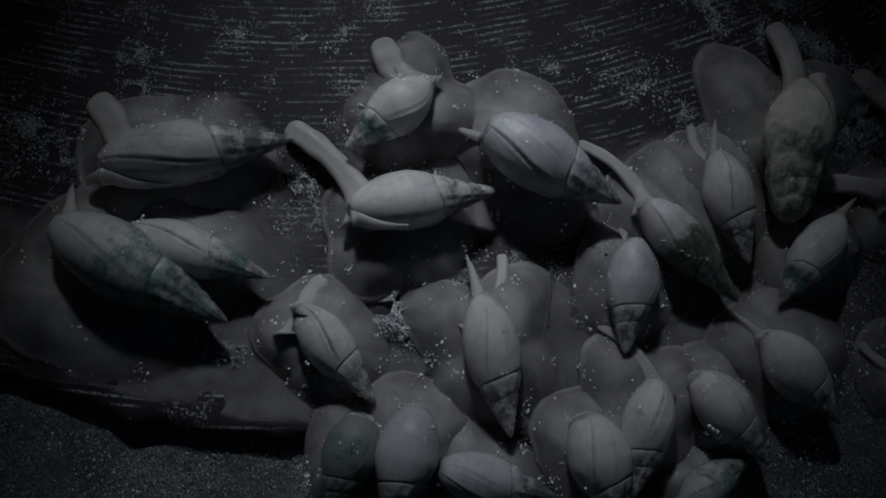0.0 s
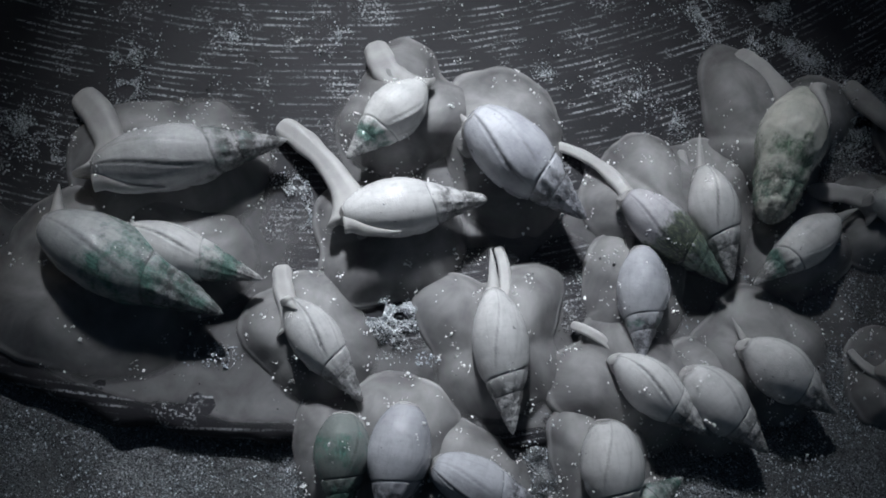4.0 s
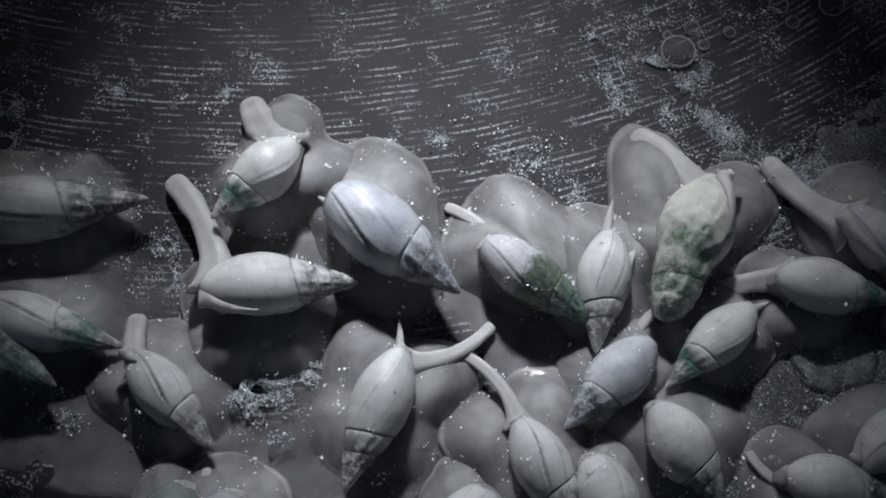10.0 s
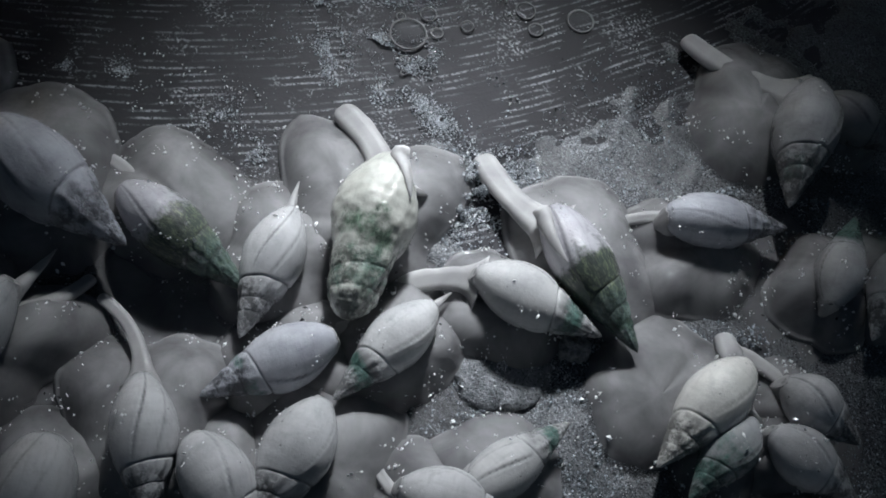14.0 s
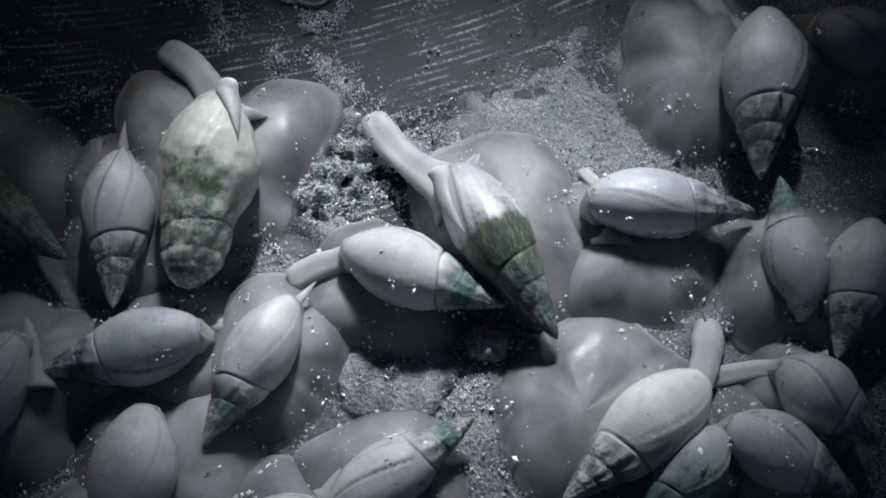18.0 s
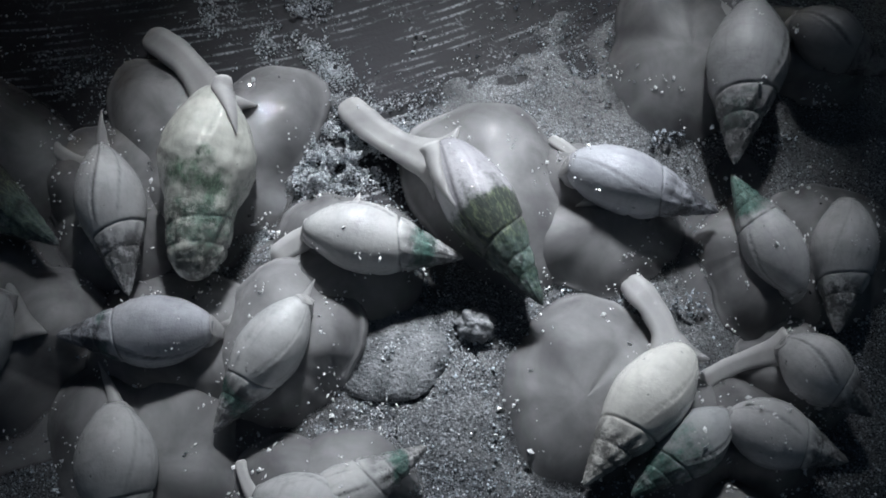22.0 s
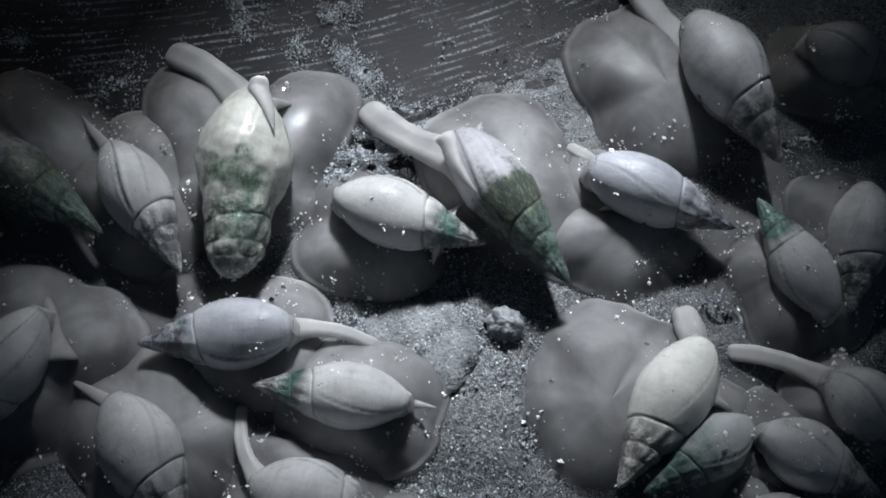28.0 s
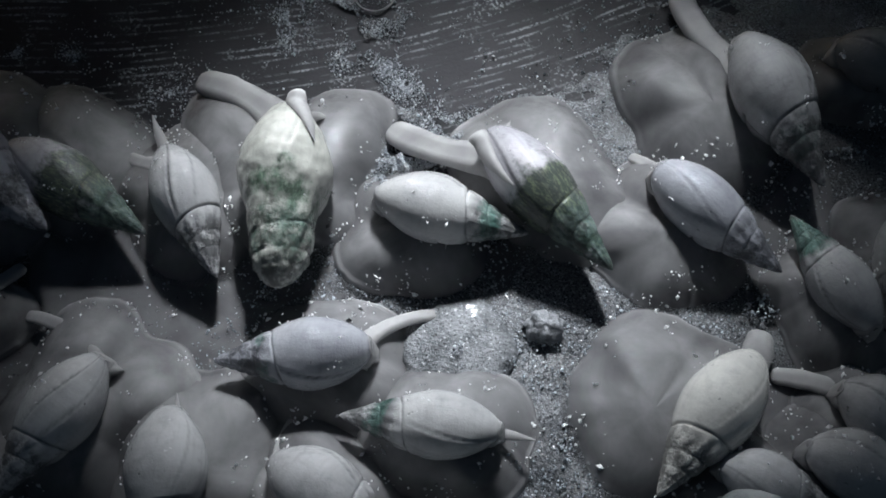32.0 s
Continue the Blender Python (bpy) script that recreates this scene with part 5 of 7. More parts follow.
    walk(snails["s11"][0], [(0, pose(0.0243, -0.0786, 0, 0, 0, -177.8)), (1.5, pose(0.0236, -0.0789, 0, 0, 0, -179.3)), (3, pose(0.0242, -0.0791, 0, 0, 0, -186.7)), (6, pose(0.0237, -0.0782, 0, 0, 0, -177.7)), (7, pose(0.0230, -0.0779, 0, 0, 0, -176.3)), (8, pose(0.0252, -0.0776, 0, 0, 0, -180.0)), (9, pose(0.0240, -0.0768, 0, 0, 0, -175.1)), (32, pose(0.0240, -0.0768, 0, 0, 0, -175.1))])
    walk(snails["s12"][0], [(0, pose(0.0459, -0.0705, 0, 0, 0, 123.8)), (1.5, pose(0.0461, -0.0711, 0, 0, 0, 107.8)), (3, pose(0.0485, -0.0706, 0, 0, 0, 109.8)), (6, pose(0.0510, -0.0696, 0, 0, 0, 114.7)), (7, pose(0.0481, -0.0675, 0, 0, 0, 100.2)), (8, pose(0.0459, -0.0658, 0, 0, 0, 82.9)), (9, pose(0.0435, -0.0638, 0, 0, 0, 77.4)), (10, pose(0.0462, -0.0640, 0, 0, 0, 79.4)), (11, pose(0.0450, -0.0593, 0, 0, 0, 83.4)), (12, pose(0.0471, -0.0615, 0, 0, 0, 98.2)), (13, pose(0.0525, -0.0621, 0, 0, 0, 108.2)), (32, pose(0.0525, -0.0621, 0, 0, 0, 108.2))])
    walk(snails["s13"][0], [(0, pose(0.0529, -0.0608, 0, 0, 0, 92.1)), (1.5, pose(0.0540, -0.0568, 0, 0, 0, 122.4)), (3, pose(0.0543, -0.0494, 0, 0, 0, 157.6)), (6, pose(0.0607, -0.0500, 0, 0, 0, 152.3)), (7, pose(0.0550, -0.0442, 0, 0, 0, 141.6)), (8, pose(0.0556, -0.0442, 0, 0, 0, 137.8)), (9, pose(0.0585, -0.0470, 0, 0, 0, 135.1)), (10, pose(0.0595, -0.0451, 0, 0, 0, 137.1)), (11, pose(0.0604, -0.0417, 0, 0, 0, 145.8)), (12, pose(0.0613, -0.0408, 0, 0, 0, 133.6)), (13, pose(0.0616, -0.0413, 0, 0, 0, 134.2)), (14, pose(0.0634, -0.0445, 0, 0, 0, 125.2)), (15, pose(0.0653, -0.0455, 0, 0, 0, 108.7)), (18, pose(0.0601, -0.0354, 0, 0, 0, 96.6)), (21, pose(0.0515, -0.0338, 0, 0, 0, 92.3)), (24, pose(0.0527, -0.0315, 0, 0, 0, 93.0)), (27, pose(0.0552, -0.0366, 0, 0, 0, 91.2)), (29.5, pose(0.0523, -0.0350, 0, 0, 0, 93.3)), (32, pose(0.0613, -0.0420, 0, 0, 0, 86.1))])
    walk(snails["s13"][1][0], [(0, pose(0.0090, -0.0020, 0.0072, 0, 0, 35)), (1.5, pose(0.0038, -0.0004, 0.0072, 0, 0, -10)), (3, pose(0.0039, 0.0009, 0.0072, 0, 0, -20)), (6, pose(0.0047, 0.0034, 0.0072, 0, 0, -42)), (7, pose(0.0072, 0.0060, 0.0072, 0, 0, -72)), (8, pose(0.0043, 0.0026, 0.0072, 0, 0, -35)), (9, pose(0.0040, -0.0004, 0.0072, 0, 0, -9)), (10, pose(0.0116, 0.0001, 0.0072, 0, 0, -4)), (11, pose(0.0113, 0.0000, 0.0072, 0, 0, -12)), (12, pose(0.0115, 0.0004, 0.0072, 0, 0, 15)), (13, pose(0.0110, 0.0001, 0.0072, 0, 0, 9)), (14, pose(0.0115, 0.0003, 0.0072, 0, 0, 8)), (15, pose(0.0107, -0.0001, 0.0072, 0, 0, 24)), (18, pose(0.0067, -0.0057, 0.0072, 0, 0, 41)), (24, pose(0.0086, -0.0066, 0.0072, 0, 0, 59)), (27, pose(0.0068, -0.0058, 0.0072, 0, 0, 43)), (29.5, pose(0.0084, -0.0066, 0.0072, 0, 0, 57)), (32, pose(0.0106, -0.0014, 0.0072, 0, 0, 71))])
    walk(snails["s14"][0], [(0, pose(0.0710, -0.0515, 0, 0, 0, 144.3)), (1.5, pose(0.0706, -0.0521, 0, 0, 0, 138.9)), (3, pose(0.0703, -0.0479, 0, 0, 0, 154.5)), (6, pose(0.0750, -0.0503, 0, 0, 0, 136.8)), (7, pose(0.0754, -0.0495, 0, 0, 0, 158.5)), (8, pose(0.0743, -0.0463, 0, 0, 0, 160.7)), (9, pose(0.0732, -0.0460, 0, 0, 0, 143.8)), (10, pose(0.0743, -0.0474, 0, 0, 0, 131.6)), (11, pose(0.0789, -0.0461, 0, 0, 0, 138.2)), (12, pose(0.0802, -0.0464, 0, 0, 0, 139.6)), (13, pose(0.0814, -0.0453, 0, 0, 0, 148.0)), (14, pose(0.0798, -0.0445, 0, 0, 0, 152.7)), (15, pose(0.0834, -0.0437, 0, 0, 0, 151.9)), (18, pose(0.0908, -0.0485, 0, 0, 0, 159.1)), (32, pose(0.0850, -0.0641, 0, 0, 0, 160.1))])
    walk(snails["s15"][0], [(0, pose(0.0845, -0.0384, 0, 0, 0, 145.5)), (1.5, pose(0.0849, -0.0394, 0, 0, 0, 147.8)), (3, pose(0.0831, -0.0387, 0, 0, 0, 158.1)), (6, pose(0.0858, -0.0351, 0, 0, 0, 160.6)), (7, pose(0.0859, -0.0353, 0, 0, 0, 161.0)), (8, pose(0.0891, -0.0383, 0, 0, 0, 146.1)), (9, pose(0.0870, -0.0322, 0, 0, 0, 147.9)), (10, pose(0.0856, -0.0315, 0, 0, 0, 143.5)), (11, pose(0.0890, -0.0318, 0, 0, 0, 145.6)), (12, pose(0.0902, -0.0337, 0, 0, 0, 136.1)), (13, pose(0.0858, -0.0354, 0, 0, 0, 92.7)), (14, pose(0.0860, -0.0349, 0, 0, 0, 91.2)), (15, pose(0.0877, -0.0355, 0, 0, 0, 88.7)), (18, pose(0.0880, -0.0338, 0, 0, 0, 113.7)), (19.5, pose(0.0881, -0.0358, 0, 0, 0, 116.5)), (21, pose(0.0846, -0.0395, 0, 0, 0, 114.9)), (22.5, pose(0.0847, -0.0361, 0, 0, 0, 132.8)), (24, pose(0.0842, -0.0345, 0, 0, 0, 150.1)), (26.5, pose(0.0861, -0.0365, 0, 0, 0, 153.7)), (27, pose(0.0849, -0.0377, 0, 0, 0, 155.4)), (28, pose(0.0835, -0.0359, 0, 0, 0, 149.7)), (29.5, pose(0.0847, -0.0424, 0, 0, 0, 126.2)), (31, pose(0.0840, -0.0414, 0, 0, 0, 116.1)), (32, pose(0.0834, -0.0413, 0, 0, 0, 120.0))])
    walk(snails["s15"][1][0], [(0, pose(0.0087, -0.0001, 0.0062, 0, 0, 0)), (3, pose(0.0077, 0.0018, 0.0062, 0, 0, -37)), (6, pose(0.0091, 0.0008, 0.0062, 0, 0, -36)), (7, pose(0.0110, -0.0004, 0.0062, 0, 0, -37)), (8, pose(0.0082, -0.0012, 0.0062, 0, 0, 25)), (9, pose(0.0056, 0.0019, 0.0062, 0, 0, -24)), (10, pose(0.0037, 0.0013, 0.0062, 0, 0, -14)), (11, pose(0.0064, 0.0009, 0.0062, 0, 0, -16)), (12, pose(0.0063, 0.0000, 0.0062, 0, 0, -3)), (13, pose(0.0082, -0.0013, 0.0062, 0, 0, 28)), (14, pose(0.0069, -0.0017, 0.0062, 0, 0, 24)), (15, pose(0.0081, -0.0020, 0.0062, 0, 0, 39)), (18, pose(0.0056, -0.0015, 0.0062, 0, 0, 15)), (19.5, pose(0.0062, -0.0006, 0.0062, 0, 0, 5)), (21, pose(0.0065, -0.0018, 0.0062, 0, 0, 22)), (22.5, pose(0.0112, 0.0002, 0.0062, 0, 0, 10)), (24, pose(0.0088, 0.0004, 0.0062, 0, 0, -15)), (26.5, pose(0.0098, 0.0001, 0.0062, 0, 0, -8)), (27, pose(0.0076, 0.0008, 0.0062, 0, 0, -18)), (28, pose(0.0111, 0.0004, 0.0062, 0, 0, 25)), (29.5, pose(0.0061, -0.0022, 0.0062, 0, 0, 25)), (32, pose(0.0048, -0.0006, 0.0062, 0, 0, 3))])
    walk(snails["s16"][0], [(0, pose(0.0428, -0.0307, 0, 0, 0, 98.5)), (1.5, pose(0.0436, -0.0320, 0, 0, 0, 99.3)), (3, pose(0.0455, -0.0305, 0, 0, 0, 101.0)), (6, pose(0.0541, -0.0299, 0, 0, 0, 107.2)), (7, pose(0.0588, -0.0268, 0, 0, 0, 83.9)), (8, pose(0.0599, -0.0237, 0, 0, 0, 59.6)), (9, pose(0.0632, -0.0249, 0, 0, 0, 61.1)), (10, pose(0.0656, -0.0225, 0, 0, 0, 63.6)), (11, pose(0.0706, -0.0207, 0, 0, 0, 73.3)), (12, pose(0.0720, -0.0178, 0, 0, 0, 70.6)), (13, pose(0.0730, -0.0191, 0, 0, 0, 56.4)), (14, pose(0.0737, -0.0209, 0, 0, 0, 53.7)), (15, pose(0.0758, -0.0212, 0, 0, 0, 61.1)), (18, pose(0.0738, -0.0165, 0, 0, 0, 41.9)), (19.5, pose(0.0748, -0.0167, 0, 0, 0, 29.6)), (21, pose(0.0728, -0.0157, 0, 0, 0, 28.5)), (22.5, pose(0.0741, -0.0146, 0, 0, 0, 29.8)), (24, pose(0.0766, -0.0122, 0, 0, 0, 31.7)), (26.5, pose(0.0811, -0.0130, 0, 0, 0, 35.1)), (27, pose(0.0816, -0.0127, 0, 0, 0, 33.4)), (28, pose(0.0812, -0.0127, 0, 0, 0, 32.3)), (29.5, pose(0.0834, -0.0140, 0, 0, 0, 32.9)), (31, pose(0.0875, -0.0127, 0, 0, 0, 35.1)), (32, pose(0.0890, -0.0130, 0, 0, 0, 31.8))])
    walk(snails["s16"][1][0], [(0, pose(0.0036, -0.0000, 0.0062, 0, 0, 13)), (3, pose(0.0036, 0.0001, 0.0062, 0, 0, 12)), (6, pose(0.0037, 0.0012, 0.0062, 0, 0, 3)), (9, pose(0.0041, -0.0025, 0.0062, 0, 0, 34)), (11, pose(0.0039, -0.0020, 0.0062, 0, 0, 30)), (13, pose(0.0039, -0.0021, 0.0062, 0, 0, 30)), (15, pose(0.0036, -0.0001, 0.0062, 0, 0, 14)), (18, pose(0.0036, -0.0008, 0.0062, 0, 0, 19)), (19.5, pose(0.0038, -0.0018, 0.0062, 0, 0, 27)), (21, pose(0.0037, -0.0010, 0.0062, 0, 0, 21)), (22.5, pose(0.0037, -0.0009, 0.0062, 0, 0, 20)), (24, pose(0.0036, 0.0006, 0.0062, 0, 0, 8)), (26.5, pose(0.0113, -0.0004, 0.0062, 0, 0, -14)), (27, pose(0.0113, -0.0003, 0.0062, 0, 0, -12)), (28, pose(0.0107, -0.0000, 0.0062, 0, 0, 0)), (29.5, pose(0.0093, -0.0001, 0.0062, 0, 0, 16)), (31, pose(0.0092, -0.0004, 0.0062, 0, 0, 29)), (32, pose(0.0091, -0.0008, 0.0062, 0, 0, 42))])
    walk(snails["s17"][0], [(0, pose(0.0540, -0.0169, 0, 0, 0, 148.8)), (1.5, pose(0.0532, -0.0131, 0, 0, 0, 152.8)), (3, pose(0.0530, -0.0138, 0, 0, 0, 154.5)), (6, pose(0.0477, -0.0087, 0, 0, 0, 158.7)), (7, pose(0.0471, -0.0069, 0, 0, 0, 163.6)), (8, pose(0.0452, -0.0070, 0, 0, 0, 166.7)), (9, pose(0.0445, -0.0061, 0, 0, 0, 165.7)), (10, pose(0.0458, -0.0065, 0, 0, 0, 162.5)), (11, pose(0.0470, -0.0084, 0, 0, 0, 163.3)), (12, pose(0.0460, -0.0073, 0, 0, 0, 164.3)), (13, pose(0.0463, -0.0074, 0, 0, 0, 168.9)), (14, pose(0.0473, -0.0074, 0, 0, 0, 170.1)), (15, pose(0.0492, -0.0081, 0, 0, 0, 170.8)), (18, pose(0.0405, -0.0064, 0, 0, 0, 175.8)), (19.5, pose(0.0432, -0.0078, 0, 0, 0, 177.2)), (21, pose(0.0386, -0.0070, 0, 0, 0, 175.2)), (22.5, pose(0.0376, -0.0061, 0, 0, 0, 174.8)), (24, pose(0.0369, -0.0037, 0, 0, 0, 175.8)), (26.5, pose(0.0372, -0.0036, 0, 0, 0, 177.1)), (27, pose(0.0370, -0.0034, 0, 0, 0, 176.8)), (28, pose(0.0382, -0.0045, 0, 0, 0, 174.8)), (29.5, pose(0.0381, -0.0044, 0, 0, 0, 178.2)), (31, pose(0.0391, -0.0056, 0, 0, 0, 176.5)), (32, pose(0.0382, -0.0052, 0, 0, 0, 176.7))])
    walk(snails["s17"][1][0], [(0, pose(0.0133, -0.0001, 0.0062, 0, 0, -17)), (1.5, pose(0.0133, 0.0001, 0.0062, 0, 0, -9)), (3, pose(0.0133, -0.0001, 0.0062, 0, 0, -17)), (6, pose(0.0087, 0.0000, 0.0062, 0, 0, -13)), (7, pose(0.0078, -0.0001, 0.0062, 0, 0, -12)), (8, pose(0.0086, 0.0011, 0.0062, 0, 0, -29)), (9, pose(0.0059, 0.0025, 0.0062, 0, 0, -33)), (10, pose(0.0057, 0.0015, 0.0062, 0, 0, -26)), (11, pose(0.0056, 0.0013, 0.0062, 0, 0, -23)), (12, pose(0.0055, 0.0001, 0.0062, 0, 0, -14)), (13, pose(0.0055, 0.0008, 0.0062, 0, 0, -20)), (15, pose(0.0060, 0.0026, 0.0062, 0, 0, -35)), (32, pose(0.0060, 0.0026, 0.0062, 0, 0, -35))])
    walk(snails["s18"][0], [(0, pose(0.0611, -0.0037, 0, 0, 0, 119.7)), (1.5, pose(0.0586, -0.0050, 0, 0, 0, 118.7)), (3, pose(0.0605, -0.0063, 0, 0, 0, 118.6)), (6, pose(0.0592, -0.0056, 0, 0, 0, 115.7)), (7, pose(0.0603, -0.0026, 0, 0, 0, 111.9)), (8, pose(0.0593, -0.0034, 0, 0, 0, 104.7)), (9, pose(0.0598, -0.0028, 0, 0, 0, 110.3)), (10, pose(0.0587, -0.0035, 0, 0, 0, 100.8)), (11, pose(0.0600, -0.0054, 0, 0, 0, 92.9)), (12, pose(0.0603, -0.0052, 0, 0, 0, 93.2)), (13, pose(0.0631, -0.0051, 0, 0, 0, 91.8)), (14, pose(0.0640, -0.0053, 0, 0, 0, 99.2)), (15, pose(0.0659, -0.0041, 0, 0, 0, 105.8)), (18, pose(0.0605, 0.0006, 0, 0, 0, 121.8)), (19.5, pose(0.0615, -0.0021, 0, 0, 0, 124.2)), (21, pose(0.0595, -0.0003, 0, 0, 0, 131.8)), (22.5, pose(0.0594, 0.0001, 0, 0, 0, 132.5)), (24, pose(0.0588, 0.0016, 0, 0, 0, 142.7)), (26.5, pose(0.0588, 0.0011, 0, 0, 0, 141.3)), (27, pose(0.0588, 0.0007, 0, 0, 0, 144.4)), (28, pose(0.0578, 0.0014, 0, 0, 0, 148.9)), (29.5, pose(0.0600, 0.0003, 0, 0, 0, 143.7)), (31, pose(0.0594, 0.0016, 0, 0, 0, 142.4)), (32, pose(0.0586, 0.0011, 0, 0, 0, 143.1))])
    walk(snails["s18"][1][0], [(0, pose(0.0105, 0.0002, 0.0062, 0, 0, -17)), (1.5, pose(0.0090, 0.0001, 0.0062, 0, 0, 0)), (3, pose(0.0111, -0.0000, 0.0062, 0, 0, -13)), (6, pose(0.0100, 0.0002, 0.0062, 0, 0, -8)), (7, pose(0.0098, 0.0001, 0.0062, 0, 0, -2)), (8, pose(0.0097, 0.0000, 0.0062, 0, 0, 1)), (9, pose(0.0088, 0.0003, 0.0062, 0, 0, -6)), (10, pose(0.0099, 0.0001, 0.0062, 0, 0, -1)), (11, pose(0.0088, -0.0005, 0.0062, 0, 0, 14)), (12, pose(0.0093, -0.0004, 0.0062, 0, 0, 16)), (13, pose(0.0090, -0.0004, 0.0062, 0, 0, 15)), (14, pose(0.0091, -0.0003, 0.0062, 0, 0, 12)), (15, pose(0.0096, -0.0001, 0.0062, 0, 0, 7)), (18, pose(0.0098, -0.0001, 0.0062, 0, 0, 8)), (19.5, pose(0.0109, -0.0000, 0.0062, 0, 0, 10)), (21, pose(0.0106, -0.0000, 0.0062, 0, 0, 3)), (22.5, pose(0.0104, 0.0000, 0.0062, 0, 0, 0)), (24, pose(0.0110, -0.0000, 0.0062, 0, 0, 2)), (26.5, pose(0.0112, -0.0000, 0.0062, 0, 0, 2)), (27, pose(0.0113, 0.0000, 0.0062, 0, 0, 7)), (28, pose(0.0117, 0.0001, 0.0062, 0, 0, 11)), (29.5, pose(0.0118, 0.0001, 0.0062, 0, 0, 10)), (31, pose(0.0114, 0.0000, 0.0062, 0, 0, 7)), (32, pose(0.0118, 0.0000, 0.0062, 0, 0, 4))])
    walk(snails["s18"][1][1], [(0, pose(0.0079, -0.0004, 0.0062, 0, 0, 20)), (3, pose(0.0056, -0.0007, 0.0062, 0, 0, 20)), (6, pose(0.0058, -0.0011, 0.0062, 0, 0, 25)), (9, pose(0.0045, -0.0013, 0.0062, 0, 0, 24)), (10, pose(0.0073, -0.0059, 0.0062, 0, 0, 71)), (11, pose(0.0071, -0.0033, 0.0062, 0, 0, 53)), (12, pose(0.0105, -0.0010, 0.0062, 0, 0, 78)), (13, pose(0.0110, -0.0001, 0.0062, 0, 0, 90)), (14, pose(0.0109, -0.0010, 0.0062, 0, 0, 97)), (15, pose(0.0109, -0.0004, 0.0062, 0, 0, 93)), (18, pose(0.0088, -0.0017, 0.0062, 0, 0, 50)), (19.5, pose(0.0110, -0.0001, 0.0062, 0, 0, 69)), (21, pose(0.0114, 0.0006, 0.0062, 0, 0, 70)), (22.5, pose(0.0106, -0.0003, 0.0062, 0, 0, 50)), (24, pose(0.0096, -0.0009, 0.0062, 0, 0, 46)), (26.5, pose(0.0091, -0.0015, 0.0062, 0, 0, 51)), (27, pose(0.0088, -0.0016, 0.0062, 0, 0, 49)), (28, pose(0.0078, -0.0020, 0.0062, 0, 0, 45)), (29.5, pose(0.0109, -0.0000, 0.0062, 0, 0, 40)), (31, pose(0.0116, 0.0005, 0.0062, 0, 0, 50)), (32, pose(0.0116, 0.0005, 0.0062, 0, 0, 49))])
    walk(snails["s19"][0], [(0, pose(0.0718, 0.0126, 0, 0, 0, 96.0)), (1.5, pose(0.0707, 0.0124, 0, 0, 0, 91.1)), (3, pose(0.0714, 0.0137, 0, 0, 0, 88.6)), (6, pose(0.0718, 0.0123, 0, 0, 0, 85.3)), (7, pose(0.0719, 0.0120, 0, 0, 0, 84.3)), (8, pose(0.0726, 0.0112, 0, 0, 0, 86.5)), (9, pose(0.0721, 0.0122, 0, 0, 0, 87.7)), (10, pose(0.0732, 0.0110, 0, 0, 0, 87.2)), (11, pose(0.0741, 0.0107, 0, 0, 0, 91.9)), (12, pose(0.0746, 0.0118, 0, 0, 0, 95.3)), (13, pose(0.0761, 0.0101, 0, 0, 0, 102.0)), (14, pose(0.0774, 0.0096, 0, 0, 0, 104.2)), (15, pose(0.0774, 0.0089, 0, 0, 0, 106.2)), (18, pose(0.0710, 0.0125, 0, 0, 0, 112.6)), (19.5, pose(0.0723, 0.0115, 0, 0, 0, 115.0)), (21, pose(0.0710, 0.0113, 0, 0, 0, 113.1)), (22.5, pose(0.0710, 0.0125, 0, 0, 0, 114.2)), (24, pose(0.0709, 0.0127, 0, 0, 0, 117.4)), (26.5, pose(0.0703, 0.0126, 0, 0, 0, 117.7)), (27, pose(0.0700, 0.0126, 0, 0, 0, 117.5)), (28, pose(0.0718, 0.0122, 0, 0, 0, 114.4)), (29.5, pose(0.0729, 0.0109, 0, 0, 0, 116.3)), (31, pose(0.0717, 0.0105, 0, 0, 0, 120.6)), (32, pose(0.0729, 0.0105, 0, 0, 0, 118.1))])
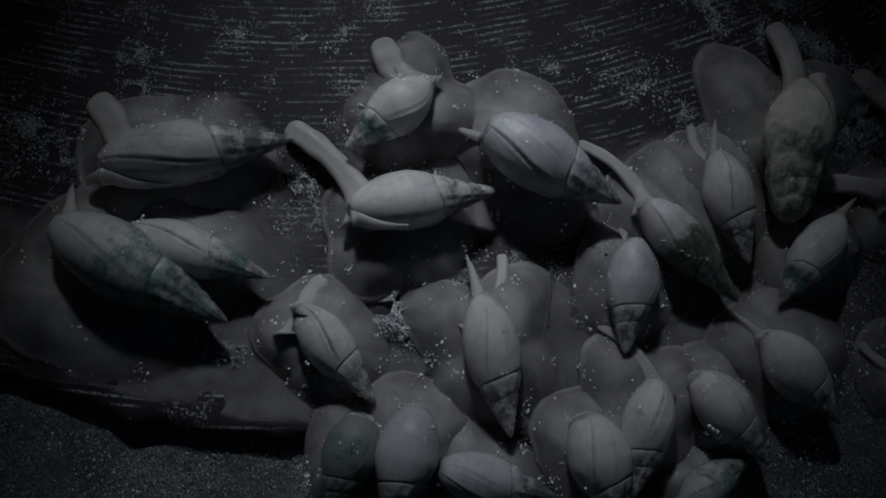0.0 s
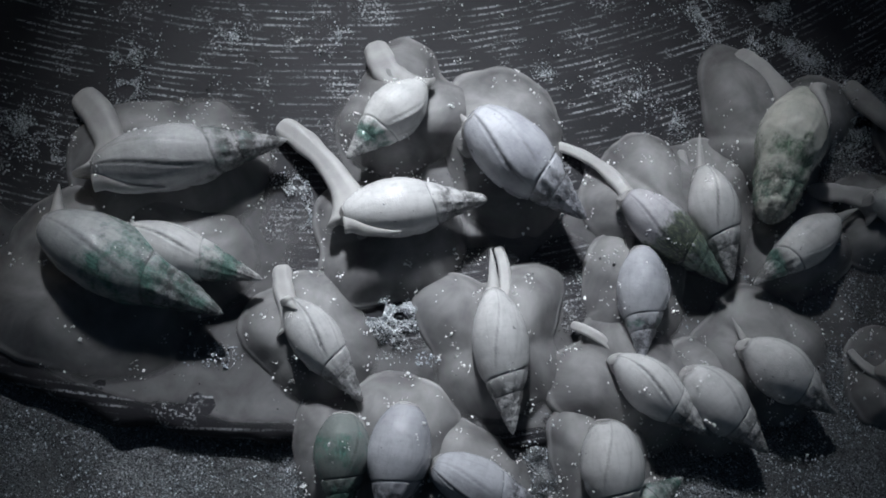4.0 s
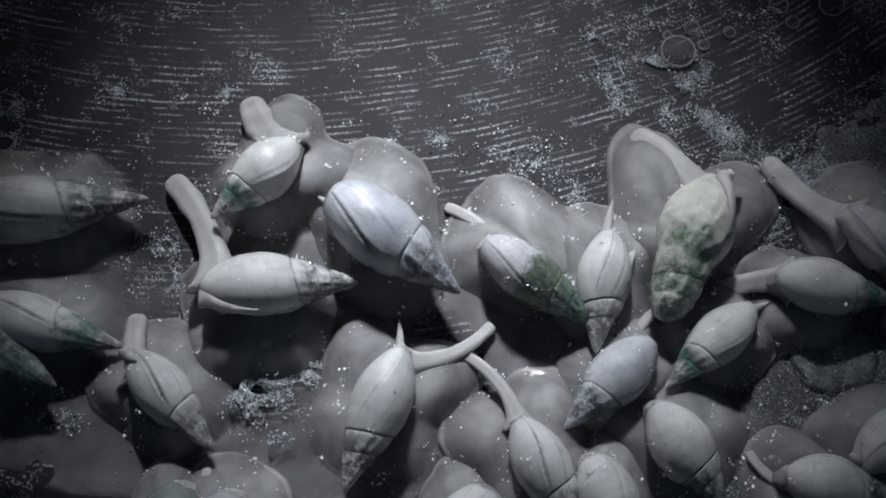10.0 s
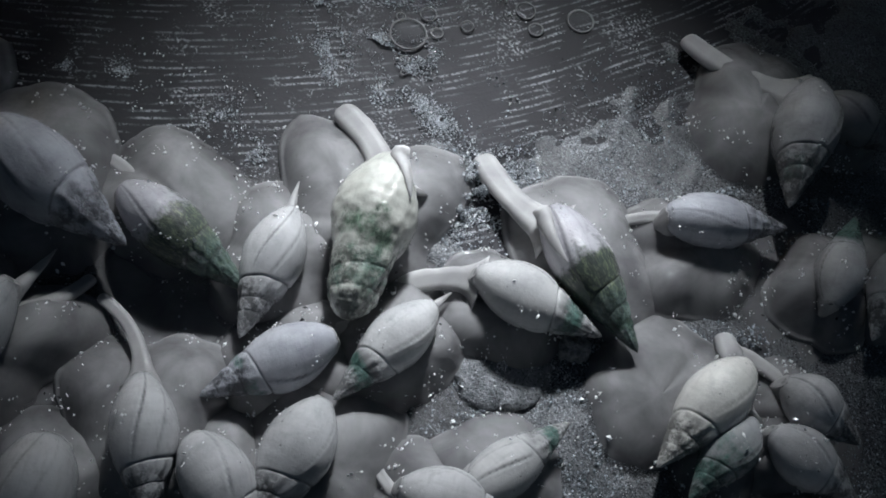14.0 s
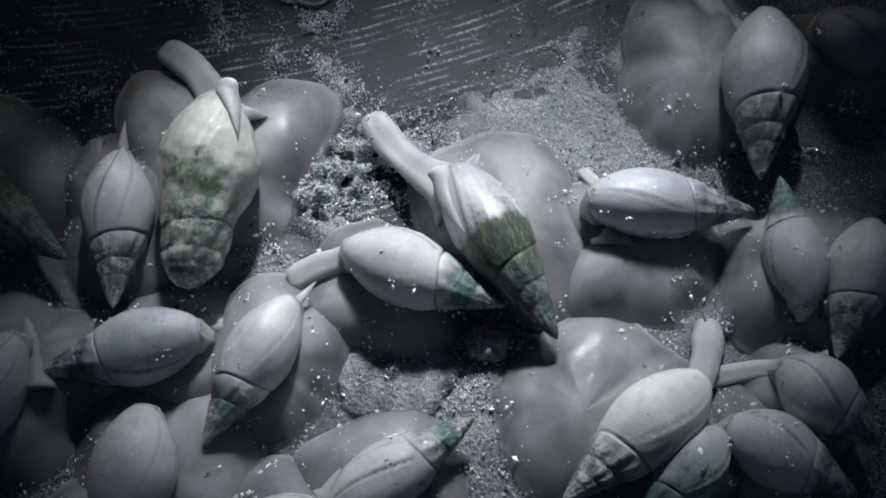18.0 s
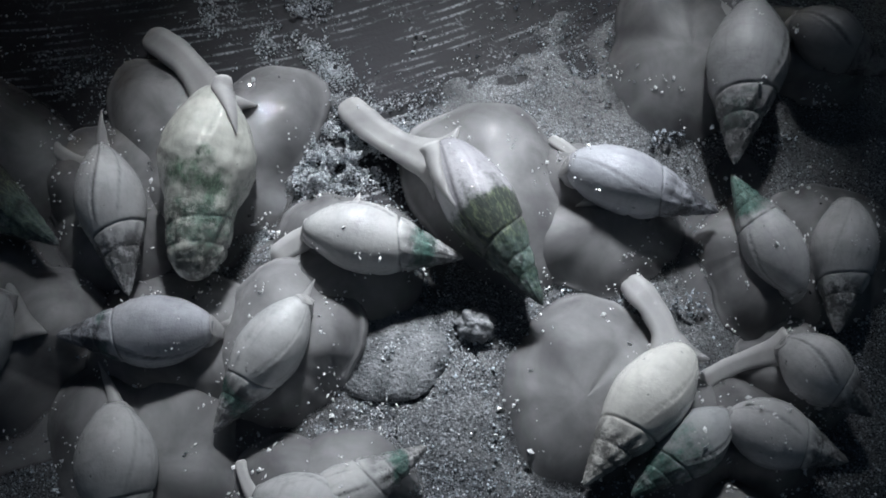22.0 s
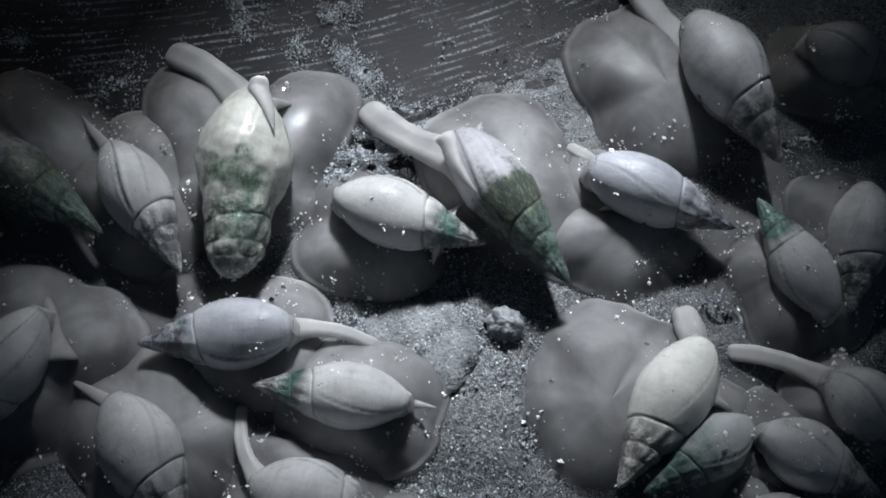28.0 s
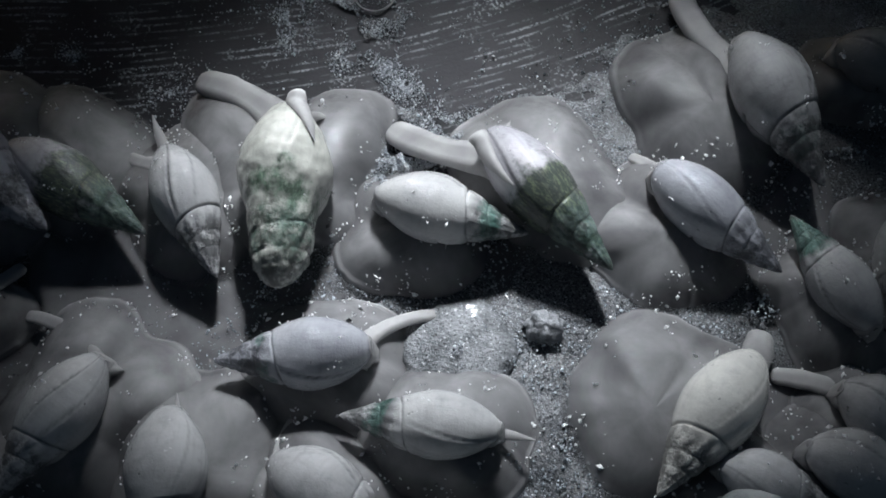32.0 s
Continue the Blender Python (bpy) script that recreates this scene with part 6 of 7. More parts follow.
    walk(snails["s19"][1][0], [(0, pose(0.0110, -0.0006, 0.0077, 0, 0, 4)), (1.5, pose(0.0102, -0.0018, 0.0077, 0, 0, 20)), (3, pose(0.0089, -0.0038, 0.0077, 0, 0, 30)), (6, pose(0.0123, -0.0024, 0.0077, 0, 0, 53)), (7, pose(0.0117, -0.0027, 0.0077, 0, 0, 45)), (8, pose(0.0124, -0.0015, 0.0077, 0, 0, 43)), (9, pose(0.0115, -0.0029, 0.0077, 0, 0, 46)), (10, pose(0.0121, -0.0024, 0.0077, 0, 0, 50)), (11, pose(0.0124, -0.0017, 0.0077, 0, 0, 45)), (12, pose(0.0113, -0.0026, 0.0077, 0, 0, 40)), (13, pose(0.0108, -0.0028, 0.0077, 0, 0, 36)), (14, pose(0.0109, -0.0020, 0.0077, 0, 0, 28)), (15, pose(0.0102, -0.0026, 0.0077, 0, 0, 29)), (18, pose(0.0135, -0.0001, 0.0077, 0, 0, 31)), (19.5, pose(0.0143, 0.0004, 0.0077, 0, 0, 24)), (21, pose(0.0142, 0.0005, 0.0077, 0, 0, 30)), (22.5, pose(0.0139, 0.0003, 0.0077, 0, 0, 32)), (24, pose(0.0140, 0.0004, 0.0077, 0, 0, 33)), (26.5, pose(0.0124, -0.0012, 0.0077, 0, 0, 36)), (27, pose(0.0130, -0.0006, 0.0077, 0, 0, 37)), (28, pose(0.0139, 0.0003, 0.0077, 0, 0, 39)), (29.5, pose(0.0137, 0.0001, 0.0077, 0, 0, 35)), (31, pose(0.0142, 0.0006, 0.0077, 0, 0, 36)), (32, pose(0.0141, 0.0006, 0.0077, 0, 0, 42))])
    walk(snails["s20"][0], [(0, pose(0.0811, -0.0111, 0, 0, 0, 68.4)), (1.5, pose(0.0792, -0.0122, 0, 0, 0, 63.2)), (3, pose(0.0795, -0.0069, 0, 0, 0, 52.9)), (6, pose(0.0793, -0.0093, 0, 0, 0, 54.4)), (7, pose(0.0831, -0.0068, 0, 0, 0, 55.0)), (8, pose(0.0838, -0.0061, 0, 0, 0, 59.9)), (9, pose(0.0822, -0.0072, 0, 0, 0, 60.0)), (10, pose(0.0837, -0.0076, 0, 0, 0, 60.8)), (11, pose(0.0853, -0.0088, 0, 0, 0, 64.2)), (12, pose(0.0870, -0.0086, 0, 0, 0, 68.6)), (13, pose(0.0901, -0.0069, 0, 0, 0, 70.3)), (14, pose(0.0908, -0.0081, 0, 0, 0, 72.8)), (15, pose(0.0902, -0.0091, 0, 0, 0, 71.1)), (18, pose(0.0932, -0.0096, 0, 0, 0, 89.8)), (19.5, pose(0.0964, -0.0102, 0, 0, 0, 98.2)), (21, pose(0.0944, -0.0105, 0, 0, -4, 87.1)), (22.5, pose(0.0950, -0.0090, 0.0006, 0, -14, 80.0)), (24, pose(0.0958, -0.0100, 0.0012, 0, -22, 66.0)), (26.5, pose(0.0998, -0.0130, 0, 0, -6, 41.6)), (27, pose(0.1006, -0.0135, 0, 0, 0, 31.2)), (28, pose(0.1030, -0.0125, 0, 0, 0, 20.1)), (29.5, pose(0.1060, -0.0137, 0, 0, 0, 13.2)), (31, pose(0.1057, -0.0137, 0, 0, 0, 18.1)), (32, pose(0.1131, -0.0132, 0, 0, 0, 21.7))])
    walk(snails["s20"][1][0], [(0, pose(0.0113, -0.0001, 0.0067, 0, 0, -5)), (3, pose(0.0113, -0.0001, 0.0067, 0, 0, -7)), (6, pose(0.0110, -0.0000, 0.0067, 0, 0, -3)), (9, pose(0.0092, 0.0001, 0.0067, 0, 0, -1)), (10, pose(0.0088, 0.0005, 0.0067, 0, 0, -13)), (11, pose(0.0089, 0.0002, 0.0067, 0, 0, -4)), (12, pose(0.0070, -0.0001, 0.0067, 0, 0, 4)), (13, pose(0.0062, -0.0006, 0.0067, 0, 0, 10)), (14, pose(0.0088, 0.0000, 0.0067, 0, 0, 2)), (15, pose(0.0090, 0.0000, 0.0067, 0, 0, 1)), (18, pose(0.0083, 0.0002, 0.0067, 0, 0, -3)), (19.5, pose(0.0070, 0.0007, 0.0067, 0, 0, -8)), (21, pose(0.0073, -0.0005, 0.0067, 0, 0, 12)), (22.5, pose(0.0072, -0.0008, 0.0067, 0, 0, 16)), (24, pose(0.0098, -0.0005, 0.0067, 0, 0, 39)), (26.5, pose(0.0071, -0.0009, 0.0067, 0, 0, 18)), (27, pose(0.0088, -0.0019, 0.0067, 0, 0, 51)), (28, pose(0.0076, -0.0001, 0.0067, 0, 0, 5)), (29.5, pose(0.0093, -0.0002, 0.0067, 0, 0, 14)), (31, pose(0.0097, 0.0000, 0.0067, 0, 0, -0)), (32, pose(0.0090, 0.0000, 0.0067, 0, 0, 2))])
    walk(snails["s21"][0], [(0, pose(0.1075, 0.0113, 0, 0, 0, -172.3)), (9, pose(0.1075, 0.0113, 0, 0, 0, -172.3)), (10, pose(0.1063, 0.0136, 0, 0, 0, -170.6)), (11, pose(0.1086, 0.0129, 0, 0, 0, -173.0)), (12, pose(0.1080, 0.0135, 0, 0, 0, -172.6)), (13, pose(0.1100, 0.0140, 0, 0, 0, -173.7)), (14, pose(0.1122, 0.0147, 0, 0, 0, -177.1)), (15, pose(0.1111, 0.0141, 0, 0, 0, -168.8)), (18, pose(0.1096, 0.0164, 0, 0, 0, -172.0)), (19.5, pose(0.1059, 0.0169, 0, 0, 0, -163.7)), (21, pose(0.1016, 0.0167, 0, 0, 0, -160.8)), (22.5, pose(0.1036, 0.0177, 0, 0, 0, -164.1)), (24, pose(0.1045, 0.0181, 0, 0, 0, -165.2)), (26.5, pose(0.1018, 0.0196, 0, 0, 0, -169.6)), (27, pose(0.1021, 0.0198, 0, 0, 0, -169.8)), (28, pose(0.1002, 0.0204, 0, 0, 0, -169.6)), (29.5, pose(0.0981, 0.0200, 0, 0, 0, -162.4)), (31, pose(0.0994, 0.0208, 0, 0, 0, -166.5)), (32, pose(0.0998, 0.0219, 0, 0, 0, -166.0))])
    walk(snails["s21"][1][0], [(0, pose(0.0102, 0.0001, 0.0067, 0, 0, -17)), (9, pose(0.0102, 0.0001, 0.0067, 0, 0, -17)), (10, pose(0.0095, -0.0005, 0.0067, 0, 0, 7)), (11, pose(0.0114, 0.0001, 0.0067, 0, 0, 9)), (12, pose(0.0115, 0.0001, 0.0067, 0, 0, 10)), (13, pose(0.0118, 0.0003, 0.0067, 0, 0, 14)), (14, pose(0.0118, 0.0003, 0.0067, 0, 0, 15)), (15, pose(0.0105, -0.0004, 0.0067, 0, 0, 24)), (18, pose(0.0079, -0.0016, 0.0067, 0, 0, 19)), (19.5, pose(0.0058, -0.0027, 0.0067, 0, 0, 19)), (21, pose(0.0048, -0.0031, 0.0067, 0, 0, 18)), (22.5, pose(0.0050, -0.0029, 0.0067, 0, 0, 17)), (24, pose(0.0010, -0.0012, 0.0067, 0, 0, 4)), (26.5, pose(-0.0047, -0.0000, 0.0067, 0, 0, -2)), (27, pose(-0.0054, -0.0002, 0.0067, 0, 0, 0)), (28, pose(-0.0069, -0.0000, 0.0067, 0, 0, -0)), (29.5, pose(-0.0066, 0.0000, 0.0067, 0, 0, -0)), (31, pose(-0.0025, 0.0000, 0.0067, 0, 0, -0)), (32, pose(-0.0014, 0.0000, 0.0067, 0, 0, -0))])
    walk(snails["s22"][0], [(0, pose(0.1186, 0.0243, 0, 0, 0, 155.4)), (11, pose(0.1186, 0.0243, 0, 0, 0, 155.4)), (12, pose(0.1177, 0.0254, 0, 0, 0, 151.7)), (13, pose(0.1192, 0.0245, 0, 0, 0, 148.5)), (14, pose(0.1194, 0.0247, 0, 0, 0, 147.7)), (15, pose(0.1184, 0.0242, 0, 0, 0, 149.1)), (18, pose(0.1190, 0.0259, 0, 0, 0, 147.8)), (19.5, pose(0.1161, 0.0280, 0, 0, 0, 148.7)), (21, pose(0.1172, 0.0281, 0, 0, 0, 147.5)), (22.5, pose(0.1176, 0.0290, 0, 0, 0, 148.4)), (24, pose(0.1176, 0.0280, 0, 0, 0, 149.2)), (26.5, pose(0.1152, 0.0302, 0, 0, 0, 152.6)), (27, pose(0.1152, 0.0303, 0, 0, 0, 152.9)), (28, pose(0.1149, 0.0304, 0, 0, 0, 152.7)), (29.5, pose(0.1139, 0.0304, 0, 0, 0, 155.4)), (31, pose(0.1143, 0.0312, 0, 0, 0, 157.1)), (32, pose(0.1137, 0.0320, 0, 0, 0, 157.4))])
    walk(snails["s22"][1][0], [(0, pose(0.0130, 0.0000, 0.0072, 0, 0, 5)), (11, pose(0.0130, 0.0000, 0.0072, 0, 0, 5)), (12, pose(0.0100, 0.0003, 0.0072, 0, 0, 4)), (13, pose(0.0119, -0.0003, 0.0072, 0, 0, 19)), (14, pose(0.0124, -0.0001, 0.0072, 0, 0, 15)), (15, pose(0.0113, -0.0002, 0.0072, 0, 0, 14)), (18, pose(0.0141, 0.0002, 0.0072, 0, 0, 21)), (19.5, pose(0.0121, -0.0004, 0.0072, 0, 0, 25)), (21, pose(0.0141, 0.0003, 0.0072, 0, 0, 30)), (22.5, pose(0.0141, 0.0003, 0.0072, 0, 0, 31)), (24, pose(0.0141, 0.0002, 0.0072, 0, 0, 27)), (26.5, pose(0.0117, -0.0007, 0.0072, 0, 0, 32)), (27, pose(0.0124, -0.0004, 0.0072, 0, 0, 31)), (28, pose(0.0122, -0.0004, 0.0072, 0, 0, 30)), (29.5, pose(0.0107, -0.0014, 0.0072, 0, 0, 37)), (31, pose(0.0128, -0.0002, 0.0072, 0, 0, 28)), (32, pose(0.0119, -0.0008, 0.0072, 0, 0, 37))])
    walk(snails["s23"][0], [(0, pose(0.1368, 0.0500, 0, 0, 0, -149.3)), (11, pose(0.1368, 0.0500, 0, 0, 0, -149.3)), (12, pose(0.1381, 0.0512, 0, 0, 0, -147.5)), (13, pose(0.1407, 0.0519, 0, 0, 0, -143.4)), (14, pose(0.1395, 0.0517, 0, 0, 0, -152.5)), (15, pose(0.1373, 0.0494, 0, 0, 0, -146.1)), (18, pose(0.1395, 0.0466, 0, 0, 0, -154.3)), (19.5, pose(0.1375, 0.0473, 0, 0, 0, -160.8)), (21, pose(0.1379, 0.0471, 0, 0, 0, -159.1)), (22.5, pose(0.1383, 0.0474, 0, 0, 0, -173.7)), (24, pose(0.1381, 0.0458, 0, 0, 0, -166.2)), (26.5, pose(0.1381, 0.0451, 0, 0, 0, -175.9)), (27, pose(0.1384, 0.0449, 0, 0, 0, -175.9)), (28, pose(0.1374, 0.0448, 0, 0, 0, -175.5)), (29.5, pose(0.1406, 0.0458, 0, 0, 0, -191.2)), (31, pose(0.1401, 0.0445, 0, 0, 0, -191.2)), (32, pose(0.1411, 0.0430, 0, 0, 0, -195.6))])
    walk(snails["s23"][1][0], [(0, pose(0.0114, -0.0007, 0.0062, 0, 0, -80)), (11, pose(0.0114, -0.0007, 0.0062, 0, 0, -80)), (12, pose(0.0114, -0.0007, 0.0062, 0, 0, -82)), (13, pose(0.0104, 0.0007, 0.0062, 0, 0, -57)), (14, pose(0.0083, -0.0000, 0.0062, 0, 0, -12)), (15, pose(0.0058, 0.0019, 0.0062, 0, 0, -33)), (18, pose(0.0092, 0.0067, 0.0062, 0, 0, -87)), (19.5, pose(0.0068, 0.0055, 0.0062, 0, 0, -65)), (21, pose(0.0085, 0.0064, 0.0062, 0, 0, -81)), (22.5, pose(0.0059, 0.0046, 0.0062, 0, 0, -54)), (24, pose(0.0079, 0.0062, 0.0062, 0, 0, -75)), (26.5, pose(0.0061, 0.0049, 0.0062, 0, 0, -57)), (27, pose(0.0063, 0.0051, 0.0062, 0, 0, -59)), (28, pose(0.0058, 0.0045, 0.0062, 0, 0, -53)), (29.5, pose(0.0045, 0.0023, 0.0062, 0, 0, -32)), (31, pose(0.0041, 0.0001, 0.0062, 0, 0, -13)), (32, pose(0.0045, 0.0021, 0.0062, 0, 0, -30))])
    walk(snails["s24"][0], [(0, pose(0.1255, -0.0110, 0, 0, 0, -117.8)), (11, pose(0.1255, -0.0110, 0, 0, 0, -117.8)), (12, pose(0.1244, -0.0128, 0, 0, 0, -114.0)), (13, pose(0.1223, -0.0141, 0, 0, 0, -119.1)), (14, pose(0.1216, -0.0144, 0, 0, 0, -116.6)), (15, pose(0.1212, -0.0148, 0, 0, 0, -121.7)), (18, pose(0.1214, -0.0111, 0, 0, 0, -116.6)), (19.5, pose(0.1217, -0.0138, 0, 0, 0, -117.6)), (21, pose(0.1179, -0.0187, 0, 0, 0, -122.1)), (24, pose(0.1211, -0.0237, 0, 0, 0, -117.4)), (27, pose(0.1244, -0.0299, 0, 0, 0, -122.0)), (32, pose(0.1244, -0.0299, 0, 0, 0, -122.0))])
    walk(snails["s25"][0], [(0, pose(0.1465, 0.0074, 0, 0, 0, 81.5)), (11, pose(0.1465, 0.0074, 0, 0, 0, 81.5)), (12, pose(0.1475, 0.0084, 0, 0, 0, 78.2)), (13, pose(0.1484, 0.0092, 0, 0, 0, 78.9)), (14, pose(0.1494, 0.0108, 0, 0, 0, 73.4)), (15, pose(0.1492, 0.0088, 0, 0, 0, 72.3)), (18, pose(0.1499, 0.0083, 0, 0, 0, 67.7)), (19.5, pose(0.1503, 0.0099, 0, 0, 0, 78.4)), (21, pose(0.1533, 0.0103, 0, 0, 0, 76.6)), (22.5, pose(0.1527, 0.0100, 0, 0, 0, 79.3)), (24, pose(0.1501, 0.0126, 0, 0, 0, 83.5)), (26.5, pose(0.1516, 0.0098, 0, 0, 0, 83.8)), (27, pose(0.1525, 0.0101, 0, 0, 0, 85.3)), (28, pose(0.1524, 0.0094, 0, 0, 0, 84.2)), (29.5, pose(0.1511, 0.0083, 0, 0, 0, 81.1)), (31, pose(0.1521, 0.0091, 0, 0, 0, 84.4)), (32, pose(0.1534, 0.0083, 0, 0, 0, 80.5))])
    walk(snails["s25"][1][0], [(0, pose(0.0044, 0.0006, 0.0062, 0, 0, -13)), (11, pose(0.0044, 0.0006, 0.0062, 0, 0, -13)), (13, pose(0.0051, -0.0022, 0.0062, 0, 0, 10)), (15, pose(0.0063, -0.0048, 0.0062, 0, 0, 35)), (18, pose(0.0091, -0.0011, 0.0062, 0, 0, 18)), (19.5, pose(0.0094, -0.0026, 0.0062, 0, 0, 45)), (21, pose(0.0108, -0.0011, 0.0062, 0, 0, 52)), (22.5, pose(0.0118, 0.0007, 0.0062, 0, 0, 49)), (24, pose(0.0115, 0.0008, 0.0062, 0, 0, 71)), (26.5, pose(0.0049, -0.0026, 0.0062, 0, 0, 13)), (27, pose(0.0050, -0.0029, 0.0062, 0, 0, 16)), (28, pose(0.0054, -0.0036, 0.0062, 0, 0, 22)), (29.5, pose(0.0056, -0.0040, 0.0062, 0, 0, 26)), (31, pose(0.0051, -0.0031, 0.0062, 0, 0, 18)), (32, pose(0.0044, -0.0006, 0.0062, 0, 0, -4))])
    walk(snails["s26"][0], [(0, pose(0.1437, 0.0800, 0, 0, 0, 109.5)), (13, pose(0.1437, 0.0800, 0, 0, 0, 109.5)), (14, pose(0.1474, 0.0772, 0, 0, 0, 99.5)), (15, pose(0.1474, 0.0758, 0, 0, 0, 104.6)), (18, pose(0.1449, 0.0722, 0, 0, 0, 110.4)), (19.5, pose(0.1444, 0.0741, 0, 0, 0, 105.9)), (21, pose(0.1463, 0.0744, 0, 0, 0, 106.3)), (22.5, pose(0.1460, 0.0731, 0, 0, 0, 106.4)), (24, pose(0.1430, 0.0715, 0, 0, 0, 111.5)), (26.5, pose(0.1419, 0.0714, 0, 0, 0, 132.9)), (27, pose(0.1412, 0.0701, 0, 0, 0, 139.8)), (28, pose(0.1408, 0.0699, 0, 0, 0, 142.4)), (29.5, pose(0.1430, 0.0686, 0, 0, 0, 140.5)), (31, pose(0.1402, 0.0708, 0, 0, 0, 144.2)), (32, pose(0.1427, 0.0677, 0, 0, 0, 138.6))])
    walk(snails["s26"][1][0], [(0, pose(0.0114, -0.0033, 0.0077, 0, 0, 74)), (13, pose(0.0114, -0.0033, 0.0077, 0, 0, 74)), (14, pose(0.0132, 0.0008, 0.0077, 0, 0, 79)), (15, pose(0.0134, 0.0007, 0.0077, 0, 0, 69)), (18, pose(0.0072, -0.0040, 0.0077, 0, 0, 43)), (21, pose(0.0072, -0.0040, 0.0077, 0, 0, 44)), (24, pose(0.0072, -0.0039, 0.0077, 0, 0, 42)), (27, pose(0.0060, 0.0001, 0.0077, 0, 0, 8)), (29.5, pose(0.0061, -0.0011, 0.0077, 0, 0, 18)), (32, pose(0.0060, -0.0007, 0.0077, 0, 0, 14))])
    walk(snails["s27"][0], [(0, pose(0.1613, 0.0540, 0, 0, 0, -79.2)), (13, pose(0.1613, 0.0540, 0, 0, 0, -79.2)), (14, pose(0.1648, 0.0566, 0, 0, 0, -88.6)), (15, pose(0.1639, 0.0551, 0, 0, 0, -79.5)), (18, pose(0.1592, 0.0498, 0, 0, 0, -60.8)), (19.5, pose(0.1599, 0.0492, 0, 0, 0, -53.4)), (21, pose(0.1613, 0.0491, 0, 0, 0, -45.9)), (22.5, pose(0.1601, 0.0495, 0, 0, 0, -40.2)), (24, pose(0.1605, 0.0453, 0, 0, 0, -43.0)), (26.5, pose(0.1606, 0.0461, 0, 0, 0, -39.1)), (27, pose(0.1617, 0.0461, 0, 0, 0, -38.7)), (28, pose(0.1620, 0.0452, 0, 0, 0, -39.5)), (29.5, pose(0.1619, 0.0447, 0, 0, 0, -42.2)), (31, pose(0.1614, 0.0438, 0, 0, 0, -37.9)), (32, pose(0.1617, 0.0428, 0, 0, 0, -36.8))])
    walk(snails["s28"][0], [(0, pose(0.1765, 0.0552, 0, 0, 0, 87.5)), (15, pose(0.1765, 0.0552, 0, 0, 0, 87.5)), (18, pose(0.1708, 0.0467, 0, 0, 0, 97.0)), (19.5, pose(0.1723, 0.0464, 0, 0, 0, 98.9)), (21, pose(0.1747, 0.0480, 0, 0, 0, 104.6)), (22.5, pose(0.1740, 0.0504, 0, 0, 0, 107.0)), (24, pose(0.1714, 0.0488, 0, 0, 0, 106.3)), (26.5, pose(0.1712, 0.0534, 0, 0, 0, 109.1)), (27, pose(0.1716, 0.0541, 0, 0, 0, 108.7)), (28, pose(0.1715, 0.0520, 0, 0, 0, 103.8)), (29.5, pose(0.1724, 0.0495, 0, 0, 0, 100.5)), (32, pose(0.1724, 0.0495, 0, 0, 0, 100.5))])
    walk(snails["s29"][0], [(0, pose(0.1668, 0.0171, 0, 0, 0, 167.9)), (13, pose(0.1668, 0.0171, 0, 0, 0, 167.9)), (15, pose(0.1743, 0.0288, 0, 0, 0, 168.9)), (18, pose(0.1737, 0.0271, 0, 0, 0, 166.3)), (19.5, pose(0.1745, 0.0285, 0, 0, 0, 172.2)), (21, pose(0.1775, 0.0303, 0, 0, 0, 169.6)), (22.5, pose(0.1793, 0.0302, 0, 0, 0, 165.8)), (24, pose(0.1787, 0.0267, 0, 0, 0, 174.1)), (26.5, pose(0.1849, 0.0284, 0, 0, 0, 172.9)), (27, pose(0.1815, 0.0289, 0, 0, 0, 196.2)), (28, pose(0.1833, 0.0256, 0, 0, 0, 167.5)), (29.5, pose(0.1778, 0.0258, 0, 0, 0, 180.9)), (32, pose(0.1789, 0.0230, 0, 0, 0, 175.7))])
    walk(snails["s29"][1][0], [(0, pose(0.0036, 0.0058, 0.0062, 0, 0, -64)), (13, pose(0.0036, 0.0058, 0.0062, 0, 0, -64)), (15, pose(0.0020, -0.0042, 0.0062, 0, 0, 28)), (18, pose(0.0035, -0.0036, 0.0062, 0, 0, 33)), (19.5, pose(0.0076, 0.0000, 0.0062, 0, 0, 52)), (21, pose(0.0079, 0.0008, 0.0062, 0, 0, 62)), (22.5, pose(0.0072, -0.0006, 0.0062, 0, 0, 46)), (24, pose(0.0039, -0.0019, 0.0062, 0, 0, 18)), (26.5, pose(0.0083, 0.0001, 0.0062, 0, 0, 2)), (28, pose(0.0065, -0.0003, 0.0062, 0, 0, 6)), (31, pose(0.0008, -0.0005, 0.0062, 0, 0, -5)), (32, pose(0.0008, -0.0005, 0.0062, 0, 0, -5))])
    walk(snails["s30"][0], [(0, pose(0.1746, 0.0076, 0, 0, 0, 166.0)), (13, pose(0.1746, 0.0076, 0, 0, 0, 166.0)), (15, pose(0.1702, 0.0164, 0, 0, 0, 173.7)), (18, pose(0.1714, 0.0164, 0, 0, 0, 178.4)), (19.5, pose(0.1736, 0.0159, 0, 0, 0, 181.7)), (21, pose(0.1775, 0.0174, 0, 0, 0, 190.8)), (22.5, pose(0.1760, 0.0177, 0, 0, 0, 185.6)), (24, pose(0.1769, 0.0151, 0, 0, 0, 184.5)), (26.5, pose(0.1792, 0.0161, 0, 0, 0, 182.4)), (27, pose(0.1795, 0.0149, 0, 0, 0, 181.6)), (28, pose(0.1779, 0.0137, 0, 0, 0, 179.3)), (29.5, pose(0.1779, 0.0145, 0, 0, 0, 184.8)), (31, pose(0.1780, 0.0140, 0, 0, 0, 188.4)), (32, pose(0.1785, 0.0135, 0, 0, 0, 189.8))])
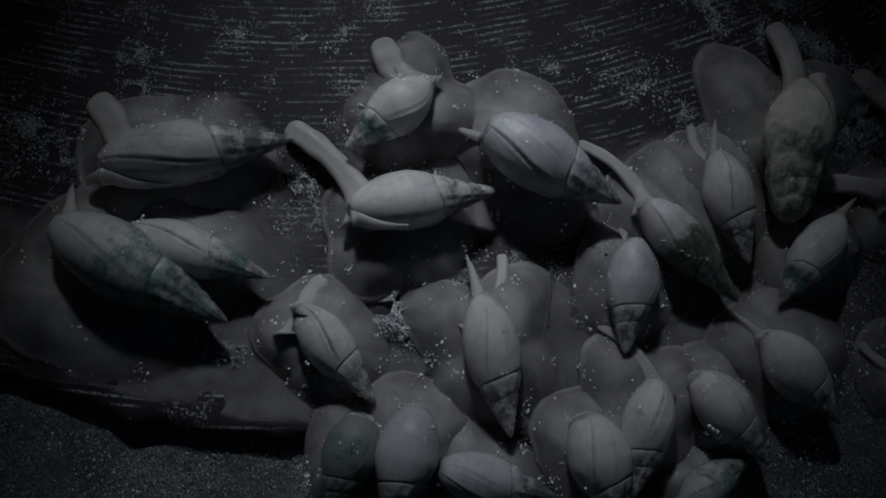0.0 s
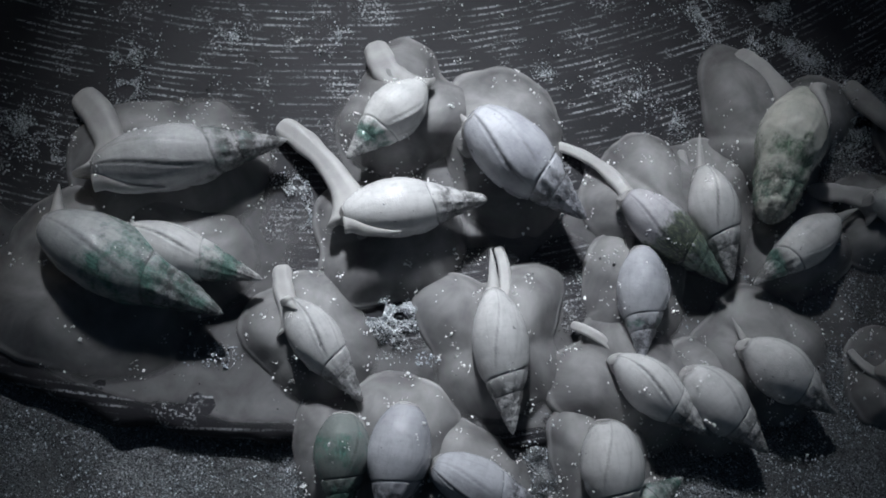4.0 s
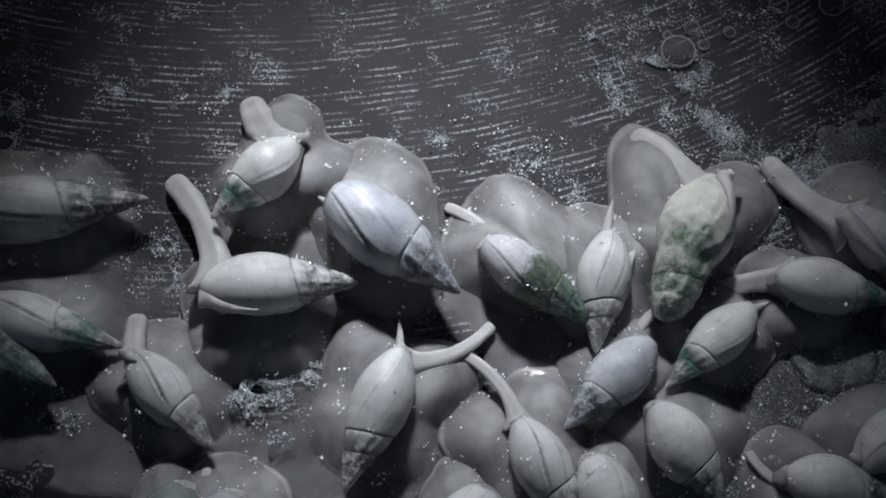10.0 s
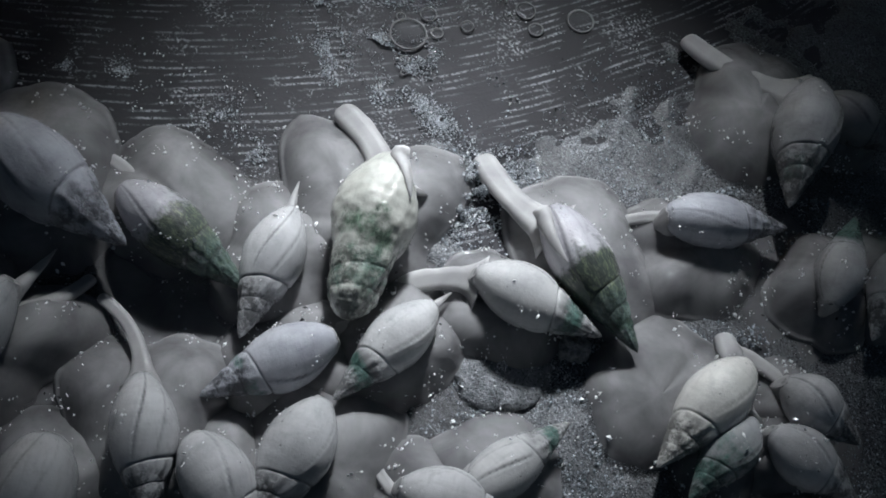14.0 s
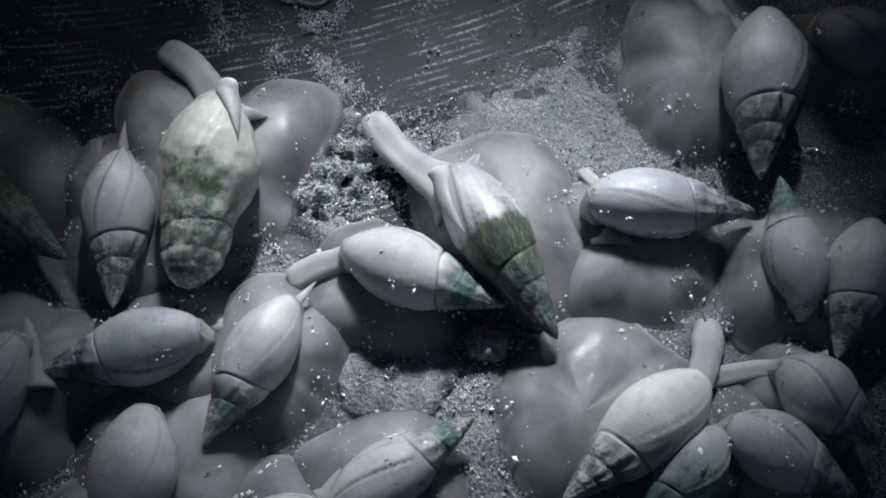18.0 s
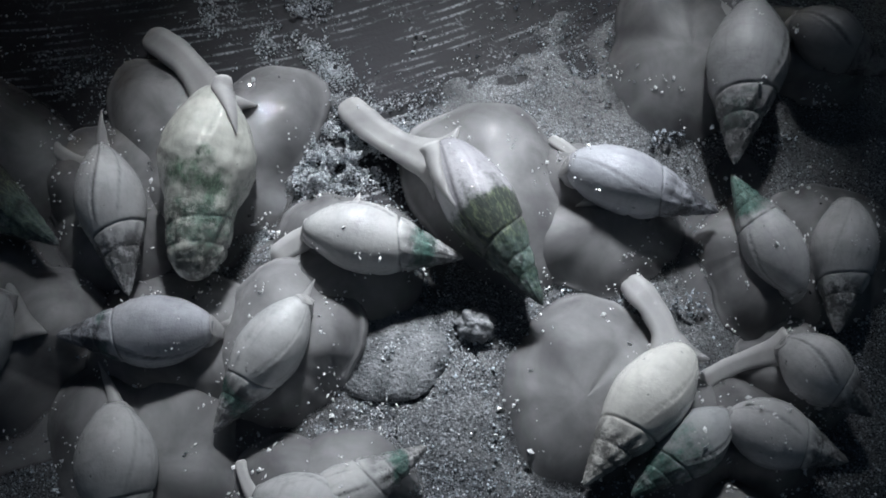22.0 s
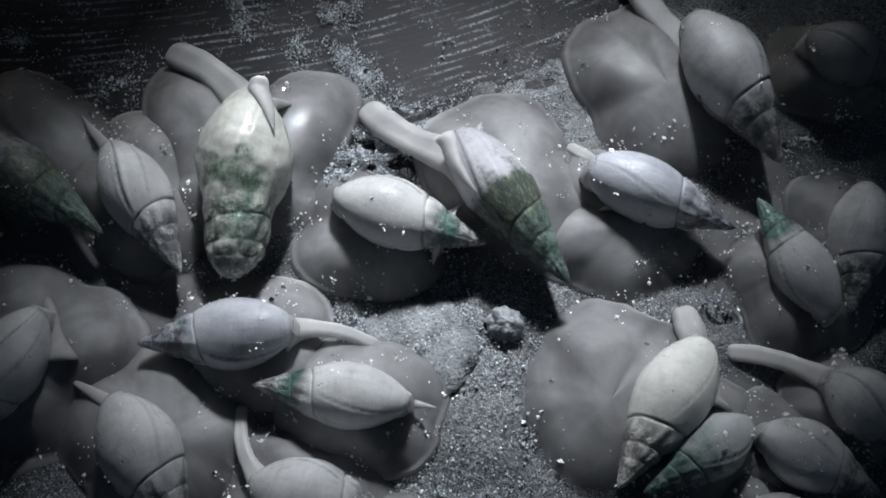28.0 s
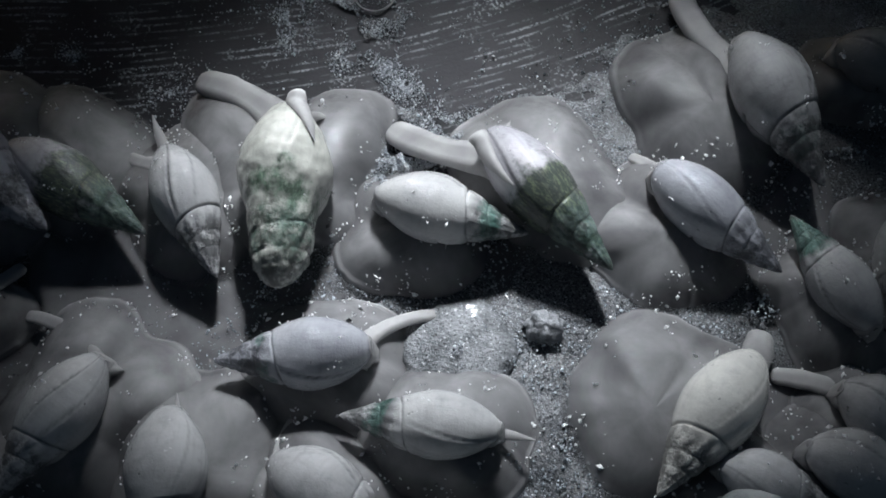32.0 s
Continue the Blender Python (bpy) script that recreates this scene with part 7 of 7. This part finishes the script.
    walk(snails["s31"][0], [(0, pose(0.1571, 0.0051, 0, 0, 0, 84.7)), (13, pose(0.1571, 0.0051, 0, 0, 0, 84.7)), (15, pose(0.1549, 0.0043, 0, 0, 0, 65.2)), (18, pose(0.1581, 0.0056, 0, 0, 0, 74.5)), (19.5, pose(0.1589, 0.0060, 0, 0, 0, 66.3)), (21, pose(0.1614, 0.0071, 0, 0, 0, 65.4)), (22.5, pose(0.1620, 0.0079, 0, 0, 0, 66.6)), (24, pose(0.1592, 0.0075, 0, 0, 0, 54.8)), (26.5, pose(0.1608, 0.0069, 0, 0, 0, 58.9)), (27, pose(0.1624, 0.0066, 0, 0, 0, 64.4)), (28, pose(0.1603, 0.0058, 0, 0, 0, 59.9)), (29.5, pose(0.1603, -0.0003, 0, 0, 0, 64.5)), (32, pose(0.1635, -0.0048, 0, 0, 0, 64.9))])
    walk(snails["x1"][0], [(0, pose(0.1169, -0.0271, 0, 0, 0, -171.4)), (24, pose(0.1169, -0.0271, 0, 0, 0, -171.4)), (26.5, pose(0.1106, -0.0265, 0, 0, 0, -159.0)), (27, pose(0.1114, -0.0272, 0, 0, 0, -161.2)), (28, pose(0.1113, -0.0281, 0, 0, 0, -166.8)), (29.5, pose(0.1057, -0.0273, 0, 0, 0, -174.3)), (31, pose(0.1071, -0.0281, 0, 0, 0, -181.9)), (32, pose(0.1081, -0.0302, 0, 0, 0, -183.7))])
    walk(snails["x1"][1][0], [(0, pose(0.0052, 0.0026, 0.0062, 0, 0, -16)), (24, pose(0.0052, 0.0026, 0.0062, 0, 0, -16)), (26.5, pose(0.0067, -0.0000, 0.0062, 0, 0, 13)), (28, pose(0.0105, -0.0006, 0.0062, 0, 0, -41)), (29.5, pose(0.0086, 0.0023, 0.0062, 0, 0, -45)), (31, pose(0.0088, 0.0010, 0.0062, 0, 0, -28)), (32, pose(0.0076, 0.0041, 0.0062, 0, 0, -46))])
    walk(snails["x4"][0], [(0, pose(0.1817, 0.0022, 0, 0, 0, -165.1)), (27, pose(0.1817, 0.0022, 0, 0, 0, -165.1)), (29.5, pose(0.1727, 0.0037, 0, 0, 0, -168.6)), (31, pose(0.1714, 0.0033, 0, 0, 0, -171.1)), (32, pose(0.1673, 0.0045, 0, 0, 0, -173.6))])
    walk(snails["x5"][0], [(0, pose(0.1580, 0.0894, 0, 0, 0, 175.1)), (18, pose(0.1580, 0.0894, 0, 0, 0, 175.1)), (21, pose(0.1602, 0.0902, 0, 0, 0, 175.0)), (24, pose(0.1582, 0.0855, 0, 0, 0, 179.5)), (27, pose(0.1593, 0.0865, 0, 0, 0, 182.6)), (29.5, pose(0.1577, 0.0860, 0, 0, 0, 184.0)), (32, pose(0.1569, 0.0863, 0, 0, 0, 185.6))])
    walk(snails["x7"][0], [(0, pose(0.0707, -0.0651, 0, 0, 0, -130.4)), (3, pose(0.0615, -0.0702, 0, 0, 0, -130.0)), (6, pose(0.0550, -0.0761, 0, 0, 0, -133.0)), (32, pose(0.0550, -0.0761, 0, 0, 0, -133.0))])

motions()
